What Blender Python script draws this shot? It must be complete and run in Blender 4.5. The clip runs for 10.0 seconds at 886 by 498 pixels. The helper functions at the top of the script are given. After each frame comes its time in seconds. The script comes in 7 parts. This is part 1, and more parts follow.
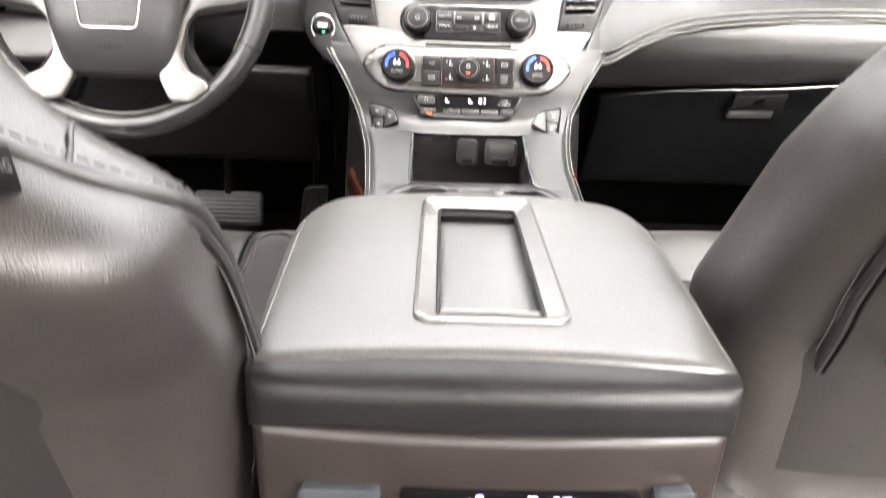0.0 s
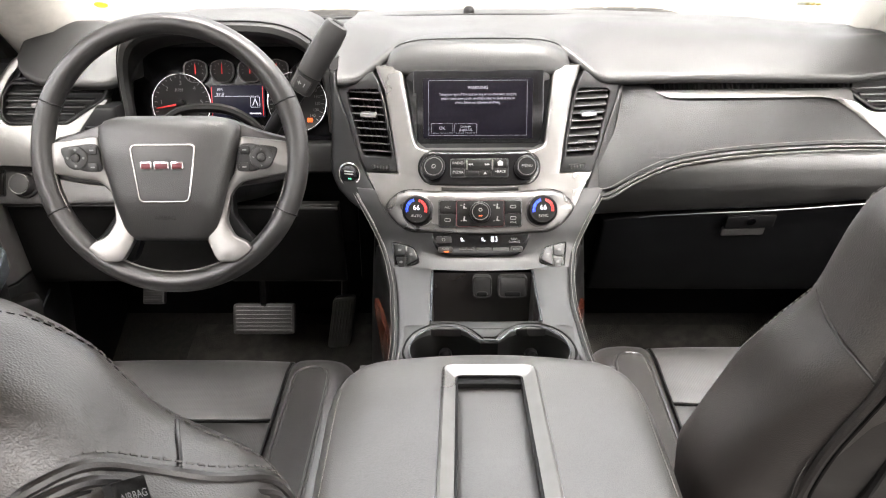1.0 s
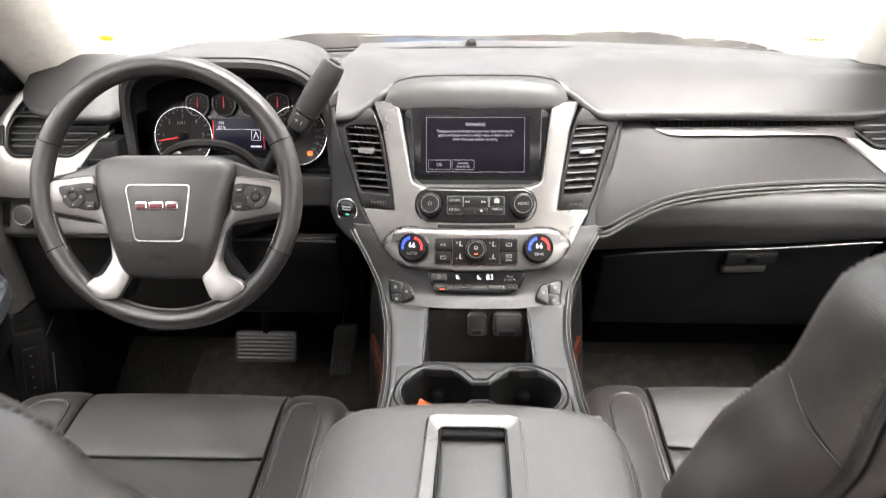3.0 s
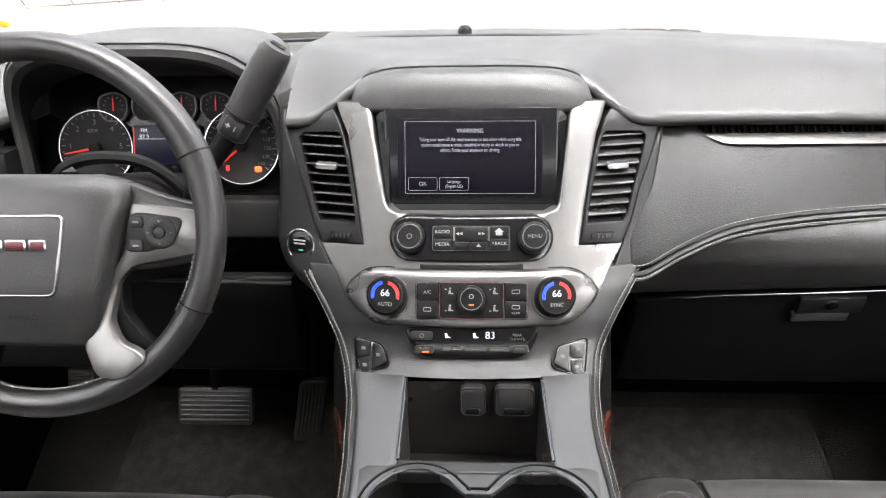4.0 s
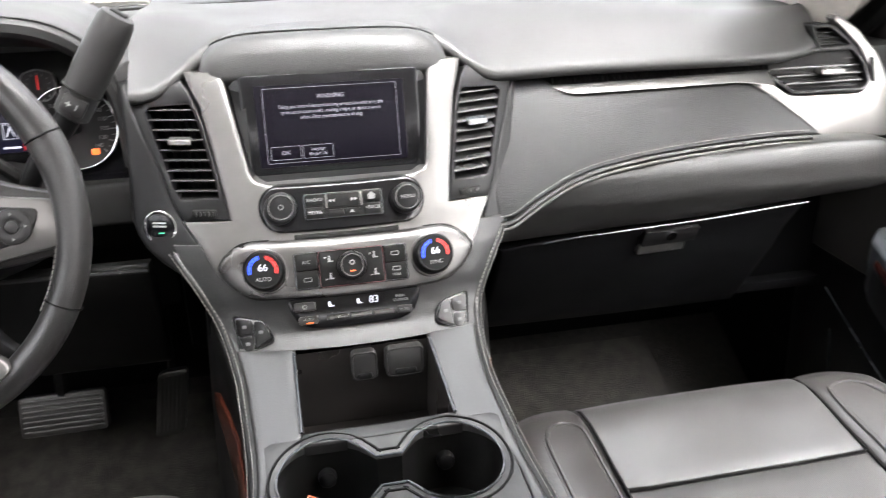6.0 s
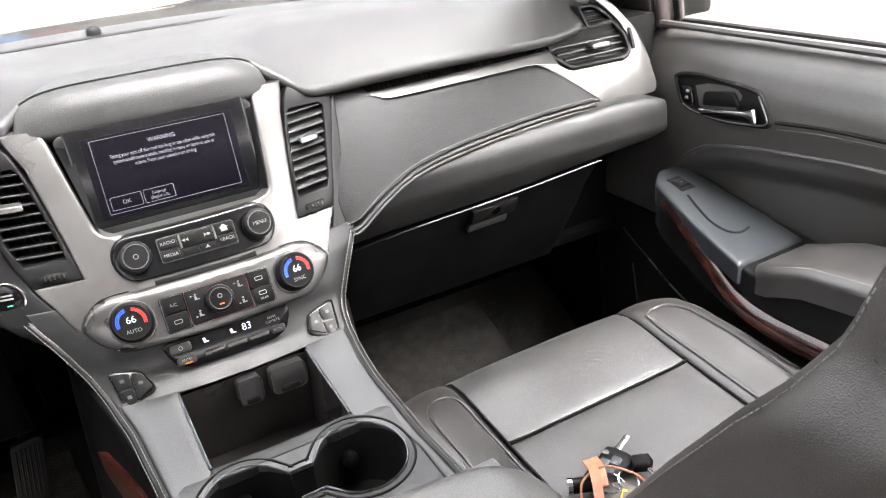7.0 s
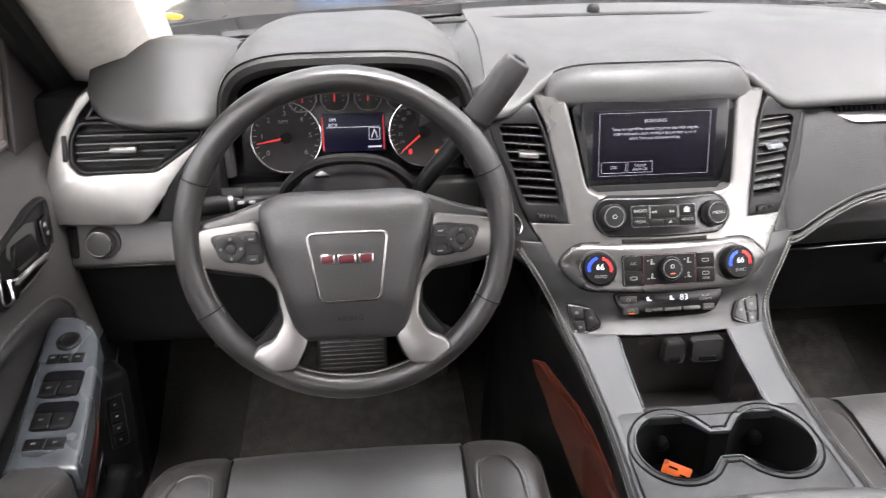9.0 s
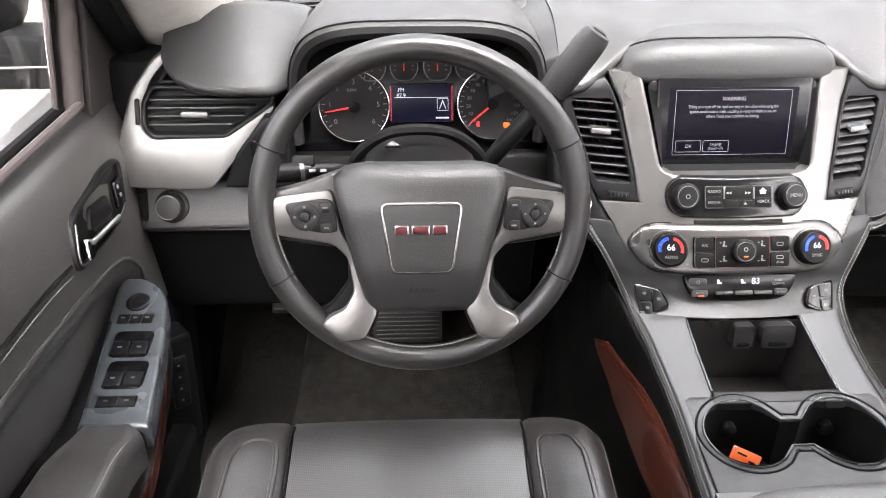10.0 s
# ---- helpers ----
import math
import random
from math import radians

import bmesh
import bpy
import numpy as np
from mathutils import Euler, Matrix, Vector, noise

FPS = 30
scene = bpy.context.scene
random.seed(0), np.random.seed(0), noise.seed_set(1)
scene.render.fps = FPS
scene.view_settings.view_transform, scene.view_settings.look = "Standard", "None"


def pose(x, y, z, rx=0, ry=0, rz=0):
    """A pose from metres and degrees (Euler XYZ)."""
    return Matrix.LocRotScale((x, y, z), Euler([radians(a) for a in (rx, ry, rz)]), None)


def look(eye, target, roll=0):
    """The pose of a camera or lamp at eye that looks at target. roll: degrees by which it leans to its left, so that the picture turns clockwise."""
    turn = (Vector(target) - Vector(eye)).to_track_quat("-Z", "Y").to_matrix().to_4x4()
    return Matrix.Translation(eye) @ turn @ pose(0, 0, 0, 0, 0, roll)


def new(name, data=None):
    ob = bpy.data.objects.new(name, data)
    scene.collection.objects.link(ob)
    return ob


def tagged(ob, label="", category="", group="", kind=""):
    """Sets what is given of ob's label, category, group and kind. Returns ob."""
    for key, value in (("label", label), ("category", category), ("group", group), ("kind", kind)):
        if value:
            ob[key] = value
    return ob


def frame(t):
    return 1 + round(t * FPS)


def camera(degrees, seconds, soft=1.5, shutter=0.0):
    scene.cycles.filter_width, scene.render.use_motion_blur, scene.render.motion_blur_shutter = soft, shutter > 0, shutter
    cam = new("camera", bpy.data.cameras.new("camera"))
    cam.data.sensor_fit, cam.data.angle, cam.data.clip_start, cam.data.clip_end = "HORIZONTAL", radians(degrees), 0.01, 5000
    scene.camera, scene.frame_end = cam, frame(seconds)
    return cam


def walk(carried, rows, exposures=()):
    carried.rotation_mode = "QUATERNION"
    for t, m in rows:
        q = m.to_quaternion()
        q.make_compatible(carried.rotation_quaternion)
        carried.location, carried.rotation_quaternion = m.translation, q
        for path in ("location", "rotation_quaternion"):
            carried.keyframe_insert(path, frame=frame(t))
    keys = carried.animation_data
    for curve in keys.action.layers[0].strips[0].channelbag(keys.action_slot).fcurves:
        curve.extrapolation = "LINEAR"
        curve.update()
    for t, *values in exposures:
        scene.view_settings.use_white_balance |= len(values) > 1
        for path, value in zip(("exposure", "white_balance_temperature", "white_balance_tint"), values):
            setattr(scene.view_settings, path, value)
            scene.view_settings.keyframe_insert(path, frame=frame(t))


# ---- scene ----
cam = camera(59.4, 10.0, soft=1.0, shutter=0.35)
PATH = [
    (0, (-0.037, -0.109, 0.857), (-0.018, 1.699, 0.003), 1.9),
    (0.5, (-0.031, -0.12, 0.954), (-0.046, 1.734, 0.205), 0.3),
    (1, (-0.031, -0.162, 1.022), (-0.074, 1.692, 0.273), -0.6),
    (1.5, (-0.023, -0.195, 1.054), (-0.079, 1.65, 0.282), -0.3),
    (2, (-0.01, -0.219, 1.072), (-0.076, 1.624, 0.297), -0.3),
    (2.5, (-0.001, -0.221, 1.074), (-0.072, 1.626, 0.31), -0.3),
    (3, (0.004, -0.144, 1.062), (-0.085, 1.717, 0.337), -0.6),
    (3.2, (0.007, -0.071, 1.054), (-0.097, 1.8, 0.355), -0.8),
    (4.3, (0.009, 0.203, 0.963), (-0.063, 2.077, 0.268), -0.7),
    (4.5, (0.01, 0.211, 0.952), (-0.048, 2.079, 0.242), -0.6),
    (5, (0.008, 0.218, 0.941), (-0.009, 2.076, 0.201), -0.3),
    (5.5, (-0.011, 0.201, 0.948), (0.068, 2.051, 0.192), -0.0),
    (6, (-0.063, 0.166, 0.982), (0.314, 1.97, 0.205), -1.2),
    (6.2, (-0.087, 0.153, 0.989), (0.429, 1.924, 0.217), -2.0),
    (7.3, (-0.154, 0.126, 1.054), (0.707, 1.707, 0.181), -6.1),
    (7.5, (-0.17, 0.106, 1.06), (0.67, 1.704, 0.2), -6.3),
    (8, (-0.26, 0.081, 1.13), (0.358, 1.782, 0.278), -4.8),
    (8.5, (-0.345, 0.08, 1.151), (-0.034, 1.851, 0.277), -2.3),
    (9, (-0.396, 0.087, 1.148), (-0.237, 1.846, 0.209), -0.3),
    (9.5, (-0.426, 0.092, 1.146), (-0.336, 1.831, 0.163), 0.3),
    (10, (-0.435, 0.097, 1.144), (-0.376, 1.829, 0.146), 0.1),
]
walk(cam, [(t, look(eye, target, roll)) for t, eye, target, roll in PATH], exposures=[(0.0, 4.70, 6750, 13), (0.3, 4.25, 6750, 13), (0.8, 3.91, 6750, 13), (3.2, 3.85, 6700, 13), (4.3, 3.49, 6400, 13), (4.9, 3.55, 6400, 13), (5.5, 3.71, 6450, 13), (6.2, 3.77, 6450, 13), (7.3, 3.81, 6500, 14), (8.2, 3.59, 6500, 14), (9.0, 3.63, 6450, 15), (10.0, 3.79, 6450, 15)])

# ---- light ----
world = bpy.data.worlds.new("sky")
scene.world = world
world.use_nodes = True
wn = world.node_tree.nodes
sky = wn.new("ShaderNodeTexSky")
sky.sky_type = "NISHITA"
sky.sun_disc = False
sky.sun_elevation, sky.sun_rotation = radians(59), radians(160)
sky.air_density, sky.dust_density, sky.ozone_density = 1.0, 10.0, 0.5
wn["Background"].inputs["Strength"].default_value = 0.15
grey = wn.new("ShaderNodeHueSaturation")
grey.inputs["Saturation"].default_value = 0.12
world.node_tree.links.new(sky.outputs["Color"], grey.inputs["Color"])
world.node_tree.links.new(grey.outputs["Color"], wn["Background"].inputs["Color"])
sun_data = bpy.data.lights.new("sun", "SUN")
sun_data.energy, sun_data.angle, sun_data.color = 1.05, radians(72), (1.0, 0.955, 0.895)
sun = new("sun", sun_data)
sun.matrix_world = look((4.4, -12, 18), (0, 0, 0))


# ---- materials ----
def mat(name, col, rough=0.5, metal=0.0, col2=None, scale=60.0, bump=0.0, bscale=400.0, dist=0.0006,
        grain="noise", coat=0.0, spec=0.5, emit=0.0, rvar=0.08, stretch=(1, 1, 1)):
    m = bpy.data.materials.new(name)
    m.use_nodes = True
    n, l = m.node_tree.nodes, m.node_tree.links
    b = n["Principled BSDF"]
    co = n.new("ShaderNodeTexCoord")
    mp = n.new("ShaderNodeMapping")
    mp.inputs["Scale"].default_value = stretch
    l.new(co.outputs["Object"], mp.inputs["Vector"])
    big = n.new("ShaderNodeTexNoise")
    big.inputs["Scale"].default_value, big.inputs["Detail"].default_value = scale, 5.0
    l.new(mp.outputs["Vector"], big.inputs["Vector"])
    c2 = col2 or tuple(c * 0.8 for c in col)
    ramp = n.new("ShaderNodeValToRGB")
    ramp.color_ramp.elements[0].position, ramp.color_ramp.elements[1].position = 0.35, 0.65
    ramp.color_ramp.elements[0].color, ramp.color_ramp.elements[1].color = (*c2, 1), (*col, 1)
    l.new(big.outputs["Fac"], ramp.inputs["Fac"])
    l.new(ramp.outputs["Color"], b.inputs["Base Color"])
    if grain == "perforated":
        dots = n.new("ShaderNodeTexVoronoi")
        dots.inputs["Randomness"].default_value = 0.0
        dots.inputs["Scale"].default_value = bscale
        l.new(mp.outputs["Vector"], dots.inputs["Vector"])
        hole = n.new("ShaderNodeMapRange")
        hole.inputs["From Min"].default_value, hole.inputs["From Max"].default_value = 0.22, 0.42
        hole.inputs["To Min"].default_value, hole.inputs["To Max"].default_value = 0.72, 1.0
        l.new(dots.outputs["Distance"], hole.inputs["Value"])
        mul = n.new("ShaderNodeMix")
        mul.data_type, mul.blend_type = "RGBA", "MULTIPLY"
        mul.inputs["Factor"].default_value = 1.0
        l.new(ramp.outputs["Color"], mul.inputs["A"])
        l.new(hole.outputs["Result"], mul.inputs["B"])
        l.new(mul.outputs["Result"], b.inputs["Base Color"])
        l.new(hole.outputs["Result"], b.inputs["Specular IOR Level"])
    # grain shading put into the base colour: cell edges darker than middles
    if grain == "leather":
        cells = n.new("ShaderNodeTexVoronoi")
        cells.inputs["Scale"].default_value = bscale
        l.new(mp.outputs["Vector"], cells.inputs["Vector"])
        pit_shade = n.new("ShaderNodeMapRange")
        pit_shade.inputs["From Min"].default_value, pit_shade.inputs["From Max"].default_value = 0.15, 0.75
        pit_shade.inputs["To Min"].default_value, pit_shade.inputs["To Max"].default_value = 1.18, 0.68
        l.new(cells.outputs["Distance"], pit_shade.inputs["Value"])
        mul = n.new("ShaderNodeMix")
        mul.data_type, mul.blend_type = "RGBA", "MULTIPLY"
        mul.inputs["Factor"].default_value = 1.0
        l.new(ramp.outputs["Color"], mul.inputs["A"])
        l.new(pit_shade.outputs["Result"], mul.inputs["B"])
        l.new(mul.outputs["Result"], b.inputs["Base Color"])
    wear = n.new("ShaderNodeTexNoise")
    wear.inputs["Scale"].default_value, wear.inputs["Detail"].default_value = 9.0, 4.0
    l.new(co.outputs["Object"], wear.inputs["Vector"])
    mr = n.new("ShaderNodeMapRange")
    mr.inputs["From Min"].default_value, mr.inputs["From Max"].default_value = 0.3, 0.7
    mr.inputs["To Min"].default_value, mr.inputs["To Max"].default_value = max(rough - rvar, 0.02), rough + rvar
    l.new(wear.outputs["Fac"], mr.inputs["Value"])
    l.new(mr.outputs["Result"], b.inputs["Roughness"])
    b.inputs["Metallic"].default_value = metal
    b.inputs["Specular IOR Level"].default_value = spec
    b.inputs["Coat Weight"].default_value = coat
    b.inputs["Coat Roughness"].default_value = 0.08
    if bump:
        if grain == "leather":
            t = n.new("ShaderNodeTexVoronoi")
            t.feature = "SMOOTH_F1"
            out = t.outputs["Distance"]
        elif grain == "perforated":
            t = n.new("ShaderNodeTexVoronoi")
            t.inputs["Randomness"].default_value = 0.0
            out = t.outputs["Distance"]
        else:
            t = n.new("ShaderNodeTexNoise")
            out = t.outputs["Fac"]
        t.inputs["Scale"].default_value = bscale
        l.new(mp.outputs["Vector"], t.inputs["Vector"])
        bp = n.new("ShaderNodeBump")
        bp.inputs["Strength"].default_value, bp.inputs["Distance"].default_value = bump, dist
        l.new(out, bp.inputs["Height"])
        l.new(bp.outputs["Normal"], b.inputs["Normal"])
    if emit:
        b.inputs["Emission Color"].default_value = (*col, 1)
        b.inputs["Emission Strength"].default_value = emit
    return m


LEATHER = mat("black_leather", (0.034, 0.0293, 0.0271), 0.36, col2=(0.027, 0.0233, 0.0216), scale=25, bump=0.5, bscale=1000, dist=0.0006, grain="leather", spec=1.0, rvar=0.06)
PIPING = mat("seat_piping_leather", (0.020, 0.0178, 0.0167), 0.42, scale=25, bump=0.3, bscale=1000, grain="leather", spec=0.7)
BOLSTER = mat("glossy_black_leather", (0.027, 0.0253, 0.0245), 0.33, col2=(0.022, 0.0206, 0.020), scale=25, bump=0.45, bscale=700, dist=0.0005, grain="leather", spec=0.95, rvar=0.05)
ARMPAD = mat("door_armrest_leather", (0.024, 0.0228, 0.0222), 0.33, col2=(0.020, 0.019, 0.0185), scale=25, bump=0.4, bscale=800, dist=0.0005, grain="leather", spec=0.9, rvar=0.05)
RIMLEATHER = mat("rim_leather", (0.0160, 0.0151, 0.0148), 0.36, col2=(0.018, 0.017, 0.0166), scale=25, bump=0.25, bscale=800, grain="leather", spec=0.6)
HUBVINYL = mat("airbag_vinyl", (0.0235, 0.0225, 0.0219), 0.44, col2=(0.020, 0.0192, 0.0187), scale=18, bump=0.35, bscale=800, grain="leather", spec=0.7, rvar=0.05)
PADVINYL = mat("pad_vinyl", (0.0115, 0.0113, 0.011), 0.42, col2=(0.0097, 0.0095, 0.0093), scale=18, bump=0.4, bscale=800, grain="leather", spec=0.40, rvar=0.06)
FRAMING = mat("window_frame_plastic", (0.05, 0.041, 0.039), 0.5, scale=40)
SAIL = mat("sail_panel_plastic", (0.017, 0.0145, 0.014), 0.45, scale=40, bump=0.2, bscale=800)
PERF = mat("perforated_leather", (0.037, 0.0358, 0.0353), 0.35, col2=(0.031, 0.030, 0.0296), scale=25, bump=0.28, bscale=420, grain="perforated", spec=0.85, rvar=0.07, stretch=(1, 1, 0))
# paler copy of the dash plastic: light on the doors is in its base
LITDOORVINYL = mat("lit_door_vinyl", (0.040, 0.038, 0.0363), 0.33, col2=(0.034, 0.0323, 0.0309), scale=20, bump=0.4, bscale=760, grain="leather", spec=1.0, rvar=0.05)
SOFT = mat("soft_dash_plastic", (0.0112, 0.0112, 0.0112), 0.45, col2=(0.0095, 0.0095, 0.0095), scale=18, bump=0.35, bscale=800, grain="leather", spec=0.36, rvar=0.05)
DASHTOP = mat("dash_top_vinyl", (0.0190, 0.0190, 0.0188), 0.45, col2=(0.0165, 0.0165, 0.0163), scale=18, bump=0.38, bscale=850, grain="leather", spec=0.34, rvar=0.06)
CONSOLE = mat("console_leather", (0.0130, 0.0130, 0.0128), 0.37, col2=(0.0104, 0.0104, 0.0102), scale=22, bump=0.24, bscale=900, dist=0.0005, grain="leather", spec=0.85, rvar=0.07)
# darker copy of console_leather: the steeper face's dimmer sheen is in the colour
STACKSKIN = mat("shaded_stack_leather", (0.0105, 0.0105, 0.0105), 0.38, col2=(0.0085, 0.0085, 0.0085), scale=22, bump=0.32, bscale=900, dist=0.0005, grain="leather", spec=0.36, rvar=0.06)
# window light on the lid is put into this paler leather colour
LITLID = mat("lit_lid_leather", (0.080, 0.0775, 0.074), 0.36, col2=(0.072, 0.0698, 0.0666), scale=14, bump=0.3, bscale=800, grain="leather", spec=0.95, rvar=0.03)
PLASTIC = mat("black_plastic", (0.0046, 0.0046, 0.0048), 0.40, scale=30, bump=0.2, bscale=900, spec=0.14)
DARK = mat("matt_dark_plastic", (0.0042, 0.0041, 0.0040), 0.5, scale=30, bump=0.2, bscale=600, spec=0.12)
# deeper black than DARK, for the faces under and behind the dash
UNDERDASH = mat("under_dash_black", (0.0032, 0.0033, 0.0036), 0.5, scale=30, bump=0.2, bscale=600, spec=0.07)
COWL = mat("matt_cowl_plastic", (0.008, 0.008, 0.008), 1.0, scale=30, bump=0.3, bscale=500, spec=0.0)
PIANO = mat("gloss_black", (0.0025, 0.0025, 0.003), 0.2, scale=10, rvar=0.03, spec=0.3)
SLAT = mat("vent_slat_plastic", (0.011, 0.011, 0.011), 0.34, scale=40, spec=0.34)
PANELVINYL = mat("stitched_vinyl", (0.0072, 0.0072, 0.0072), 0.44, col2=(0.0062, 0.0062, 0.0062), scale=18, bump=0.5, bscale=760, grain="leather", spec=0.18, rvar=0.07)
REARPANEL = mat("brown_black_plastic", (0.018, 0.0135, 0.012), 0.4, scale=30, bump=0.2, bscale=700)
SILVER = mat("satin_silver", (0.100, 0.0978, 0.095), 0.33, metal=0.8, col2=(0.092, 0.090, 0.0875), scale=40, bump=0.06, bscale=1500)
HOUSING = mat("dark_satin_silver", (0.084, 0.082, 0.080), 0.28, metal=0.85, col2=(0.076, 0.0745, 0.0725), scale=40, bump=0.06, bscale=1500)
# next two are paler copies of satin_silver, brighter reflections put into the colour
ENDSILVER = mat("bright_satin_silver", (0.122, 0.119, 0.115), 0.34, metal=0.8, col2=(0.114, 0.111, 0.107), scale=40, bump=0.06, bscale=1500)
SPOKESILVER = mat("spoke_silver", (0.185, 0.178, 0.172), 0.36, metal=0.8, col2=(0.172, 0.166, 0.160), scale=40, bump=0.06, bscale=1500)
BADGE = mat("satin_chrome", (0.33, 0.32, 0.315), 0.2, metal=1.0, scale=40, rvar=0.03)
KEYGREY = mat("dark_grey_keys", (0.015, 0.0145, 0.0145), 0.42, scale=40, spec=0.35)
TRAYSILVER = mat("brushed_tray_silver", (0.25, 0.245, 0.237), 0.3, metal=0.85, col2=(0.23, 0.225, 0.218), scale=40, bump=0.06, bscale=1500)
CHROME = mat("chrome", (0.8, 0.8, 0.8), 0.1, metal=1.0, col2=(0.74, 0.74, 0.75), scale=30, rvar=0.04)
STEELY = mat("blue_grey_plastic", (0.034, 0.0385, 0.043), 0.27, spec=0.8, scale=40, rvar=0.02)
WOOD = mat("dark_red_wood", (0.064, 0.0165, 0.0095), 0.24, col2=(0.016, 0.0046, 0.003), scale=190, coat=1.0, stretch=(1, 1.0, 0.2), rvar=0.04)
# darker copy of the console wood: the doors' difference in light is in the colour
DOORWOOD = mat("darkened_door_wood", (0.040, 0.0105, 0.0075), 0.24, col2=(0.006, 0.002, 0.0016), scale=60, coat=0.8, stretch=(1, 0.14, 1), rvar=0.04)
# passenger-side copy of blue_grey_plastic, its weaker sky reflection put into the colour
DIMSTEELY = mat("shaded_blue_grey_plastic", (0.0165, 0.0190, 0.0212), 0.36, spec=0.6, scale=40, rvar=0.02)
CARPET = mat("dark_carpet", (0.024, 0.0215, 0.019), 0.95, col2=(0.012, 0.011, 0.010), scale=90, bump=1.0, bscale=500, dist=0.003)
RUBBER = mat("floor_mat_carpet", (0.047, 0.043, 0.038), 0.95, col2=(0.021, 0.0192, 0.017), scale=40, bump=1.0, bscale=420, dist=0.003)
PEDAL = mat("pedal_rubber", (0.026, 0.025, 0.024), 0.42, col2=(0.018, 0.017, 0.016), scale=60, bump=0.3, bscale=500, spec=0.6)
THREAD = mat("pale_thread", (0.19, 0.185, 0.172), 0.7, scale=300)
GREYTHREAD = mat("grey_thread", (0.10, 0.097, 0.094), 0.7, scale=300)
TRIMCLOTH = mat("pillar_cloth", (0.46, 0.44, 0.405), 0.85, col2=(0.41, 0.39, 0.36), scale=60, bump=0.5, bscale=700)
WHITE = mat("lit_white", (0.4, 0.41, 0.46), 0.5, emit=0.12)
PRINT = mat("white_print", (0.17, 0.17, 0.17), 0.5)
RED = mat("lit_red", (0.5, 0.02, 0.015), 0.5, emit=0.1)
BLUE = mat("lit_blue", (0.01, 0.05, 0.7), 0.5, emit=0.22)
AMBER = mat("lit_amber", (0.7, 0.1, 0.01), 0.5, emit=0.12)
SCREEN = mat("screen_glass", (0.0016, 0.0013, 0.0024), 0.35, emit=0.25, rvar=0.02, spec=0.07)
SCREENPRINT = mat("screen_print", (0.10, 0.10, 0.115), 0.5, emit=0.22)
FAINT = mat("faint_print", (0.075, 0.075, 0.078), 0.5)
LCD = mat("cluster_screen", (0.002, 0.002, 0.006), 0.35, emit=0.2, rvar=0.02, spec=0.2)
DIAL = mat("dial_face", (0.0150, 0.0138, 0.0142), 0.6, scale=50, spec=0.2)
REDPAINT = mat("red_emblem", (0.09, 0.007, 0.012), 0.35, scale=50)
ORANGE = mat("orange_tag", (0.62, 0.105, 0.014), 0.5, scale=60)
YELLOW = mat("yellow_sticker", (0.95, 0.5, 0.02), 0.5, scale=60)
CONCRETE = mat("pale_concrete", (0.066, 0.059, 0.0475), 0.9, col2=(0.055, 0.049, 0.039), scale=1.3, bump=0.3, bscale=30, dist=0.01)
CARPAINT = mat("black_car_paint", (0.006, 0.006, 0.007), 0.16, scale=20, bump=0.25, bscale=9, dist=0.004, rvar=0.04, spec=0.4)


def glass_mat(name, tint):
    m = bpy.data.materials.new(name)
    m.use_nodes = True
    b = m.node_tree.nodes["Principled BSDF"]
    b.inputs["Base Color"].default_value = (*tint, 1)
    b.inputs["Transmission Weight"].default_value = 1.0
    b.inputs["Roughness"].default_value = 0.0
    b.inputs["IOR"].default_value = 1.45
    return m


GLASS = glass_mat("window_glass", (0.95, 0.97, 0.96))


# ---- mesh tools ----
ORIGIN = {}


def part(name, bm, material, parent=None, label="", smooth=True, angle=40):
    bmesh.ops.recalc_face_normals(bm, faces=bm.faces)
    me = bpy.data.meshes.new(name)
    bm.to_mesh(me)
    bm.free()
    me.materials.append(material)
    if smooth:
        me.shade_smooth()
        me.set_sharp_from_angle(angle=radians(angle))
    ob = new(name, me)
    if parent:
        ob.parent = parent
        ob.matrix_parent_inverse = Matrix.Translation(-ORIGIN.get(parent.name, Vector((0, 0, 0))))
    if label:
        ob["label"] = label
    return ob


def thing(name, at, label, category, group="", kind=""):
    ob = new(name)
    ob.empty_display_size = 0.05
    ob.location = at
    ORIGIN[ob.name] = Vector(at)
    return tagged(ob, label, category, group, kind)


def curve(pts, n=8, closed=False):
    """A smooth line through a few points, n steps between two of them."""
    p = [Vector(q) for q in pts]
    k = len(p)
    out = []
    for i in range(k if closed else k - 1):
        a, b = p[i], p[(i + 1) % k]
        o = p[i - 1] if closed or i > 0 else a * 2 - b
        c = p[(i + 2) % k] if closed or i + 2 < k else b * 2 - a
        for j in range(n):
            t = j / n
            out.append(0.5 * (2 * a + (b - o) * t + (2 * o - 5 * a + 4 * b - c) * t * t + (3 * a - o - 3 * b + c) * t ** 3))
    if not closed:
        out.append(p[-1])
    return out


def lerp_rows(rows, v):
    for a, b in zip(rows, rows[1:]):
        if v <= b[0] + 1e-9:
            k = (v - a[0]) / (b[0] - a[0]) if b[0] > a[0] else 0.0
            k = min(max(k, 0), 1)
            return [a[i] + (b[i] - a[i]) * k for i in range(1, len(a))]
    return list(rows[-1][1:])


def table(*pairs):
    return lambda v: lerp_rows(sorted(pairs), v)[0]


def samples(a, b, r, n):
    r = min(r, (b - a) * 0.4)
    return [a, a + r * 0.13, a + r * 0.45] + [a + r + (b - a - 2 * r) * i / n for i in range(n + 1)] + [b - r * 0.45, b - r * 0.13, b]


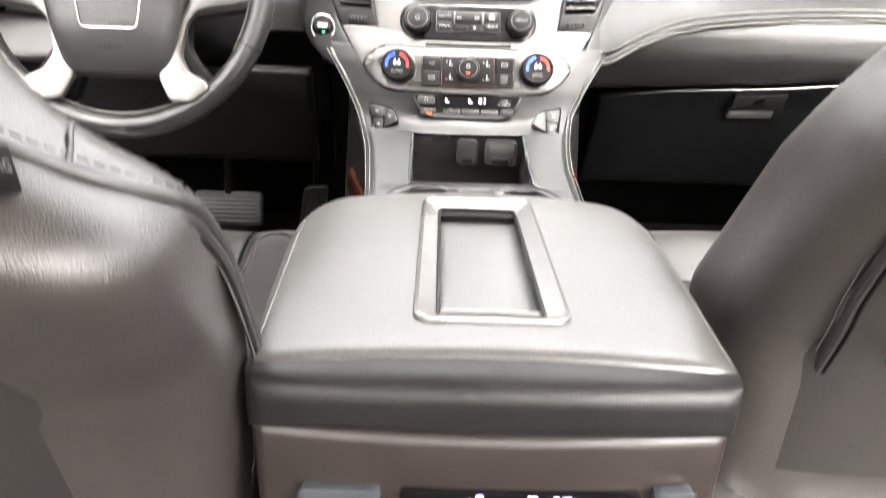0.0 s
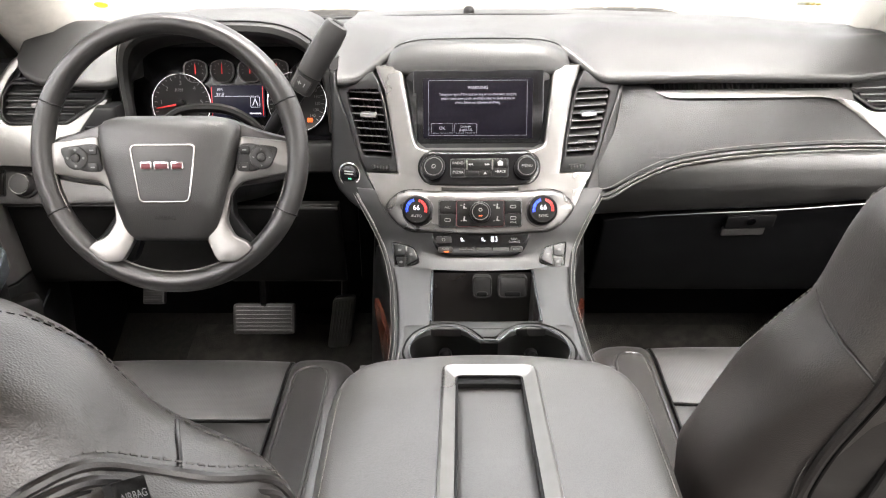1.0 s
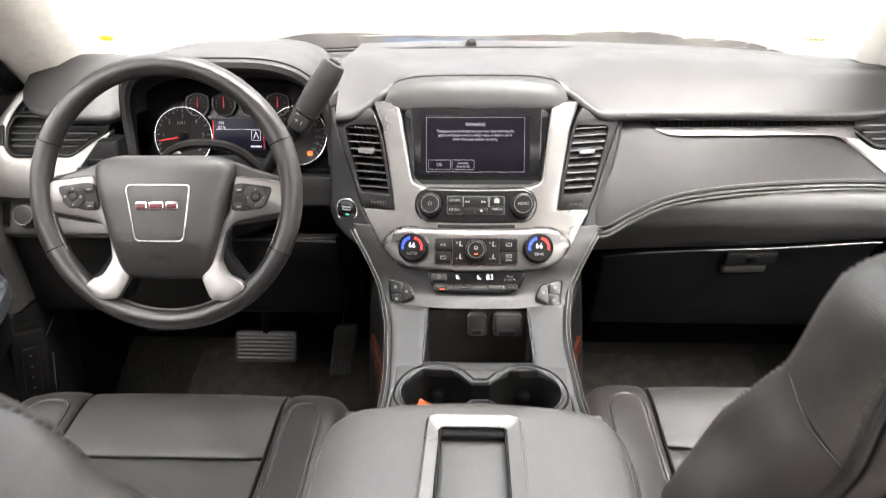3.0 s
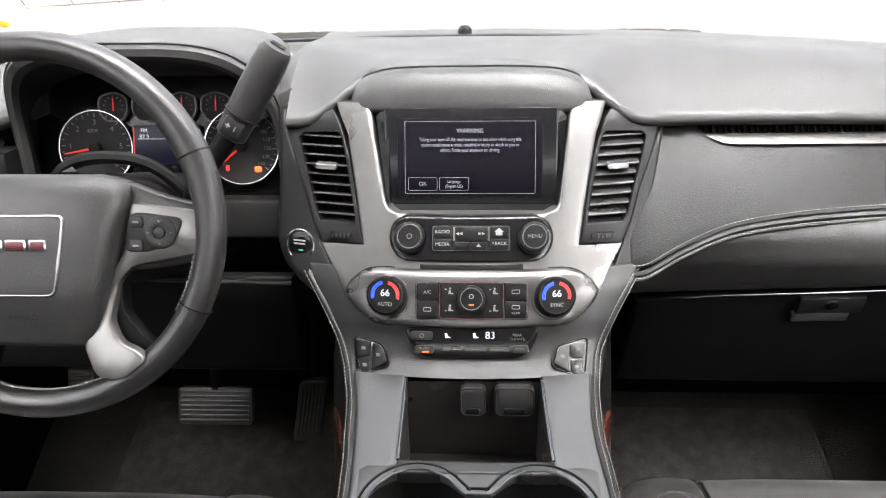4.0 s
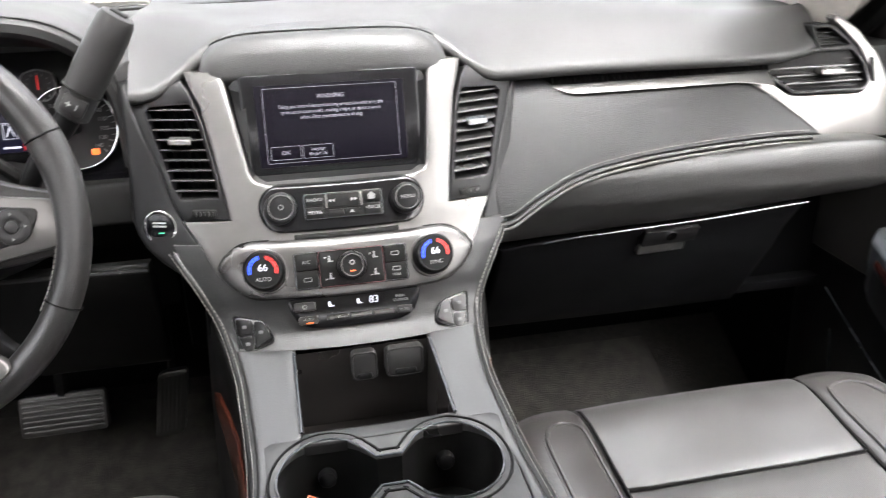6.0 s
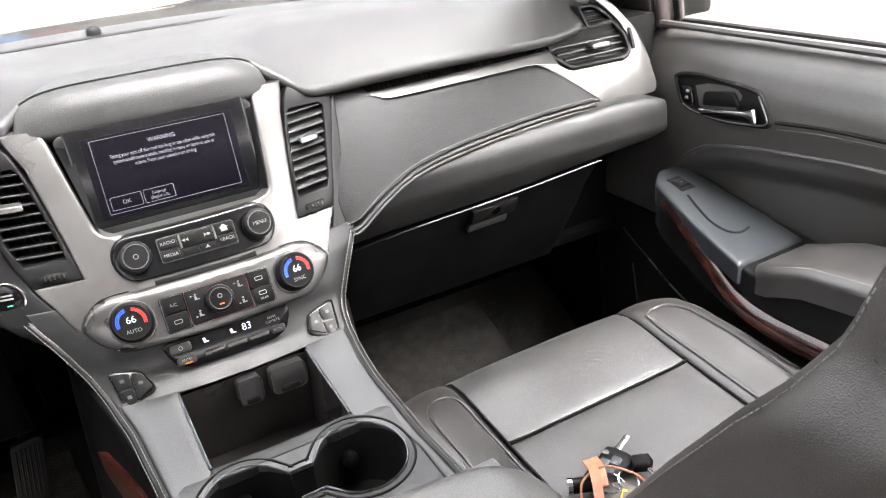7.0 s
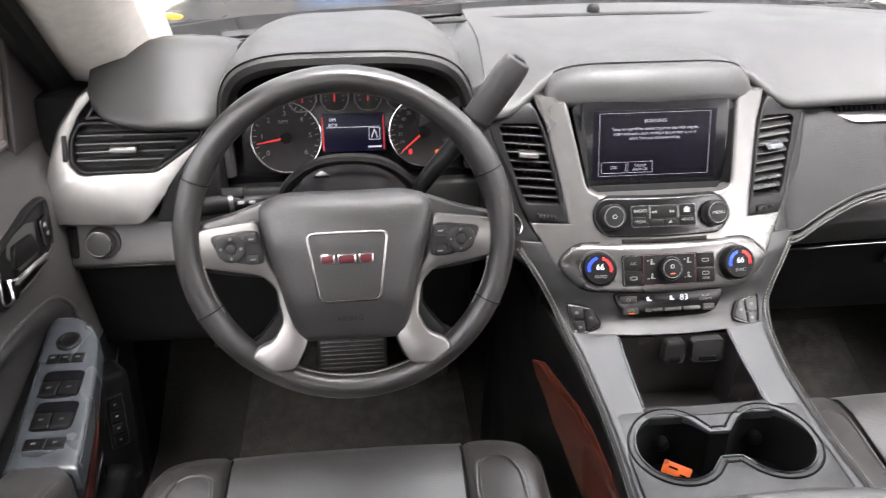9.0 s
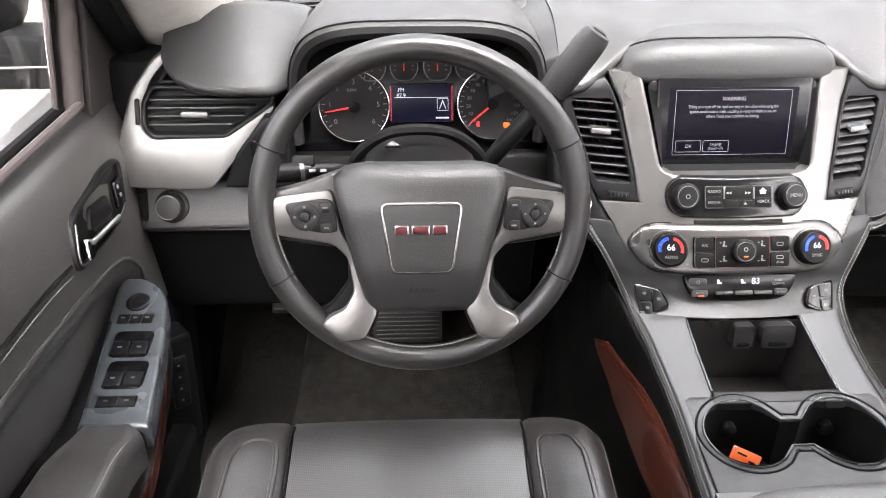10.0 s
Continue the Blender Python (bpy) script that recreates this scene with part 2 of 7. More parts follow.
def grid_faces(bm, g, loop=False):
    for i in range(len(g) - 1):
        k = len(g[i])
        for j in range(k if loop else k - 1):
            q = (g[i][j], g[i][(j + 1) % k], g[i + 1][(j + 1) % k], g[i + 1][j])
            if len(set(q)) == 4:
                bm.faces.new(q)


def slab(rows, pl, depth=0.01, r=0.004, nu=8, nv=10, puff=0.0, bm=None):
    """A solid panel: rows (v, u0, u1) give its outline, pl(u, v, d) its surface, d going into it."""
    bm = bm or bmesh.new()
    rows = sorted(rows)
    vs = samples(rows[0][0], rows[-1][0], r, nv)
    front, back = [], []
    for v in vs:
        u0, u1 = lerp_rows(rows, v)
        line, rear = [], []
        for u in samples(u0, u1, r, nu):
            e = min(u - u0, u1 - u, v - vs[0], vs[-1] - v)
            q = max(r - max(e, 0), 0)
            d = r - math.sqrt(max(r * r - q * q, 0))
            if puff:
                d -= puff * (1 - (2 * (u - u0) / (u1 - u0) - 1) ** 4) * (1 - (2 * (v - vs[0]) / (vs[-1] - vs[0]) - 1) ** 4)
            line.append(bm.verts.new(pl(u, v, d)))
            rear.append(bm.verts.new(pl(u, v, depth)))
        front.append(line)
        back.append(rear)
    grid_faces(bm, front)
    grid_faces(bm, back)
    edge = lambda g: g[0] + [x[-1] for x in g[1:]] + g[-1][-2::-1] + [x[0] for x in g[-2:0:-1]]
    grid_faces(bm, [edge(front), edge(back)], loop=True)
    return bm


def inset(outline, a):
    k = len(outline)
    area = sum(outline[i][0] * outline[(i + 1) % k][1] - outline[(i + 1) % k][0] * outline[i][1] for i in range(k))
    s = 1 if area > 0 else -1
    out = []
    for i in range(k):
        p, q, w = outline[i - 1], outline[i], outline[(i + 1) % k]
        d = Vector((w[0] - p[0], w[1] - p[1]))
        d = d.normalized() if d.length > 1e-9 else Vector((1, 0))
        out.append((q[0] - d.y * a * s, q[1] + d.x * a * s))
    return out


def plate(outline, pl, depth=0.006, r=0.0015, bm=None):
    """A solid plate with a rounded edge from an outline of (u, v) points."""
    bm = bm or bmesh.new()
    rings = [[bm.verts.new(pl(u, v, d)) for u, v in inset(outline, a)] for a, d in ((r, 0), (r * 0.3, r * 0.3), (0, r), (0, depth))]
    grid_faces(bm, rings, loop=True)
    caps = [bm.faces.new(rings[0]), bm.faces.new(rings[-1])]
    bm.normal_update()
    bmesh.ops.triangulate(bm, faces=caps)
    return bm


def band(outer, inner, pl, depth=0.006, r=0.0015, bm=None, drop=0.0):
    """A frame between two outlines of as many points."""
    bm = bm or bmesh.new()
    rings = []
    for line, a, d in ((outer, 0, depth), (outer, 0, r), (outer, r * 0.3, r * 0.3), (outer, r, 0), (inner, -r, drop), (inner, -r * 0.3, drop + r * 0.3), (inner, 0, drop + r), (inner, 0, depth)):
        pts = inset(line, a) if a else line
        rings.append([bm.verts.new(pl(u, v, d)) for u, v in pts])
    rings.append(rings[0])
    grid_faces(bm, rings, loop=True)
    return bm


def rr(x0, x1, y0, y1, r, n=5):
    """A rounded rectangle."""
    out = []
    for cx, cy, a in ((x1 - r, y1 - r, 0), (x0 + r, y1 - r, 90), (x0 + r, y0 + r, 180), (x1 - r, y0 + r, 270)):
        for i in range(n + 1):
            t = radians(a + 90 * i / n)
            out.append((cx + r * math.cos(t), cy + r * math.sin(t)))
    return out


def disc(x, y, r, n=32):
    return [(x + r * math.cos(2 * math.pi * i / n), y + r * math.sin(2 * math.pi * i / n)) for i in range(n)]


def soft_poly(corners, r, n=4):
    """A polygon with rounded corners."""
    out = []
    k = len(corners)
    for i in range(k):
        p, q, w = Vector(corners[i - 1]), Vector(corners[i]), Vector(corners[(i + 1) % k])
        a, b = p - q, w - q
        ra, rb = min(r, a.length * 0.45), min(r, b.length * 0.45)
        s, e = q + a.normalized() * ra, q + b.normalized() * rb
        for j in range(n + 1):
            t = j / n
            o = s * (1 - t) ** 2 + q * 2 * t * (1 - t) + e * t * t
            out.append((o.x, o.y))
    return out


def lathe(profile, pl, n=32, bm=None):
    """Rings (radius, depth) about pl's origin, closed at both ends."""
    bm = bm or bmesh.new()
    rings = [[bm.verts.new(pl(r * math.cos(2 * math.pi * i / n), r * math.sin(2 * math.pi * i / n), d)) for i in range(n)] for r, d in profile]
    grid_faces(bm, rings, loop=True)
    bm.faces.new(rings[0])
    bm.faces.new(rings[-1])
    return bm


def tube(pts, radius, closed=False, n=8, bm=None, flat=1.0):
    bm = bm or bmesh.new()
    p = [Vector(q) for q in pts]
    k = len(p)
    rings = []
    for i in range(k):
        a = p[i - 1] if closed or i > 0 else p[0]
        b = p[(i + 1) % k] if closed or i < k - 1 else p[-1]
        d = (b - a).normalized()
        s = d.cross(Vector((0, 0, 1)))
        s = s.normalized() if s.length > 0.05 else Vector((1, 0, 0))
        w = s.cross(d).normalized()
        r = radius(i / (k - 1)) if callable(radius) else radius
        rings.append([bm.verts.new(p[i] + s * r * math.cos(2 * math.pi * j / n) + w * r * flat * math.sin(2 * math.pi * j / n)) for j in range(n)])
    if closed:
        rings.append(rings[0])
    grid_faces(bm, rings, loop=True)
    if not closed:
        bm.faces.new(rings[0])
        bm.faces.new(rings[-1])
    return bm


def loft(rings, caps=True, bm=None):
    bm = bm or bmesh.new()
    g = [[bm.verts.new(q) for q in ring] for ring in rings]
    grid_faces(bm, g, loop=True)
    if caps:
        bm.faces.new(g[0])
        bm.faces.new(g[-1])
    return bm


def box(x0, x1, y0, y1, z0, z1, r=0.004, bm=None):
    b2 = bmesh.new()
    bmesh.ops.create_cube(b2, size=1.0)
    for v in b2.verts:
        v.co = Vector(((x0 + x1) / 2 + v.co.x * (x1 - x0), (y0 + y1) / 2 + v.co.y * (y1 - y0), (z0 + z1) / 2 + v.co.z * (z1 - z0)))
    if r:
        bmesh.ops.bevel(b2, geom=b2.edges[:], offset=r, segments=2, affect="EDGES", profile=0.6)
    if bm is None:
        return b2
    me = bpy.data.meshes.new("tmp")
    b2.to_mesh(me)
    b2.free()
    bm.from_mesh(me)
    bpy.data.meshes.remove(me)
    return bm


def moved(bm, m):
    bm.transform(m)
    return bm


def stitches(pts, pitch=0.006, length=0.0042, radius=0.0006, bm=None):
    """Single stitches along a line, as one mesh."""
    bm = bm or bmesh.new()
    p = [Vector(q) for q in pts]
    lens = [0.0]
    for a, b in zip(p, p[1:]):
        lens.append(lens[-1] + (b - a).length)

    def at(s):
        for i in range(len(p) - 1):
            if s <= lens[i + 1]:
                return p[i].lerp(p[i + 1], (s - lens[i]) / max(lens[i + 1] - lens[i], 1e-9))
        return p[-1]
    s = 0.0
    while s + length < lens[-1]:
        tube([at(s), at(s + length)], radius, n=4, bm=bm)
        s += pitch
    return bm


def frame_at(origin, right, up):
    """pl(u, v, d) on a plane: u along right, v along up, d into it."""
    o, r, w = Vector(origin), Vector(right).normalized(), Vector(up).normalized()
    inward = w.cross(r).normalized()
    return lambda u, v, d=0.0: o + r * u + w * v + inward * d


def shifted(pl, u0, v0, d0=0.0):
    return lambda u, v, d=0.0: pl(u0 + u, v0 + v, d0 + d)


def text(words, size, pl, material, parent, name="lettering", align="CENTER", lift=0.0004, bold=0.0, squeeze=1.0):
    cu = bpy.data.curves.new("letters", "FONT")
    cu.body, cu.size, cu.align_x, cu.align_y = words, size, align, "CENTER"
    cu.offset = bold
    cu.space_line = 1.05
    ob = bpy.data.objects.new("letters", cu)
    scene.collection.objects.link(ob)
    deps = bpy.context.evaluated_depsgraph_get()
    me = bpy.data.meshes.new_from_object(ob.evaluated_get(deps))
    bpy.data.objects.remove(ob)
    bpy.data.curves.remove(cu)
    me.name = name
    for v in me.vertices:
        v.co = pl(v.co.x * squeeze, v.co.y, -lift)
    me.materials.clear()
    me.materials.append(material)
    o = new(name, me)
    if parent:
        o.parent = parent
        o.matrix_parent_inverse = Matrix.Translation(-ORIGIN.get(parent.name, Vector((0, 0, 0))))
    return o


def knob(name, pl, r, h, parent, ring=None, body=None, label=""):
    """A round knob: knurled body, bright ring and a cap."""
    k = part(name, lathe([(r, 0.004), (r, -h * 0.75), (r * 0.96, -h * 0.92), (r * 0.86, -h), (r * 0.8, -h)], pl), body or PLASTIC, parent, label)
    if ring:
        part("ring", lathe([(r * 0.8, -h * 0.9), (r * 0.8, -h - 0.0008), (r * 0.765, -h - 0.0013), (r * 0.73, -h - 0.0008), (r * 0.73, -h * 0.9)], pl), ring, k)
        part("cap", lathe([(r * 0.735, -h * 0.8), (r * 0.735, -h - 0.0004), (r * 0.4, -h - 0.0008), (r * 0.1, -h - 0.001)], pl), PLASTIC, k)
    return k


# ---- outside ----
bm = bmesh.new()
bmesh.ops.create_grid(bm, x_segments=8, y_segments=8, size=300)
tagged(part("ground", moved(bm, Matrix.Translation((0, 0, -0.62))), CONCRETE), "pale concrete parking lot under an overcast sky", "ground", kind="structure")

hood = thing("hood", (0, 1.6, 0.8), "glossy black bonnet of the car beyond the windscreen", "car hood")
hoodz = table((1.55, 0.80), (1.9, 0.800), (2.3, 0.793), (2.55, 0.776), (2.68, 0.755), (2.76, 0.66))
hoodx = table((0.0, 0.010), (0.25, 0.013), (0.42, 0.022), (0.58, 0.020), (0.66, 0.0), (0.82, -0.004), (0.90, -0.03))
part("bonnet_panel", slab([(1.60, -0.93, 0.93), (2.25, -0.92, 0.92), (2.45, -0.84, 0.84), (2.62, -0.70, 0.70), (2.76, -0.52, 0.52)], lambda u, v, d: (u, v, hoodz(v) + hoodx(abs(u)) - d), 0.03, 0.02, 40, 24), CARPAINT, hood)
part("cowl", slab([(1.50, -0.80, 0.80), (1.84, -0.88, 0.88)], lambda u, v, d: (u, v - 0.10 * u * u, 0.842 - 0.03 * (v - 1.5) - 0.03 * u * u - d), 0.03, 0.01, 14, 6), COWL, hood)
for x0, x1 in ((-0.66, 0.02), (0.0, 0.62)):
    w = tagged(part("windscreen_wiper", tube(curve([(x0, 1.52, 0.838), ((x0 + x1) / 2, 1.555, 0.842), (x1, 1.545, 0.840)], 8), 0.009, n=6), DARK), "black wiper blade resting at the foot of the windscreen", "wiper", group="windscreen wipers")
    part("arm", tube([(x1, 1.58, 0.83), (x1 - 0.05, 1.57, 0.853), ((x0 + x1) / 2, 1.56, 0.852)], 0.007, n=6), PLASTIC, w)

# unseen building far ahead, guessed from the bonnet's reflections and sized to darken them
SIGNBLUE = mat("blue_sign", (0.022, 0.080, 0.19), 0.4, scale=2)
shed = thing("unseen_building", (2.0, 46.0, -0.62), "unseen brown building with coloured signs, added for the bonnet's reflections", "building")
STONE = mat("brown_render", (0.050, 0.047, 0.040), 0.9, col2=(0.032, 0.030, 0.026), scale=0.35)
part("wall", box(-32, 40, 46, 56, -0.62, 15.4, 0.05), STONE, shed)
part("roof", box(-32.4, 40.4, 45.6, 56.4, 15.4, 15.9, 0.05), mat("brown_roof_edge", (0.10, 0.085, 0.07), 0.8, scale=1.0), shed)
for k in range(9):
    for z in (0.1, 6.6, 11.0):
        wdw = part("window", box(-27 + k * 7, -23.5 + k * 7, 45.9, 46.02, z, z + 2.2, 0.02), PIANO, shed, "dark shop window")
        part("sill", box(-27.2 + k * 7, -23.3 + k * 7, 45.85, 46.0, z - 0.1, z, 0.01), STONE, wdw)
for x0, x1, z0, z1, col, lab in ((-5.0, 1.2, 4.4, 7.4, SIGNBLUE, "blue shop sign"), (1.7, 3.4, 4.8, 6.6, REDPAINT, "red shop sign"), (-13.0, -6.5, 3.0, 4.6, DARK, "dark shop sign")):
    part("sign_board", box(x0, x1, 45.7, 46.0, z0, z1, 0.03), col, shed, lab)

# ---- shell of the car ----
tagged(part("floor", slab([(-1.75, -0.9, 0.9), (1.62, -0.9, 0.9)], lambda u, v, d: (u, v, max(0, v - 1.38) * 0.55 - d), 0.06, 0.01, 8, 30), CARPET), "dark carpeted footwell floor", "floor", kind="structure")
tagged(part("wall_front", box(-0.92, 0.92, 1.62, 1.66, -0.05, 0.81, 0.004), UNDERDASH), "dark firewall behind the dashboard", "wall", kind="structure")
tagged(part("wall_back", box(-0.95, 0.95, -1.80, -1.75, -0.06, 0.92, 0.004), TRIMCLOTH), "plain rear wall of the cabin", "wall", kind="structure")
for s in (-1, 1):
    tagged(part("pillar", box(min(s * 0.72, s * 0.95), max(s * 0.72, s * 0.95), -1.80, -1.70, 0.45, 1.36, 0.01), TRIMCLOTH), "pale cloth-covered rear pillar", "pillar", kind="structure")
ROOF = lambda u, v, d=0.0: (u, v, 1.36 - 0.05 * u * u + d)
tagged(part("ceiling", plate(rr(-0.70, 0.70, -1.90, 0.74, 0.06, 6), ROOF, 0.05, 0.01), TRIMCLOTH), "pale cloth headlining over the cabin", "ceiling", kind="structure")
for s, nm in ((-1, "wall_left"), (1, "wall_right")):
    tagged(part("kick_panel", box(min(s * 0.885, s * 0.93), max(s * 0.885, s * 0.93), 1.30, 1.66, -0.06, 0.76, 0.004), UNDERDASH), "dark side panel of the footwell", "wall", kind="structure")
    tagged(part(nm, box(min(s * 0.88, s * 0.94), max(s * 0.88, s * 0.94), -1.75, 0.02, -0.06, 0.45, 0.004), TRIMCLOTH), "plain side wall behind the front door", "wall", kind="structure")
    tagged(part("pillar", loft([[(s * (x + dx * 0.5), y + dy, z) for dx, dy in ((-0.05, -0.07), (0.06, -0.07), (0.06, 0.07), (-0.05, 0.07))] for x, y, z in ((0.89, -0.03, 0.0), (0.89, -0.03, 0.74), (0.83, -0.09, 1.1), (0.74, -0.12, 1.36))]), TRIMCLOTH), "pale cloth-covered middle pillar", "pillar", kind="structure")
    # windscreen pillar: pale cloth, with a dark seal on the door's side
    path = [(s * 0.835, 1.60, 0.68), (s * 0.825, 1.47, 0.79), (s * 0.815, 1.34, 0.87), (s * 0.79, 1.17, 1.0), (s * 0.755, 0.95, 1.15), (s * 0.71, 0.62, 1.34)]
    rings = []
    for x, y, z in curve(path, 5):
        rings.append([(x + s * a, y + b, z + c) for a, b, c in ((-0.105, 0.035, 0.0), (-0.095, 0.055, 0.010), (-0.04, 0.062, 0.012), (0.035, 0.06, 0.02), (0.06, 0.0, -0.01), (0.03, -0.065, -0.035), (-0.015, -0.072, -0.045), (-0.06, -0.05, -0.038), (-0.09, -0.01, -0.02))])
    pil = tagged(part("pillar", loft(rings), TRIMCLOTH), "pale cloth-covered windscreen pillar", "pillar", kind="structure")
    part("seal", tube([(x + s * 0.045, y - 0.075, z - 0.04) for x, y, z in curve(path, 5)], 0.022, n=8), DARK, pil, "black rubber door seal")

# windscreen
WSH = lambda u, v, d=0.0: (u * (1 - 0.12 * v), 1.50 - 0.33 * u * u * (1 - 0.5 * v) - 0.76 * v + d * 0.5, 0.873 - 0.045 * abs(u) ** 2 + 0.47 * v + 0.05 * v * (1 - v) + d * 0.8)
ws = tagged(part("window_1", slab([(0.0, -0.80, 0.80), (1.0, -0.80, 0.80)], WSH, 0.005, 0.001, 28, 20), GLASS, smooth=False), "curved clear windscreen glass", "windscreen", kind="structure")
ws.visible_shadow = False
part("seal", slab([(-0.02, -0.80, 0.80), (0.012, -0.80, 0.80)], lambda u, v, d: WSH(u, v, d - 0.004), 0.002, 0.0005, 20, 2), DARK, ws, "black printed band along the foot of the glass")
tagged(part("windscreen_sticker", plate(disc(0, 0, 0.011), lambda u, v, d: Vector((-0.690, 1.318, 0.912)) + Vector((u * 1.15, -v * 0.6, v * 0.5)) - Vector((0, 0.0006, 0.0008)) * (1 - d * 1000), 0.001, 0.0002), YELLOW), "small round yellow sticker low on the windscreen", "sticker")

label = tagged(part("windscreen_label", plate(rr(-0.022, 0.022, -0.008, 0.008, 0.002, 2), lambda u, v, d: Vector((0.607, 1.325, 0.905)) + Vector((u, -u * 0.25 - v * 0.8, v * 0.55)) - Vector((0, 0.0006, 0.0008)) * (1 - d * 1000), 0.001, 0.0002), mat("pale_label", (0.5, 0.49, 0.45), 0.6)), "small pale printed label low on the windscreen", "label")
for k in range(3):
    part("print_bar", plate(rr(-0.008 + k * 0.009, -0.002 + k * 0.009, -0.006, 0.0, 0.0005, 1), lambda u, v, d: Vector((0.607, 1.325, 0.905)) + Vector((u, -u * 0.25 - v * 0.8, v * 0.55)) - Vector((0, 0.0022, 0.0028)) * (1 - d * 400), 0.001, 0.0001), mat("faded_gold_print", (0.35, 0.25, 0.06), 0.6) if k == 0 else bpy.data.materials["faded_gold_print"], label)

# ---- floor mats and pedals ----
for s, lab in ((-1, "driver's"), (1, "passenger's")):
    tagged(part("floor_mat", slab([(0.62, s * 0.46 - 0.26, s * 0.46 + 0.26), (1.36, s * 0.46 - 0.25, s * 0.46 + 0.24), (1.57, s * 0.46 - 0.23, s * 0.46 + 0.22)], lambda u, v, d: (u, v, 0.012 + max(0, v - 1.37) * 0.55 - d), 0.011, 0.006, 8, 10), RUBBER), "dark brown-black carpet mat on the footwell floor", "floor mat", group="floor mats")

brake = thing("brake_pedal", (-0.46, 1.37, 0.24), "wide ribbed rubber brake pedal", "pedal")
BR = frame_at((-0.462, 1.357, 0.243), (1, 0, 0), (0, 0.35, 1))
part("pad", plate(rr(-0.068, 0.068, -0.034, 0.034, 0.008), BR, 0.016, 0.003), PEDAL, brake)
for i in range(7):
    part("rib", plate(rr(-0.062, 0.062, -0.028 + i * 0.0085, -0.0235 + i * 0.0085, 0.001, 2), shifted(BR, 0, 0, -0.003), 0.004, 0.001), PEDAL, brake)
part("arm", tube(curve([(-0.462, 1.372, 0.25), (-0.46, 1.40, 0.40), (-0.45, 1.40, 0.60)], 6), 0.011, n=6), DARK, brake)
gas = thing("accelerator_pedal", (-0.293, 1.36, 0.2), "tall black ribbed accelerator pedal", "pedal")
GS = frame_at((-0.292, 1.362, 0.232), (1, 0, 0.10), (0.16, 0.12, 1))
part("pad", plate(rr(-0.025, 0.025, -0.06, 0.06, 0.01), GS, 0.014, 0.003), PEDAL, gas)
for i in range(6):
    part("rib", plate(rr(-0.0185 + i * 0.0068, -0.0155 + i * 0.0068, -0.05, 0.05, 0.001, 2), shifted(GS, 0, 0, -0.0025), 0.004, 0.0008), PEDAL, gas)
part("arm", tube(curve([(-0.285, 1.385, 0.26), (-0.28, 1.42, 0.40), (-0.28, 1.45, 0.5)], 6), 0.01, n=6), DARK, gas)
pb = thing("parking_brake_pedal", (-0.70, 1.36, 0.30), "small ribbed parking brake pedal", "pedal")
PBK = frame_at((-0.70, 1.36, 0.30), (1, 0, 0), (0, 0.4, 1))
part("pad", plate(rr(-0.024, 0.024, -0.02, 0.02, 0.005), PBK, 0.014, 0.003), PEDAL, pb)
for i in range(3):
    part("rib", plate(rr(-0.02, 0.02, -0.014 + i * 0.011, -0.009 + i * 0.011, 0.001, 2), shifted(PBK, 0, 0, -0.003), 0.004, 0.001), PEDAL, pb)
part("arm", tube([(-0.70, 1.375, 0.31), (-0.70, 1.42, 0.50)], 0.01, n=6), DARK, pb)

# ---- dashboard ----
dash = thing("dashboard", (0, 1.3, 0.35), "black soft-touch dashboard with satin silver trim and stitched panels", "dashboard")

# dark body behind the panels
part("body", box(-0.88, -0.645, 1.20, 1.60, 0.42, 0.825, 0.01), COWL, dash)
part("body", box(-0.645, -0.235, 1.29, 1.60, 0.45, 0.82, 0.01), COWL, dash)
part("body", box(-0.235, 0.88, 1.19, 1.60, 0.575, 0.80, 0.01), DARK, dash)
part("body", box(-0.235, 0.88, 1.30, 1.60, 0.36, 0.57, 0.01), UNDERDASH, dash)

# top pad up to the windscreen
topz = table((1.14, 0.850), (1.19, 0.862), (1.25, 0.868), (1.40, 0.878), (1.50, 0.884), (1.6, 0.88))
ease = lambda t: (lambda c: c * c * (3 - 2 * c))(max(0.0, min(1.0, t)))
pad_mid = [(1.50, 0.884), (1.44, 0.880), (1.40, 0.878), (1.35, 0.875), (1.30, 0.8715), (1.25, 0.868), (1.215, 0.865), (1.185, 0.861), (1.172, 0.855), (1.168, 0.842), (1.19, 0.83)]
pad_side = [(1.50, 0.884), (1.44, 0.881), (1.39, 0.8805), (1.335, 0.882), (1.285, 0.881), (1.245, 0.875), (1.19, 0.850), (1.14, 0.815), (1.124, 0.800), (1.13, 0.788), (1.16, 0.784)]
pad_back = table((-0.3, 0.014), (0.16, 0.002), (0.23, 0.018), (0.3, 0.028), (0.42, 0.03), (0.54, 0.034), (0.64, 0.042), (0.69, 0.054), (0.73, 0.075), (0.755, 0.105), (0.775, 0.14), (0.80, 0.16))
pad_drop = table((-0.3, 0.0), (0.42, 0.0), (0.54, 0.002), (0.64, 0.004), (0.7, -0.001), (0.80, -0.006))
rings = []
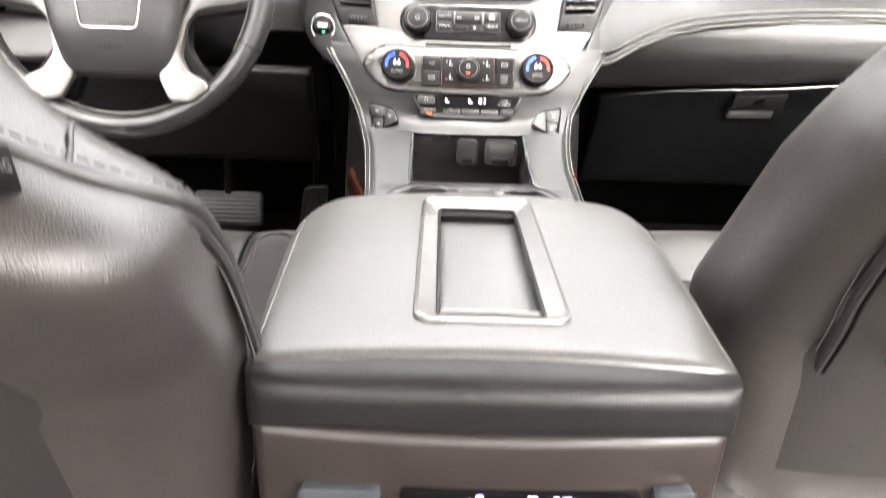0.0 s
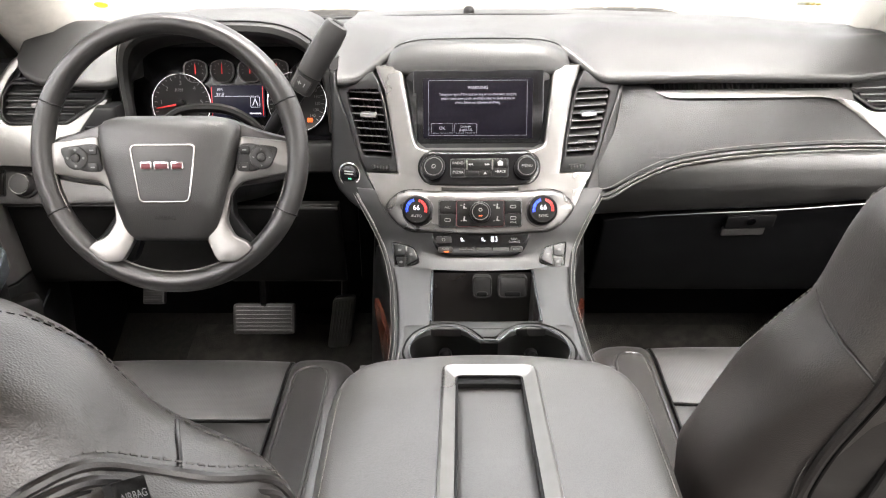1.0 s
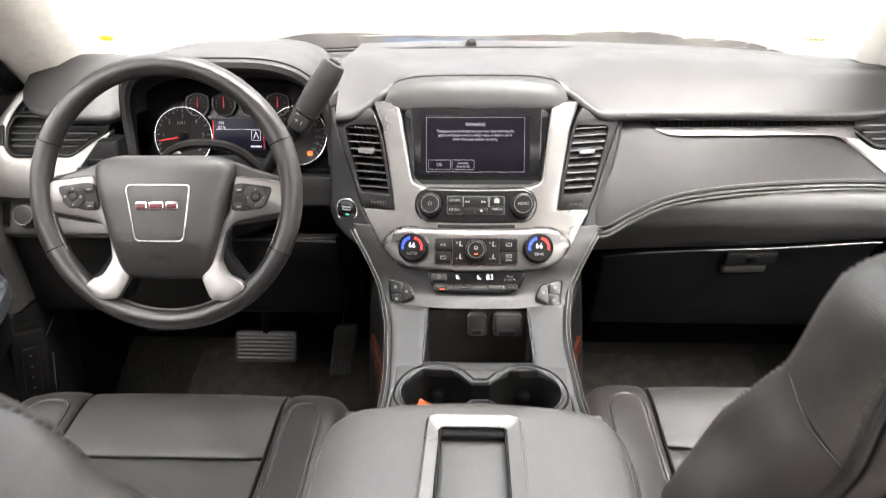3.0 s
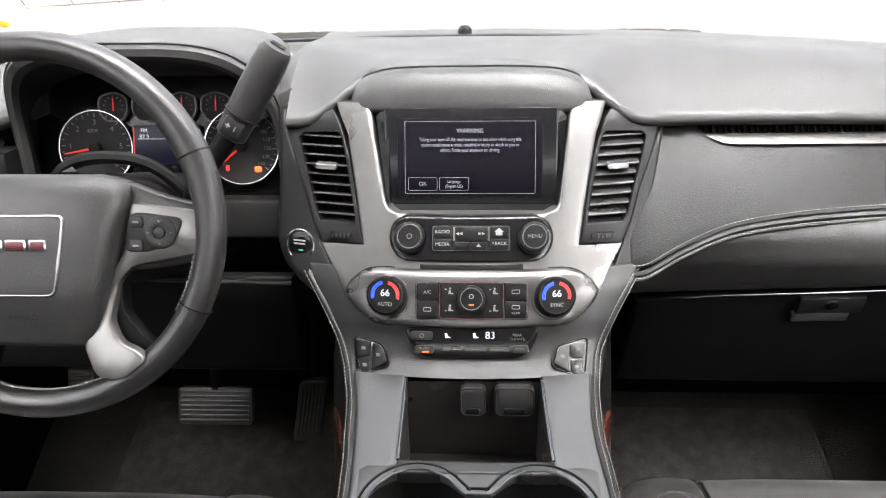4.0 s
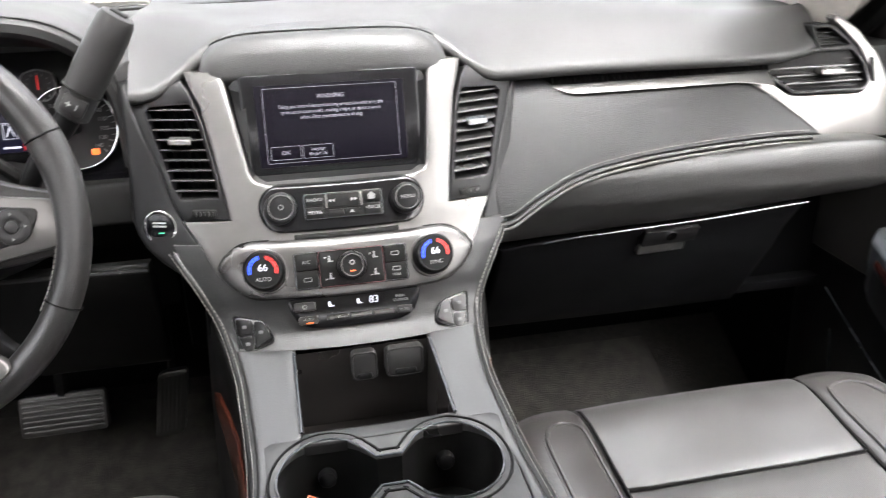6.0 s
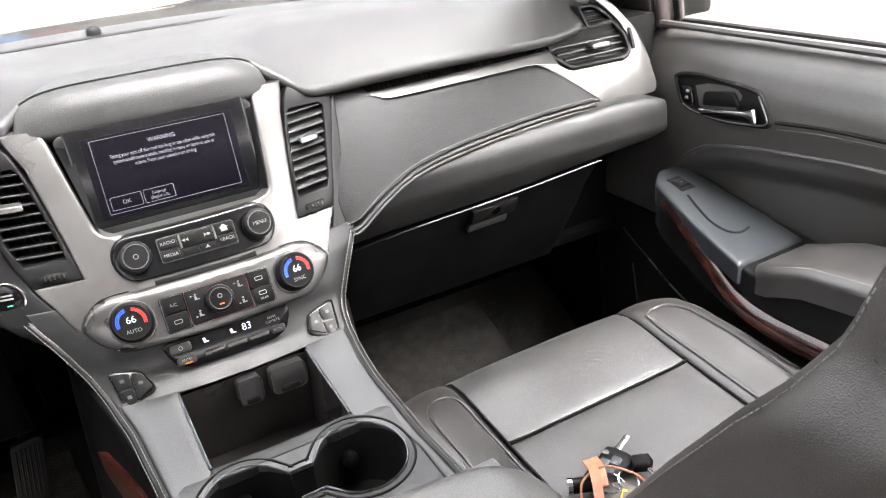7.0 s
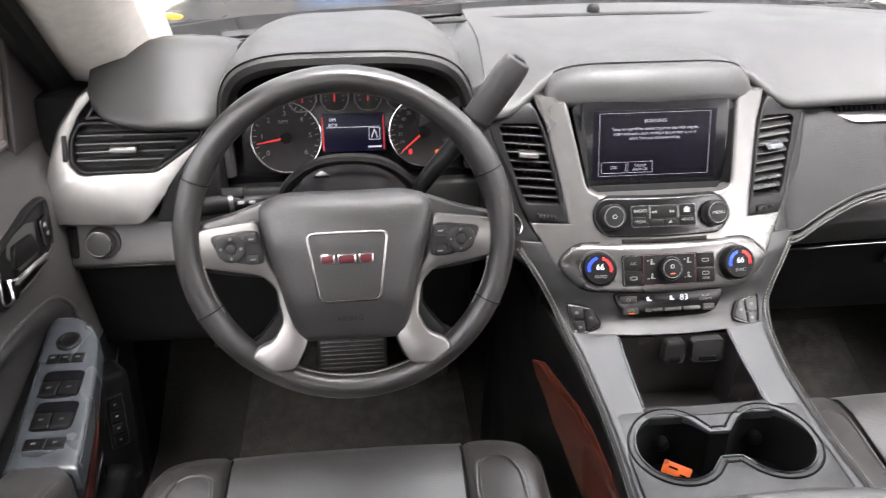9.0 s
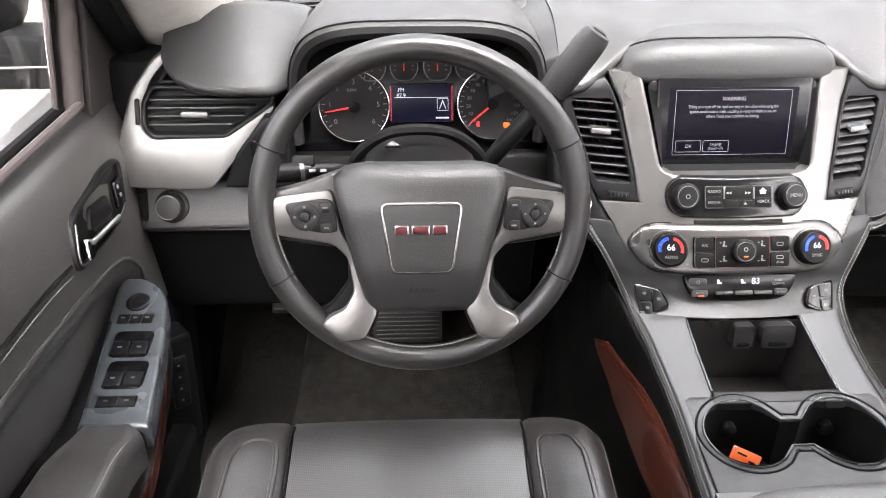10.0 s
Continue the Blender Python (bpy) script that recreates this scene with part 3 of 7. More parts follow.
for i in range(70):
    u = -0.235 + 1.035 * i / 69
    s = ease((abs(u) - 0.118) / 0.10)
    line = []
    for (y0, z0), (y1, z1) in zip(pad_mid, pad_side):
        y, z = y0 + (y1 - y0) * s, z0 + (z1 - z0) * s
        w = max(0.0, min(1.0, (y - 1.19) / 0.06))
        line.append((u, y - 0.20 * u * u * max(0.0, y - 1.17) / 0.33 + s * pad_back(u) * max(0.0, min(1.0, (1.5 - y) / 0.3)), z - 0.05 * u * u * w - s * pad_drop(u) * (1 - w)))
    rings.append([tuple(q) for q in curve(line, 4)] + [(u, 1.33, 0.79), (u, 1.49 - 0.20 * u * u, 0.80)])
part("top_pad", loft(rings), DASHTOP, dash)
part("top_pad", slab([(1.36, -0.80, -0.237), (1.50, -0.80, -0.237)], lambda u, v, d: (u, v - 0.20 * u * u * (v - 1.17) / 0.33, topz(v) - 0.010 - 0.05 * u * u - d), 0.05, 0.01, 18, 10), DASHTOP, dash)
part("top_pad_flank", slab([(1.225, -0.72, -0.615), (1.40, -0.74, -0.575)], lambda u, v, d: (u, v, 0.826 + 0.12 * (v - 1.225) - d), 0.03, 0.006, 6, 8), DASHTOP, dash)
flank = table((1.185, 0.838), (1.22, 0.858), (1.245, 0.868), (1.285, 0.876), (1.335, 0.878), (1.40, 0.877), (1.46, 0.876))
part("top_pad_flank", slab([(1.175, -0.33, -0.233), (1.46, -0.36, -0.233)], lambda u, v, d: (u, v + 0.25 * max(0.0, -0.233 - u), flank(v) - 0.55 * max(0.0, -0.233 - u) - 0.02 * max(0.0, 1.22 - v) - d), 0.02, 0.004, 8, 14), DASHTOP, dash)
part("defroster_slot", slab([(1.405, -0.30, 0.235), (1.422, -0.30, 0.235)], lambda u, v, d: (u, v - 0.06 * u * u, topz(v) - 0.05 * u * u + 0.0012 - d), 0.004, 0.001, 16, 2), DARK, dash)
part("light_sensor", lathe([(0.011, 0.004), (0.011, -0.004), (0.008, -0.009), (0.004, -0.011)], frame_at((-0.012, 1.435, 0.882), (1, 0, 0), (0, 1, 0)), 20), PLASTIC, dash, "small black sensor dome")


def bulge(xs, name, rise=0.0):
    """A padded roll along x: rows (x, size, shift of z)."""
    sec = [(1.44, 0.850 + rise * 0.5), (1.36, 0.876 + rise), (1.285, 0.889 + rise * 0.6), (1.245, 0.884 + rise * 0.2), (1.19, 0.851), (1.14, 0.815), (1.124, 0.800), (1.13, 0.788), (1.16, 0.784), (1.30, 0.79)]
    ring = curve([(0, y, z) for y, z in sec], 4, closed=True)
    rings = []
    for x, k, dz, dy in xs:
        rings.append([(x, 1.28 + (p.y - 1.28) * k + dy, 0.835 + (p.z - 0.835) * k + dz) for p in ring])
    return part(name, loft(rings), DASHTOP, dash)


bulge([(-0.799, 0.40, 0.022, 0.0), (-0.796, 0.55, 0.017, 0.0), (-0.787, 0.70, 0.011, 0.004), (-0.770, 0.83, 0.005, 0.008), (-0.745, 0.92, 0.001, 0.011), (-0.71, 0.96, -0.002, 0.014), (-0.68, 0.965, -0.003, 0.016), (-0.65, 0.95, -0.006, 0.019), (-0.634, 0.92, -0.008, 0.026), (-0.618, 0.84, -0.008, 0.034), (-0.60, 0.70, -0.008, 0.044)], "driver_pad")

# hood over the instruments
def arch(y, a, h, zb, lean, n=30):
    out = []
    for i in range(n + 1):
        t = math.pi * i / n
        c, s = math.cos(t), math.sin(t)
        out.append((-0.434 - a * (abs(c) ** 0.5) * (1 if c > 0 else -1), y + lean * s ** 1.5, zb + h * s ** 0.55))
    return out


hood_rings = [arch(1.240, 0.190, 0.150, 0.70, 0.0), arch(1.215, 0.180, 0.158, 0.70, -0.03), arch(1.200, 0.172, 0.170, 0.70, -0.060), arch(1.190, 0.172, 0.177, 0.70, -0.068), arch(1.183, 0.177, 0.184, 0.70, -0.072),
              arch(1.182, 0.184, 0.193, 0.70, -0.072), arch(1.188, 0.188, 0.198, 0.70, -0.070), arch(1.200, 0.190, 0.2005, 0.70, -0.066), arch(1.26, 0.192, 0.205, 0.70, -0.05), arch(1.34, 0.188, 0.203, 0.70, -0.02), arch(1.41, 0.178, 0.196, 0.70, 0.0), arch(1.47, 0.160, 0.183, 0.70, 0.0)]
bm = bmesh.new()
g = [[bm.verts.new(q) for q in ring] for ring in hood_rings]
grid_faces(bm, g[3:])
part("instrument_hood", bm, DASHTOP, dash, "padded black hood over the instruments")
bm = bmesh.new()
g = [[bm.verts.new(q) for q in ring] for ring in hood_rings[:4]]
grid_faces(bm, g)
part("hood_lining", bm, DARK, dash)
part("seam", tube([Vector(q) + Vector((0, -0.0003, 0.0003)) for q in arch(1.188, 0.1883, 0.1984, 0.70, -0.070)], 0.0013, n=6), DARK, dash)

# instrument cluster
CL = frame_at((0, 1.222, 0.7475), (1, 0, 0), (0, 0.22, 1))
cluster = part("instrument_panel", plate(rr(-0.628, -0.243, -0.085, 0.098, 0.03), shifted(CL, 0, 0, 0.012), 0.03, 0.002), PIANO, dash, "gloss black instrument panel with lit dials")


def gauge(u, v, r, marks, sweep, numbers, needle, size):
    pl = shifted(CL, u, v)
    part("dial", lathe([(r, 0.014), (r, 0.002), (r * 0.97, 0.002), (r * 0.5, 0.003), (r * 0.1, 0.003)], pl, 40), DIAL, cluster)
    part("dial_ring", band(disc(0, 0, r * 1.04, 40), disc(0, 0, r * 0.998, 40), pl, 0.012, 0.0008), CHROME, cluster)
    bm = bmesh.new()
    a0, a1 = sweep
    for i in range(marks + 1):
        a = radians(a0 + (a1 - a0) * i / marks)
        c, s = math.cos(a), math.sin(a)
        k = 0.84 if i % 2 == 0 else 0.9
        w = 0.0006
        o = [(c * r * k - s * w, s * r * k + c * w), (c * r * 0.95 - s * w, s * r * 0.95 + c * w), (c * r * 0.95 + s * w, s * r * 0.95 - c * w), (c * r * k + s * w, s * r * k - c * w)]
        bm.faces.new([bm.verts.new(pl(x, y, 0.0012)) for x, y in o])
    part("marks", bm, PRINT, cluster, smooth=False)
    for i, w in enumerate(numbers):
        a = radians(a0 + (a1 - a0) * i / (len(numbers) - 1))
        text(w, size, shifted(pl, math.cos(a) * r * 0.70, math.sin(a) * r * 0.70, 0.0012), PRINT, cluster, "numeral")
    a = radians(needle)
    c, s = math.cos(a), math.sin(a)
    w = r * 0.035
    o = [(-c * r * 0.15 - s * w, -s * r * 0.15 + c * w), (c * r * 0.86 - s * w * 0.4, s * r * 0.86 + c * w * 0.4), (c * r * 0.86 + s * w * 0.4, s * r * 0.86 - c * w * 0.4), (-c * r * 0.15 + s * w, -s * r * 0.15 - c * w)]
    part("needle", plate(o, shifted(pl, 0, 0, -0.003), 0.0015, 0.0003), RED, cluster, "red pointer")
    part("hub", lathe([(r * 0.16, 0.003), (r * 0.16, -0.004), (r * 0.1, -0.005)], pl, 20), DARK, cluster)


gauge(-0.531, -0.002, 0.052, 24, (218, -38), ["0", "1", "2", "3", "4", "5", "6"], 190, 0.0105)
text("RPM", 0.008, shifted(CL, -0.534, 0.022, 0.001), PRINT, cluster)
gauge(-0.322, 0.0, 0.052, 28, (222, -42), ["0", "10", "20", "30", "40", "50", "60", "70", "80", "90", "100", "110", "120", "130", "140"], 220, 0.0072)
text("MPH", 0.008, shifted(CL, -0.322, 0.024, 0.001), PRINT, cluster)
part("warning_light", plate(rr(-0.305, -0.295, -0.036, -0.028, 0.002, 2), shifted(CL, 0, 0, 0.001), 0.001, 0.0002), AMBER, cluster)
part("warning_light", plate(rr(-0.346, -0.341, -0.034, -0.026, 0.001, 2), shifted(CL, 0, 0, 0.001), 0.001, 0.0002), RED, cluster)
for u in (-0.503, -0.455, -0.405, -0.357):
    pl = shifted(CL, u, 0.056)
    o = soft_poly([(-0.022, -0.006), (-0.012, -0.021), (0.012, -0.021), (0.022, -0.006), (0.020, 0.014), (0.0, 0.021), (-0.020, 0.014)], 0.007, 3)
    part("small_dial", plate(inset(o, 0.001), shifted(pl, 0, 0, 0.003), 0.006, 0.0005), DIAL, cluster)
    part("dial_ring", band(o, inset(o, 0.0016), pl, 0.008, 0.0005), SILVER, cluster)
    bm = bmesh.new()
    for i in range(9):
        a = radians(200 - i * 27.5)
        c, s = math.cos(a), math.sin(a)
        bm.faces.new([bm.verts.new(pl(x, y, 0.002)) for x, y in ((c * 0.012 - s * 0.0004, s * 0.012 + c * 0.0004), (c * 0.015 - s * 0.0004, s * 0.015 + c * 0.0004), (c * 0.015 + s * 0.0004, s * 0.015 - c * 0.0004), (c * 0.012 + s * 0.0004, s * 0.012 - c * 0.0004))])
    part("marks", bm, PRINT, cluster, smooth=False)
    part("needle", plate([(-0.0008, -0.006), (0.0008, -0.006), (0.0005, 0.012), (-0.0005, 0.012)], shifted(pl, 0, 0, 0.0005), 0.001, 0.0002), RED, cluster, "red pointer")
lcd = part("display", plate(rr(-0.477, -0.381, -0.026, 0.030, 0.002, 2), shifted(CL, 0, 0, 0.001), 0.004, 0.0004), LCD, cluster, "small lit driver information display")
text("FM\n87.9", 0.008, shifted(CL, -0.460, 0.018, 0.0004), WHITE, lcd)
for u in (-0.476, -0.384):
    part("red_bar", plate(rr(u, u + 0.0012, -0.024, 0.028, 0.0005, 1), shifted(CL, 0, 0, 0.0002), 0.0006, 0.0001), RED, lcd)
part("line", plate(rr(-0.47, -0.39, 0.0105, 0.0112, 0.0002, 1), shifted(CL, 0, 0, 0.0002), 0.0006, 0.0001), WHITE, lcd)
part("mast_icon", plate([(-0.403, -0.006), (-0.3975, 0.008), (-0.392, -0.006), (-0.3935, -0.006), (-0.3975, 0.004), (-0.4015, -0.006)], shifted(CL, 0, 0, 0.0002), 0.0006, 0.0001), WHITE, lcd)
part("icon_frame", band(rr(-0.406, -0.389, -0.009, 0.0095, 0.001, 2), rr(-0.4053, -0.3897, -0.0083, 0.0088, 0.0008, 2), shifted(CL, 0, 0, 0.0002), 0.0006, 0.0001), WHITE, lcd)
part("word_bar", plate(rr(-0.408, -0.388, -0.021, -0.0185, 0.0005, 1), shifted(CL, 0, 0, 0.0002), 0.0006, 0.0001), WHITE, lcd)

# lower fascia under the cluster
part("cluster_fascia", slab([(0.63, -0.64, -0.235), (0.682, -0.64, -0.235)], lambda u, v, d: (u, 1.165 + (v - 0.63) * 0.35 + d, v), 0.02, 0.006, 8, 4), DARK, dash)
part("knee_panel", slab([(0.40, -0.86, -0.25), (0.575, -0.88, -0.25)], lambda u, v, d: (u, 1.16 + (0.575 - v) * 0.25 + d, v), 0.02, 0.01, 10, 6), DARK, dash)
part("knee_panel_edge", tube([(-0.88, 1.152, 0.578), (-0.62, 1.150, 0.578), (-0.25, 1.15, 0.570)], 0.003, n=6), SOFT, dash)
part("lower_panel", slab([(0.582, -0.885, -0.63), (0.652, -0.88, -0.64)], lambda u, v, d: (u, 1.140 + 0.028 * (v - 0.58) / 0.07 + d, v), 0.03, 0.006, 10, 6), HUBVINYL, dash)


def side_trim(s):
    """The silver trim with its air vent at one end of the dashboard."""
    pl = lambda u, v, d=0.0: (s * u, 1.150 - 0.12 * (0.76 - u) ** 2 + (v - 0.70) * 0.40 + d + (0.014 * max(0, min(1, (0.68 - u) / 0.08)) if s > 0 else 0), v)
    if s < 0:
        o = [(0.640, 0.762), (0.650, 0.768), (0.705, 0.728), (0.818, 0.7215), (0.832, 0.735), (0.831, 0.768), (0.815, 0.80), (0.785, 0.832), (0.767, 0.842), (0.775, 0.848), (0.812, 0.828), (0.845, 0.785), (0.862, 0.735), (0.871, 0.690), (0.871, 0.664), (0.862, 0.658), (0.742, 0.653), (0.730, 0.660), (0.69, 0.705), (0.652, 0.750)]
        vo = [(0.645, 0.784), (0.812, 0.788), (0.824, 0.768), (0.825, 0.740), (0.815, 0.7285), (0.714, 0.7285), (0.650, 0.768)]
        slats = ((0.739, 0.702, 0.824), (0.750, 0.685, 0.826), (0.761, 0.668, 0.826), (0.772, 0.650, 0.824))
        shift_u, tab = 0.0, (0.735, 0.775, 0.751, 0.760)
    else:
        o = [(0.590, 0.770), (0.602, 0.781), (0.614, 0.778), (0.668, 0.738), (0.785, 0.735), (0.80, 0.745), (0.806, 0.768), (0.79, 0.80), (0.765, 0.825), (0.75, 0.838), (0.76, 0.845), (0.79, 0.825), (0.822, 0.785), (0.838, 0.735), (0.842, 0.69), (0.835, 0.674), (0.70, 0.670), (0.688, 0.674), (0.686, 0.686), (0.652, 0.728)]
        vo = [(0.612, 0.789), (0.775, 0.797), (0.793, 0.775), (0.797, 0.75), (0.788, 0.743), (0.674, 0.745), (0.624, 0.780)]
        slats = ((0.752, 0.668, 0.796), (0.7625, 0.655, 0.797), (0.773, 0.640, 0.796), (0.7835, 0.626, 0.79))
        shift_u, tab = -0.028, (0.72, 0.758, 0.763, 0.772)
    trim = part("side_trim", plate(soft_poly(o, 0.008, 3), pl, 0.02, 0.003), ENDSILVER, dash, "satin silver trim")
    io = soft_poly(vo, 0.005, 3)
    oo = inset(io, -0.006)
    vent = part("air_vent", band(oo, io, shifted(pl, 0, 0, -0.002), 0.03, 0.002), PLASTIC, dash, "black slatted air vent")
    part("vent_back", plate(oo, shifted(pl, 0, 0, 0.045), 0.004, 0.001), DARK, vent)
    for z, a, b in slats:
        part("slat", plate([(a, -0.0016), (b, -0.0016), (b, 0.0016), (a, 0.0016)], lambda u, v, d: Vector(pl(u, z + v, 0.006)) + Vector((0, d, d * 0.25)), 0.03, 0.0008), SLAT, vent)
    for k in range(13):
        u = 0.664 + 0.0125 * k
        lo = 0.732 + 0.6 * max(0.0, 0.712 - u)
        part("vane", plate([(u, lo), (u + 0.0016, lo), (u + 0.0016, 0.784), (u, 0.784)], shifted(pl, shift_u, -shift_u * 0.4, 0.017), 0.02, 0.0005), SLAT, vent)
    part("vent_tab", plate(rr(*tab, 0.004), shifted(pl, 0, 0, -0.006), 0.02, 0.002), SILVER, vent, "bright vent tab")
    part("vent_wheel", plate(rr(0.833, 0.8395, 0.742, 0.776, 0.002, 2), shifted(pl, shift_u, -shift_u * 0.3, -0.004), 0.01, 0.001), PLASTIC, vent)
    so = soft_poly([(0.735, 0.833), (0.768, 0.832), (0.795, 0.812), (0.808, 0.795), (0.745, 0.795)], 0.006, 3)
    so = [(u + shift_u * 0.8, v) for u, v in so]
    small = part("side_outlet", band(so, inset(so, 0.005), shifted(pl, 0, 0, -0.001), 0.03, 0.0015), PLASTIC, dash)
    part("outlet_back", plate(so, shifted(pl, 0, 0, 0.02), 0.004, 0.001), DARK, small)
    for k in range(3):
        part("slat", plate([(0.752, 0.803 + 0.008 * k), (0.790 - 0.006 * k, 0.803 + 0.008 * k), (0.790 - 0.006 * k, 0.805 + 0.008 * k), (0.752, 0.805 + 0.008 * k)], shifted(pl, shift_u * 0.8, 0, 0.006), 0.012, 0.0005), PLASTIC, small)
    part("trim_backing", plate(inset(soft_poly([(u, v) for u, v in ((0.64, 0.80), (0.775, 0.842), (0.85, 0.78), (0.862, 0.67), (0.742, 0.662), (0.65, 0.752))], 0.01, 3), -shift_u * 0.3 if s > 0 else 0.0), shifted(pl, 0, 0, 0.012), 0.02, 0.001), DARK, trim)
    return pl


side_trim(-1)
side_trim(1)
# light switch, dimmer wheel
lk = part("light_knob", lathe([(0.025, 0.006), (0.025, -0.004), (0.021, -0.006), (0.019, -0.02), (0.017, -0.022)], frame_at((-0.806, 1.153, 0.617), (1, 0, 0), (0, 0.35, 1))), KEYGREY, dash)
part("ring", lathe([(0.0185, -0.015), (0.0185, -0.0224), (0.0176, -0.0228), (0.0168, -0.0224), (0.0168, -0.015)], frame_at((-0.806, 1.153, 0.617), (1, 0, 0), (0, 0.35, 1))), SILVER, lk)
part("cap", lathe([(0.0169, -0.012), (0.0169, -0.0220), (0.01, -0.0228), (0.002, -0.0228)], frame_at((-0.806, 1.153, 0.617), (1, 0, 0), (0, 0.35, 1))), KEYGREY, lk)
DW = frame_at((-0.851, 1.1535, 0.6185), (1, 0, 0), (0, 0.4, 1))
part("dimmer_slot", band(rr(-0.009, 0.009, -0.024, 0.024, 0.004), rr(-0.006, 0.006, -0.021, 0.021, 0.003), DW, 0.008, 0.001), PLASTIC, dash)
part("dimmer_wheel", plate(rr(-0.006, 0.006, -0.021, 0.021, 0.003), shifted(DW, 0, 0, -0.002), 0.012, 0.003), DARK, dash)
# black block beside the cluster, with its small switch
part("side_block", slab([(0.652, -0.72, -0.62), (0.70, -0.70, -0.62), (0.755, -0.655, -0.62)], lambda u, v, d: (u, 1.138 + (v - 0.65) * 0.1 + d, v), 0.05, 0.005, 6, 6), PLASTIC, dash)
part("small_switch", plate(rr(-0.675, -0.645, 0.70, 0.725, 0.004), frame_at((0, 1.140, 0), (1, 0, 0), (0, 0, 1)), 0.01, 0.001), PIANO, dash)

# stitched panel on the passenger's side
gy = lambda v: 1.040 + (v - 0.628) * 0.76
part("stitched_panel", slab([(0.192, 0.632, 0.800), (0.215, 0.634, 0.790), (0.26, 0.655, 0.787), (0.285, 0.663, 0.785), (0.318, 0.675, 0.7655), (0.40, 0.686, 0.7645), (0.50, 0.692, 0.7645), (0.585, 0.694, 0.7645), (0.604, 0.694, 0.760), (0.655, 0.693, 0.724), (0.690, 0.690, 0.694)],
     lambda v, u, d: (u, gy(v) + 0.10 * (u - 0.2) ** 2 + 0.5 * (v - 0.70) ** 2 + d, v), 0.03, 0.006, 10, 22), PANELVINYL, dash, "black leather-look panel with pale stitching")
seam = [Vector((x, gy(z) + 0.10 * (x - 0.2) ** 2 + 0.5 * (z - 0.7) ** 2, z)) for x, z in ((0.196, 0.633), (0.215, 0.636), (0.26, 0.657), (0.32, 0.677), (0.40, 0.688), (0.50, 0.694), (0.60, 0.696), (0.672, 0.694))]
seam = curve(seam, 6)
part("stitching", stitches([q + Vector((0, -0.0005, 0.006)) for q in seam], 0.0055, 0.0038, 0.0005), THREAD, dash)
part("piping", tube([q + Vector((0, -0.003, -0.004)) for q in seam], 0.0035, n=6), SOFT, dash)
part("stitching", stitches([q + Vector((0, -0.0068, -0.0085)) for q in seam], 0.0055, 0.0038, 0.0005), THREAD, dash)
part("piping", tube([q + Vector((0, -0.001, -0.012)) for q in seam], 0.0035, n=6), SOFT, dash)
PSF = lambda u, v, d=0.0: (u, gy(v) + 0.10 * (u - 0.2) ** 2 + 0.5 * (v - 0.70) ** 2 + d, v)
part("silver_strip", slab([(0.300, 0.7735, 0.7755), (0.322, 0.7655, 0.7750), (0.58, 0.7645, 0.7745), (0.632, 0.757, 0.7745)], lambda v, u, d: (u, PSF(u, 0.7645)[1] + (v - 0.7645) * 1.4 + d - 0.0055, v), 0.01, 0.0015, 4, 18), SILVER, dash, "satin silver trim")
slot = part("trim_slot", slab([(0.27, 0.772, 0.796), (0.66, 0.770, 0.796)], lambda v, u, d: PSF(u, v, d + 0.018), 0.02, 0.001, 2, 14), DARK, dash)
for i in range(44):
    x = 0.285 + i * 0.0082
    part("slat", plate(rr(x, x + 0.0022, 0.7745, 0.7925, 0.0005, 1), lambda u, v, d: PSF(u, v, d + 0.009), 0.01, 0.0004), PLASTIC, slot)

# lower panel and glovebox
lowy = table((0.34, 1.27), (0.42, 1.215), (0.50, 1.165), (0.545, 1.142), (0.575, 1.120), (0.60, 1.100), (0.63, 1.082), (0.66, 1.084), (0.70, 1.10))
low = lambda v, u, d: (u, lowy(v) + 0.02 * max(0, 0.45 - u) + d, v)
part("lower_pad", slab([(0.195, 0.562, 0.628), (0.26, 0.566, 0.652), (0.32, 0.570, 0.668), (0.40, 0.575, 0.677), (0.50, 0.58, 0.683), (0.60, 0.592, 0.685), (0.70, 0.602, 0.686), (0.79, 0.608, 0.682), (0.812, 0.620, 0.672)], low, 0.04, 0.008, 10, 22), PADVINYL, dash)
glove = part("glovebox_door", slab([(0.225, 0.36, 0.548), (0.29, 0.36, 0.560), (0.40, 0.36, 0.568), (0.52, 0.36, 0.575), (0.62, 0.36, 0.588), (0.68, 0.36, 0.592)], low, 0.03, 0.006, 10, 16), UNDERDASH, dash, "black glovebox door")
part("door_edge", tube(curve([Vector(low(v, u, -0.002)) for u, v in ((0.285, 0.557), (0.32, 0.563), (0.40, 0.569), (0.52, 0.577), (0.64, 0.590), (0.68, 0.594))], 5), 0.0012, n=6), STEELY, glove)
GLV = frame_at((0.478, 1.127, 0.548), (1, 0, 0.03), (0, -0.45, 1))
latch = part("latch_plate", plate(rr(-0.043, 0.043, -0.012, 0.018, 0.004), GLV, 0.02, 0.002), PLASTIC, glove)
part("lock", lathe([(0.008, 0.002), (0.008, -0.002), (0.005, -0.002)], shifted(GLV, 0.0, 0.006), 20), CHROME, latch)
part("pull", plate(rr(-0.042, 0.034, -0.036, -0.018, 0.004), shifted(GLV, 0, 0, 0.006), 0.012, 0.003), SILVER, glove, "satin silver glovebox pull")
part("under_panel", slab([(0.22, 0.20, 0.36), (0.86, 0.20, 0.36)], lambda v, u, d: (u, 1.27 + (0.36 - v) * 2.2, v * 0.15 + 0.306 + d), 0.02, 0.005, 4, 4), UNDERDASH, dash)

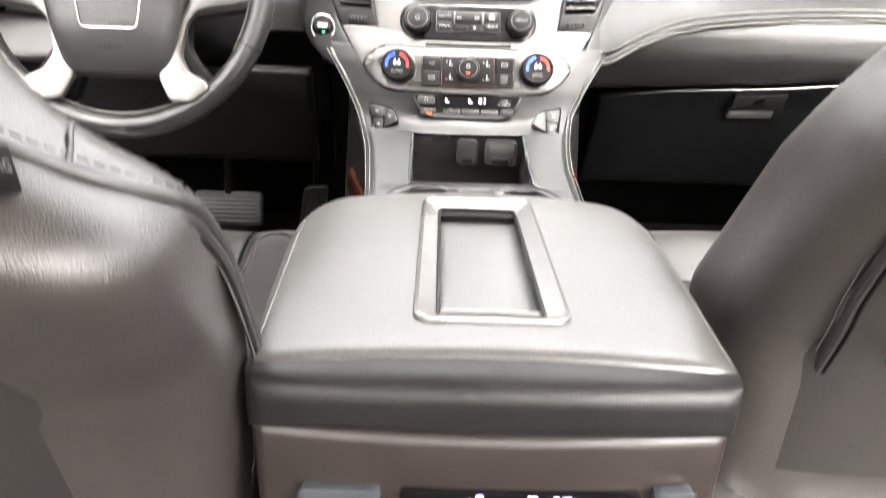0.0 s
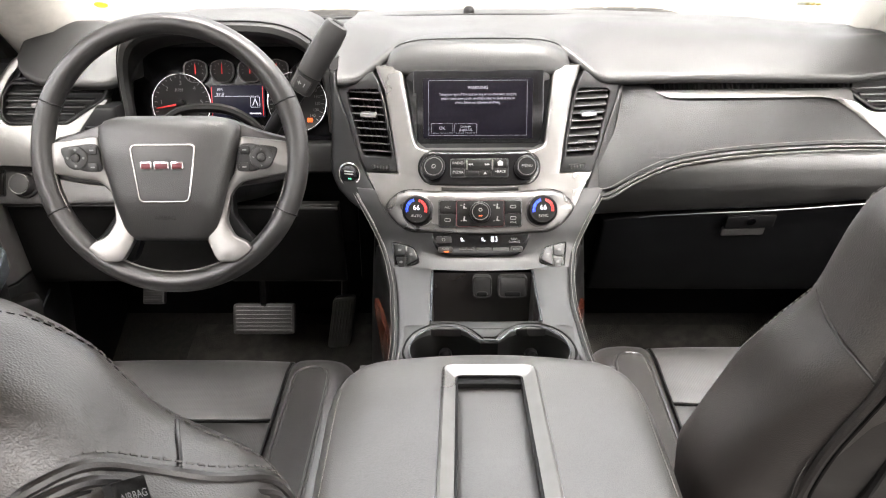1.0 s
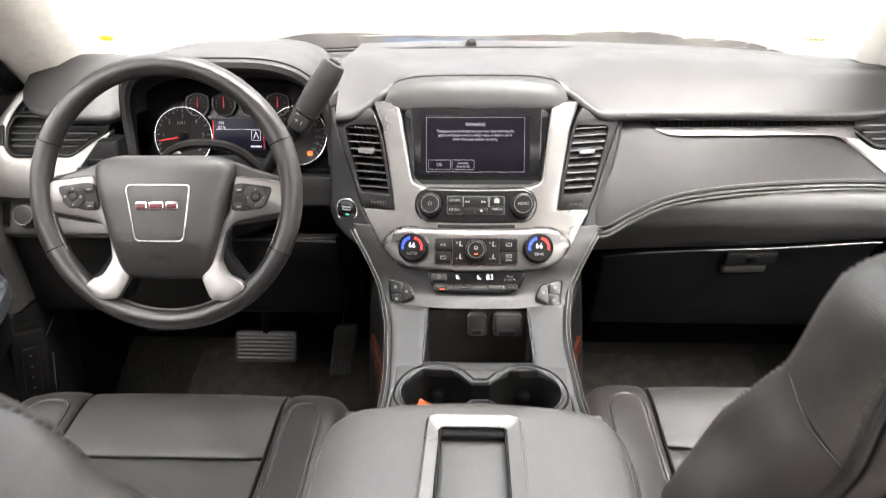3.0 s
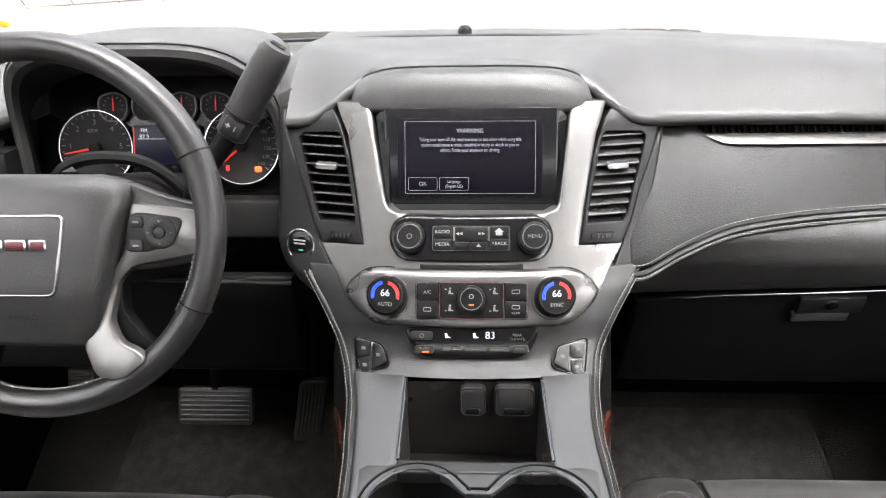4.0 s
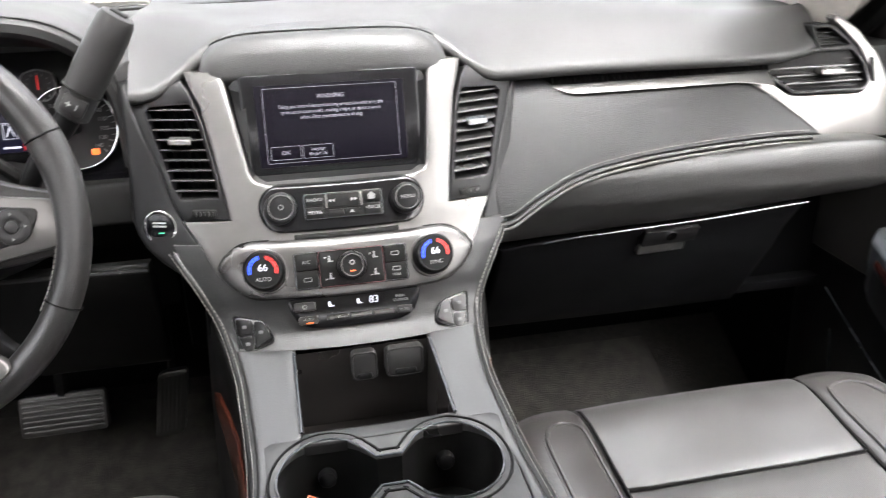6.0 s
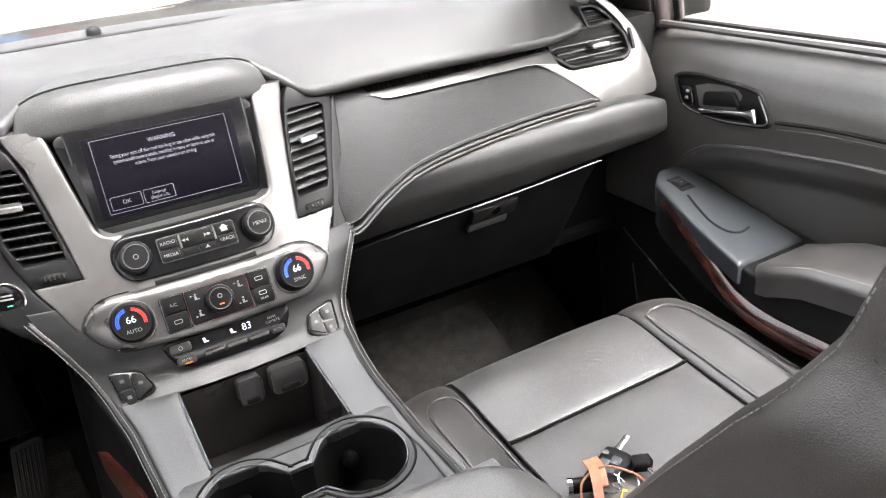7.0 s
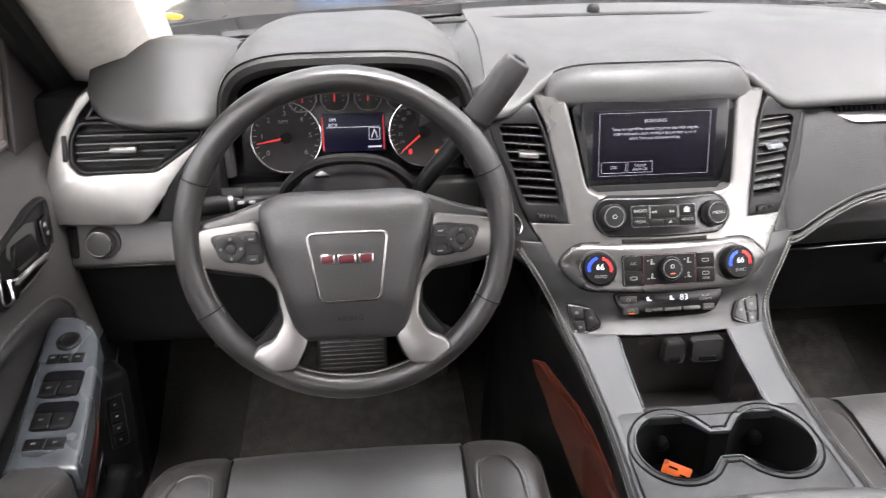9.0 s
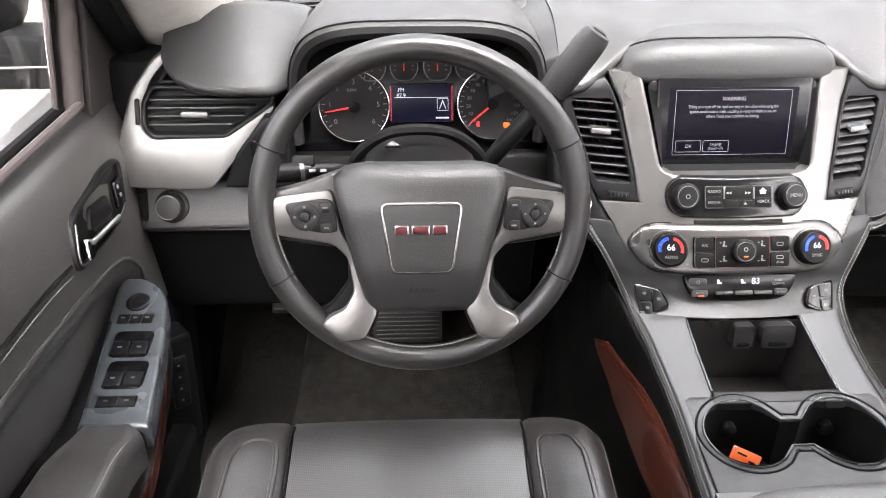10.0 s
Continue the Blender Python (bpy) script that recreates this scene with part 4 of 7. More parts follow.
# ---- centre stack ----
stack = thing("centre_stack", (0, 1.05, 0.53), "silver-trimmed centre stack with touch screen and climate controls", "centre console")
fz = table((0.48, 0.60), (0.495, 0.78), (0.506, 0.832), (0.520, 0.895), (0.534, 0.947), (0.541, 0.961), (0.549, 0.9715), (0.560, 0.9795), (0.572, 0.9845), (0.585, 0.988), (0.62, 1.003), (0.66, 1.032), (0.815, 1.117), (0.87, 1.147))
SF = lambda u, v, d=0.0: (u, fz(v) + 0.8 * u * u + d, v)

# brow over the screen
brow = [(1.230, 0.798), (1.160, 0.803), (1.130, 0.8065), (1.1195, 0.811), (1.1155, 0.819), (1.1170, 0.830), (1.1215, 0.843), (1.1300, 0.8555), (1.1385, 0.8610), (1.1500, 0.8640), (1.1750, 0.8665), (1.2300, 0.8660)]
rings, rim = [], []
for i in range(33):
    t = -1 + 2 * i / 32
    x = 0.157 * t
    e = (1 - abs(t) ** 6) ** 0.5 if abs(t) < 1 else 0.0
    line = [(x, y + 0.8 * x * x + 0.012 * (1 - e), 0.816 + (z - 0.816) * (0.10 + 0.90 * e) - 0.2 * x * x) for y, z in brow]
    rings.append([tuple(q) for q in curve(line, 3)])
    rim.append(Vector(line[9]) + Vector((0, 0, 0.0006)))
part("screen_brow", loft(rings), DASHTOP, stack, "padded black hood over the screen")
part("brow_seam", tube(rim, 0.0015, n=6), DARK, stack)
part("stack_backing", slab([(0.55, -0.16, 0.16), (0.66, -0.19, 0.19), (0.83, -0.20, 0.20)], lambda u, v, d: SF(u, v, 0.10 + d), 0.03, 0.004, 8, 8), DARK, stack)

# silver bezel
sil = "satin silver bezel"
bez_l = table((0.607, -0.150), (0.64, -0.169), (0.6630, -0.186), (0.6640, -0.132), (0.700, -0.138), (0.712, -0.140), (0.732, -0.144), (0.785, -0.155), (0.806, -0.166), (0.822, -0.172))
bez_r = table((0.607, 0.150), (0.64, 0.169), (0.6630, 0.186), (0.6640, 0.132), (0.700, 0.138), (0.712, 0.140), (0.732, 0.144), (0.785, 0.155), (0.806, 0.164), (0.822, 0.169))
ope_l = table((0.607, -0.086), (0.7005, -0.086), (0.7025, -0.0945), (0.706, -0.0995), (0.712, -0.1035), (0.732, -0.108), (0.785, -0.119), (0.806, -0.123), (0.822, -0.128))
ope_r = table((0.607, 0.089), (0.7005, 0.089), (0.7025, 0.0985), (0.706, 0.1035), (0.712, 0.107), (0.732, 0.110), (0.785, 0.118), (0.806, 0.121), (0.822, 0.126))


def bezel():
    """One frame: two arms beside the screen, joined by the broad bar below it."""
    bm = bmesh.new()
    vs = [0.607, 0.615, 0.625, 0.64, 0.655, 0.661, 0.6630, 0.6640, 0.666, 0.67, 0.68, 0.69, 0.695, 0.698, 0.6997, 0.7005, 0.7025, 0.706, 0.712, 0.722, 0.732, 0.75, 0.77, 0.785, 0.796, 0.806, 0.822]
    r, grid = 0.0045, []
    for v in vs:
        a, b, c, e = bez_l(v), ope_l(v), ope_r(v), bez_r(v)
        arm = (0.0, 0.02, 0.07, 0.16, 0.3, 0.5, 0.7, 0.84, 0.93, 0.98, 1.0)
        us = [a + (b - a) * k for k in arm] + [b + (c - b) * k / 14 for k in range(1, 14)] + [c + (e - c) * k for k in arm]
        line = []
        for u in us:
            q = min(u - a, e - u)
            if v > 0.7005:
                q = min(q, b - u if u < 0 else u - c)
            elif v > 0.694:
                q = min(q, math.hypot(b - u, 0.7005 - v) if u < b else (0.7005 - v if u < c else math.hypot(u - c, 0.7005 - v)))
            q = max(r - max(q, 0), 0)
            d = r - math.sqrt(max(r * r - q * q, 0))
            line.append((bm.verts.new(SF(u, v, d)), bm.verts.new(SF(u, v, 0.03))))
        grid.append(line)
    n = len(grid[0])
    cells = {(i, j) for i in range(len(vs) - 1) for j in range(n - 1) if vs[i + 1] <= 0.7006 or j < 10 or j >= n - 11}
    for i, j in cells:
        p = (grid[i][j], grid[i][j + 1], grid[i + 1][j + 1], grid[i + 1][j])
        bm.faces.new([x[0] for x in p])
        bm.faces.new([x[1] for x in p][::-1])
        for (k, l), x, y in (((i - 1, j), p[0], p[1]), ((i + 1, j), p[2], p[3]), ((i, j - 1), p[3], p[0]), ((i, j + 1), p[1], p[2])):
            if (k, l) not in cells:
                bm.faces.new((x[0], x[1], y[1], y[0]))
    bmesh.ops.delete(bm, geom=[v for v in bm.verts if not v.link_faces], context="VERTS")
    return bm


part("bezel", bezel(), SILVER, stack, sil)

# touch screen in its recess
SCR = frame_at((0, 1.1035, 0.762), (1, 0, 0), (0, 0.23, 1))
scr_out = rr(-0.118, 0.118, 0.6985, 0.813, 0.010)
bm = bmesh.new()
wall = [[bm.verts.new(SF(u, v, 0.002)) for u, v in [(max(-0.099 - 0.2 * max(0, q - 0.70), min(0.104 + 0.14 * max(0, q - 0.70), p)), q) for p, q in scr_out]],
        [bm.verts.new(SCR(u * 0.86, (v - 0.762) * 0.92, 0.004)) for u, v in scr_out]]
grid_faces(bm, wall, loop=True)
part("screen_recess", bm, PLASTIC, stack)
screen = part("touch_screen", plate(rr(-0.107, 0.107, -0.062, 0.058, 0.004), SCR, 0.01, 0.001), PIANO, stack, "dark touch screen showing a white warning text")
part("display", plate(rr(-0.0905, 0.0885, -0.0515, 0.0455, 0.002), shifted(SCR, 0, 0, -0.0006), 0.002, 0.0003), SCREEN, screen)
DSP = shifted(SCR, -0.001, -0.0035, -0.0012)
part("border", band(rr(-0.0805, 0.0805, -0.0435, 0.0455, 0.001, 1), rr(-0.0801, 0.0801, -0.0431, 0.0451, 0.001, 1), DSP, 0.0006, 0.0001), SCREENPRINT, screen, smooth=False)
text("WARNING", 0.0074, shifted(DSP, 0, 0.0335), SCREENPRINT, screen, squeeze=0.92)
text("Taking your eyes off the road too long or too often while using this\nsystem could cause a crash, resulting in injury or death to you or\nothers. Focus your attention on driving.", 0.0062, shifted(DSP, 0, 0.0165), SCREENPRINT, screen, squeeze=0.74)
part("button_frame", band(rr(-0.0765, -0.0405, -0.0395, -0.0235, 0.0015, 2), rr(-0.0761, -0.0409, -0.0391, -0.0239, 0.001, 2), DSP, 0.0006, 0.0001), SCREENPRINT, screen, smooth=False)
part("button_frame", band(rr(-0.038, -0.0015, -0.0395, -0.0235, 0.0015, 2), rr(-0.0376, -0.0019, -0.0391, -0.0239, 0.001, 2), DSP, 0.0006, 0.0001), SCREENPRINT, screen, smooth=False)
text("OK", 0.0068, shifted(DSP, -0.0585, -0.0315), SCREENPRINT, screen)
text("Language\n(English US)", 0.0056, shifted(DSP, -0.0198, -0.0315), SCREENPRINT, screen, squeeze=0.8)

# radio panel
pill = [(0.6755 + 0.0235 * math.sin(radians(a)), -0.0735 - 0.0235 * math.cos(radians(a)), 0.0745 + 0.0235 * math.cos(radians(a))) for a in range(-90, 91, 12)]
part("gap", slab([(0.6755 + 0.0248 * math.sin(radians(a)), -0.0735 - 0.0248 * math.cos(radians(a)), 0.0745 + 0.0248 * math.cos(radians(a))) for a in range(-90, 91, 12)], lambda u, v, d: SF(u, v, d - 0.0008), 0.006, 0.0004, 16, 12), DARK, stack, "dark gap round the radio panel")
radio = part("radio_panel", slab(pill, lambda u, v, d: SF(u, v, d - 0.003), 0.02, 0.0025, 16, 12), PIANO, stack, "gloss black radio panel")
for u, w in ((-0.0735, ""), (0.0745, "MENU")):
    pl = frame_at(SF(u, 0.6755, -0.003), (1, 0.1, 0), (0, 0.55, 1))
    kb = knob("radio_knob", pl, 0.0185, 0.014, radio, SILVER)
    if w:
        text(w, 0.0064, shifted(pl, 0, 0, -0.0152), PRINT, kb)
    else:
        part("power_mark", band(disc(0, 0, 0.0032, 16), disc(0, 0, 0.0024, 16), shifted(pl, 0, 0, -0.0152), 0.0006, 0.0001), PRINT, kb)
RP = frame_at(SF(0.0, 0.676, -0.0036), (1, 0, 0), (0, 0.55, 1))
keys_panel = part("button_panel", plate(rr(-0.046, 0.047, -0.0145, 0.0165, 0.003), RP, 0.006, 0.001), PLASTIC, radio)
part("panel_line", band(rr(-0.0455, 0.0465, -0.014, 0.016, 0.003), rr(-0.0448, 0.0458, -0.0133, 0.0153, 0.003), shifted(RP, 0, 0, -0.0004), 0.001, 0.0001), STEELY, keys_panel)
for u0, u1, v0, v1 in ((-0.044, -0.023, 0.002, 0.015), (-0.044, -0.023, -0.013, 0.0), (-0.0195, 0.0195, -0.002, 0.0145), (-0.0195, 0.0, -0.013, -0.004), (0.001, 0.0195, -0.013, -0.004), (0.024, 0.045, 0.002, 0.015), (0.024, 0.045, -0.013, 0.0)):
    part("button", plate(rr(u0, u1, v0, v1, 0.0015, 2), shifted(RP, 0, 0, -0.0012), 0.003, 0.0006), DARK, radio)
for w, u, v in (("RADIO", -0.0335, 0.0085), ("MEDIA", -0.0335, -0.0065), ("<BACK", 0.0345, -0.0055)):
    text(w, 0.0058, shifted(RP, u, v, -0.0014), PRINT, radio)
for u, sgn in ((-0.012, -1), (0.012, 1)):
    bm = bmesh.new()
    for k in (-0.0025, 0.0015):
        plate([(u + sgn * k, 0.0045), (u + sgn * (k + 0.0038), 0.0065), (u + sgn * k, 0.0085)], shifted(RP, 0, 0, -0.0016), 0.0005, 0.0001, bm=bm)
    part("skip_mark", bm, PRINT, radio, smooth=False)
    part("bright_edge", plate(rr(u + sgn * 0.0085, u + sgn * 0.0085 + 0.0022, -0.002, 0.0145, 0.0005, 1), shifted(RP, 0, 0, -0.0014), 0.001, 0.0002), SILVER, radio)
part("home_mark", plate([(0.030, 0.0045), (0.038, 0.0045), (0.038, 0.009), (0.0395, 0.009), (0.034, 0.0135), (0.0285, 0.009), (0.030, 0.009)], shifted(RP, 0, 0, -0.0014), 0.0005, 0.0001), PRINT, radio, smooth=False)
part("eject_mark", plate([(0.007, -0.0095), (0.0125, -0.0095), (0.00975, -0.0055)], shifted(RP, 0, 0, -0.0014), 0.0005, 0.0001), PRINT, radio, smooth=False)
part("disc_slot", slab([(0.6435, -0.060, 0.063), (0.6485, -0.060, 0.063)], lambda u, v, d: SF(u, v, d - 0.0012), 0.004, 0.0008, 8, 2), DARK, stack)

# climate housing
ho = soft_poly([(-0.153, 0.619), (-0.128, 0.640), (-0.108, 0.6435), (0.110, 0.6435), (0.130, 0.640), (0.155, 0.619), (0.136, 0.597), (0.116, 0.5835), (0.085, 0.5845), (-0.082, 0.5845), (-0.113, 0.5835), (-0.134, 0.597)], 0.014, 5)
HS = lambda u, v, d=0.0: SF(u, v, d - 0.006)
clim = part("climate_housing", slab([(0.5835, -0.100, 0.102), (0.588, -0.120, 0.122), (0.597, -0.135, 0.137), (0.608, -0.146, 0.148), (0.619, -0.151, 0.153), (0.630, -0.143, 0.145), (0.638, -0.130, 0.132), (0.6435, -0.110, 0.112)], HS, 0.03, 0.006, 18, 12), HOUSING, stack, "satin silver climate control housing")
part("gap", band(inset(ho, -0.0012), inset(ho, 0.003), lambda u, v, d: SF(u, v, d - 0.0006), 0.006, 0.0004), DARK, clim, "dark gap round the housing")
for s, word in ((-1, "AUTO"), (1, "SYNC")):
    pl = frame_at(SF(s * 0.0975 + 0.0005, 0.6165, -0.007), (1, s * 0.12, 0), (0, 0.55, 1))
    part("knob_seat", band(disc(0, 0, 0.0262, 40), disc(0, 0, 0.0225, 40), pl, 0.004, 0.0015), HOUSING, clim)
    kb = part("temperature_knob", lathe([(0.0235, 0.003), (0.0235, -0.012), (0.0225, -0.0145), (0.0205, -0.016), (0.0185, -0.0155)], pl, 40), PLASTIC, clim, "black temperature knob with a blue and red scale")
    part("face", lathe([(0.0192, -0.010), (0.0192, -0.0158), (0.009, -0.0162), (0.002, -0.0162)], pl, 40), DARK, kb)
    for m, a0, a1 in ((BLUE, 195, 103), (RED, 77, -15)):
        for k in range(3):
            outer, inner = [], []
            r0 = 0.0170 - k * 0.0015
            for i in range(9):
                a = radians(a0 + (a1 - a0) * i / 8)
                outer.append((math.cos(a) * r0, math.sin(a) * r0))
                inner.append((math.cos(a) * (r0 - 0.0008), math.sin(a) * (r0 - 0.0008)))
            part("scale_arc", plate(outer + inner[::-1], shifted(pl, 0, 0, -0.0166), 0.0006, 0.0001), m, kb, smooth=False)
    text("66", 0.0112, shifted(pl, 0, 0.0025, -0.0166), WHITE, kb)
    text(word, 0.0062, shifted(pl, 0, -0.0105, -0.0166), PRINT, kb)
CP = frame_at(SF(0.0015, 0.6155, -0.0075), (1, 0, 0), (0, 0.52, 1))
cpan = part("climate_panel", plate(rr(-0.066, 0.066, -0.0215, 0.0215, 0.004), CP, 0.02, 0.0015), PIANO, clim, "gloss black climate button panel")
for u0, u1 in ((-0.064, -0.039), (0.039, 0.064)):
    for v0, v1 in ((0.001, 0.020), (-0.020, -0.0005)):
        part("button", plate(rr(u0, u1, v0, v1, 0.002, 2), shifted(CP, 0, 0, -0.001), 0.003, 0.0006), DARK, cpan)
part("panel_line", band(rr(-0.0650, 0.0650, -0.0208, 0.0208, 0.0035), rr(-0.0646, 0.0646, -0.0204, 0.0204, 0.0033), shifted(CP, 0, 0, -0.0006), 0.001, 0.0001), STEELY, cpan)
part("button_field", plate(rr(-0.037, 0.037, -0.0205, 0.0205, 0.003), shifted(CP, 0, 0, -0.001), 0.003, 0.0008), DARK, cpan)
part("red_line", band(rr(-0.0375, 0.0375, -0.021, 0.021, 0.003), rr(-0.0371, 0.0371, -0.0206, 0.0206, 0.003), shifted(CP, 0, 0, -0.0014), 0.001, 0.0001), REDPAINT, cpan)
kb = knob("fan_knob", shifted(CP, 0, 0.001), 0.0165, 0.012, cpan, SILVER)
part("amber_mark", plate(rr(-0.003, 0.003, -0.0075, -0.006, 0.0004, 1), shifted(CP, 0, 0.001, -0.0132), 0.0005, 0.0001), AMBER, kb)
part("fan_mark", band(disc(0, 0.003, 0.003, 12), disc(0, 0.003, 0.0018, 12), shifted(CP, 0, 0.001, -0.0132), 0.0005, 0.0001), PRINT, kb)
text("A/C", 0.0056, shifted(CP, -0.0515, 0.0095, -0.0012), PRINT, cpan)
text("REAR", 0.0042, shifted(CP, 0.0515, -0.0145, -0.0012), PRINT, cpan)
for u in (-0.026, 0.026):
    for v in (0.010, -0.010):
        bm = bmesh.new()
        plate(disc(u + 0.001, v + 0.004, 0.0013, 10), shifted(CP, 0, 0, -0.0014), 0.0005, 0.0001, bm=bm)
        plate([(u - 0.0005, v + 0.0022), (u + 0.0017, v + 0.0022), (u + 0.0022, v - 0.001), (u + 0.005, v - 0.001), (u + 0.005, v - 0.0024), (u - 0.0008, v - 0.0024)], shifted(CP, 0, 0, -0.0014), 0.0005, 0.0001, bm=bm)
        plate([(u - 0.005, v - 0.0010 + (0.003 if v > 0 else -0.002)), (u - 0.002, v + (0.003 if v > 0 else -0.002)), (u - 0.005, v + 0.0010 + (0.003 if v > 0 else -0.002))], shifted(CP, 0, 0, -0.0014), 0.0005, 0.0001, bm=bm)
        part("air_mark", bm, PRINT, cpan, smooth=False)
for u, v in ((-0.0515, -0.0105), (0.0515, 0.0105), (0.0515, -0.0075)):
    o = rr(u - 0.0048, u + 0.0048, v - 0.0025, v + 0.0025, 0.0015, 2)
    part("button_mark", band(o, inset(o, 0.0008), shifted(CP, 0, 0, -0.0014), 0.0005, 0.0001), PRINT, cpan)

# rear climate panel below
RC = frame_at(SF(0.002, 0.569, -0.004), (1, 0, 0), (0, 0.42, 1))
ro = soft_poly([(-0.078, 0.0165), (0.078, 0.0165), (0.0755, 0.004), (0.067, -0.012), (0.052, -0.0185), (0, -0.020), (-0.052, -0.0185), (-0.067, -0.012), (-0.0755, 0.004)], 0.006, 3)
rear_panel = part("rear_climate_panel", plate(ro, RC, 0.02, 0.0015), PIANO, stack, "gloss black rear climate panel with slim keys")
for u0, u1, v0, v1 in ((-0.071, -0.046, 0.002, 0.0125), (-0.067, -0.044, -0.0135, -0.004), (0.048, 0.066, -0.0125, -0.003)):
    part("button", plate(rr(u0, u1, v0, v1, 0.003), shifted(RC, 0, 0, -0.002), 0.004, 0.0012), KEYGREY, rear_panel)
for i in range(3):
    part("rocker", plate(rr(-0.034 + i * 0.027, -0.010 + i * 0.027, -0.0105, -0.0055, 0.001, 2), shifted(RC, 0, 0, -0.004), 0.006, 0.001), SILVER, rear_panel)
text("83", 0.0120, shifted(RC, 0.0215, 0.0075, -0.0004), WHITE, rear_panel)
text("AUTO", 0.0042, shifted(RC, -0.0555, -0.0075, -0.0022), PRINT, rear_panel)
text("RCTRL", 0.0038, shifted(RC, 0.0565, -0.0080, -0.0022), PRINT, rear_panel)
part("power_mark", band(disc(-0.0585, 0.0072, 0.0026, 14), disc(-0.0585, 0.0072, 0.0019, 14), shifted(RC, 0, 0, -0.0022), 0.0005, 0.0001), PRINT, rear_panel)
text("REAR\nCLIMATE", 0.0045, shifted(RC, 0.053, 0.006, -0.0004), PRINT, rear_panel)
part("amber_mark", plate(rr(-0.058, -0.050, -0.0125, -0.011, 0.0004, 1), shifted(RC, 0, 0, -0.0024), 0.0005, 0.0001), AMBER, rear_panel)
for u in (-0.029, 0.004):
    part("button_mark", plate([(u - 0.003, 0.010), (u, 0.0105), (u + 0.001, 0.0065), (u + 0.004, 0.0055), (u + 0.004, 0.0045), (u - 0.002, 0.0045)], shifted(RC, 0, 0, -0.0004), 0.0005, 0.0001), WHITE, rear_panel, smooth=False)

# vents each side of the screen
for s in (-1, 1):
    U = lambda u, v, d=0.0, s=s: SF(s * u, v, d)
    rows = [(0.662, 0.183, 0.131), (0.70, 0.200, 0.139), (0.745, 0.222, 0.148), (0.785, 0.243, 0.157), (0.806, 0.248, 0.168)]
    oo = [(0.131, 0.665), (0.183, 0.662), (0.196, 0.682), (0.2095, 0.72), (0.2255, 0.755), (0.238, 0.79), (0.225, 0.798), (0.175, 0.813), (0.166, 0.802), (0.152, 0.765), (0.143, 0.725), (0.136, 0.69)]
    io = [(0.142, 0.687), (0.186, 0.687), (0.1925, 0.697), (0.2005, 0.722), (0.2105, 0.750), (0.219, 0.779), (0.214, 0.784), (0.168, 0.787), (0.163, 0.782), (0.157, 0.76), (0.150, 0.728), (0.144, 0.70)]
    vent = part("air_vent", band(oo, io, lambda u, v, d, U=U: U(u, v, d + 0.001), 0.03, 0.003), PLASTIC, stack, "tall black slatted air vent")
    part("vent_back", plate(oo, lambda u, v, d, U=U: U(u, v, d + 0.05), 0.004, 0.001), DARK, vent)
    lo = table((0.68, 0.140), (0.70, 0.1435), (0.73, 0.150), (0.76, 0.1565), (0.79, 0.165))
    hi = table((0.68, 0.184), (0.70, 0.194), (0.73, 0.2035), (0.76, 0.2135), (0.79, 0.222))
    for i in range(9):
        z = 0.6945 + i * 0.0108
        part("slat", plate([(lo(z), z - 0.0011), (hi(z), z - 0.0011), (hi(z), z + 0.0011), (lo(z), z + 0.0011)], lambda u, v, d, U=U: Vector(U(u, v, 0.006)) + Vector((0, d, d * (-0.22 if s < 0 else 0.34))), 0.024 if s < 0 else 0.018, 0.0006), SLAT, vent)
    for k in range(5):
        f = 0.16 + 0.17 * k
        part("vane", plate([(lo(0.69) + (hi(0.69) - lo(0.69)) * f, 0.69), (lo(0.69) + (hi(0.69) - lo(0.69)) * f + 0.0015, 0.69), (lo(0.78) + (hi(0.78) - lo(0.78)) * f + 0.0015, 0.78), (lo(0.78) + (hi(0.78) - lo(0.78)) * f, 0.78)], lambda u, v, d, U=U: U(u, v, 0.032 + d), 0.012, 0.0004), PLASTIC, vent)
    zt = 0.6945 + 5 * 0.0108
    part("vent_tab", plate(rr(0.168, 0.195, zt - 0.0035, zt + 0.003, 0.002, 2), lambda u, v, d, U=U: U(u, v, d - 0.004), 0.014, 0.0015), SILVER if s < 0 else STEELY, vent, "bright vent tab")
    part("vent_wheel", plate(rr(0.146, 0.174, 0.670, 0.6765, 0.0015, 2), lambda u, v, d, U=U: U(u, v, d - 0.003), 0.008, 0.0008), DARK, vent)
    for k in range(5):
        part("wheel_ridge", plate(rr(0.1485 + k * 0.005, 0.1503 + k * 0.005, 0.6712, 0.6755, 0.0004, 1), lambda u, v, d, U=U: U(u, v, d - 0.0042), 0.003, 0.0004), SLAT, vent)

# start button on its black cheek
part("cheek", slab([(0.60, -0.180, -0.155), (0.62, -0.212, -0.158), (0.638, -0.236, -0.166), (0.66, -0.246, -0.184), (0.72, -0.246, -0.206), (0.79, -0.250, -0.238), (0.81, -0.252, -0.24)], lambda u, v, d: SF(u, v, d + 0.004), 0.05, 0.006, 6, 14), PLASTIC, stack)
part("cheek", slab([(0.628, 0.168, 0.205), (0.66, 0.184, 0.222), (0.72, 0.208, 0.228), (0.79, 0.240, 0.246)], lambda u, v, d: SF(u, v, d + 0.004), 0.05, 0.004, 4, 10), PANELVINYL, stack)
pl = frame_at(SF(-0.2135, 0.658, 0.0), (1, -0.3, 0), (0, 0.4, 1))
sb = part("start_button", band(disc(0, 0, 0.0205, 36), disc(0, 0, 0.0165, 36), pl, 0.01, 0.0018), CHROME, stack, "round start button with a chrome ring")
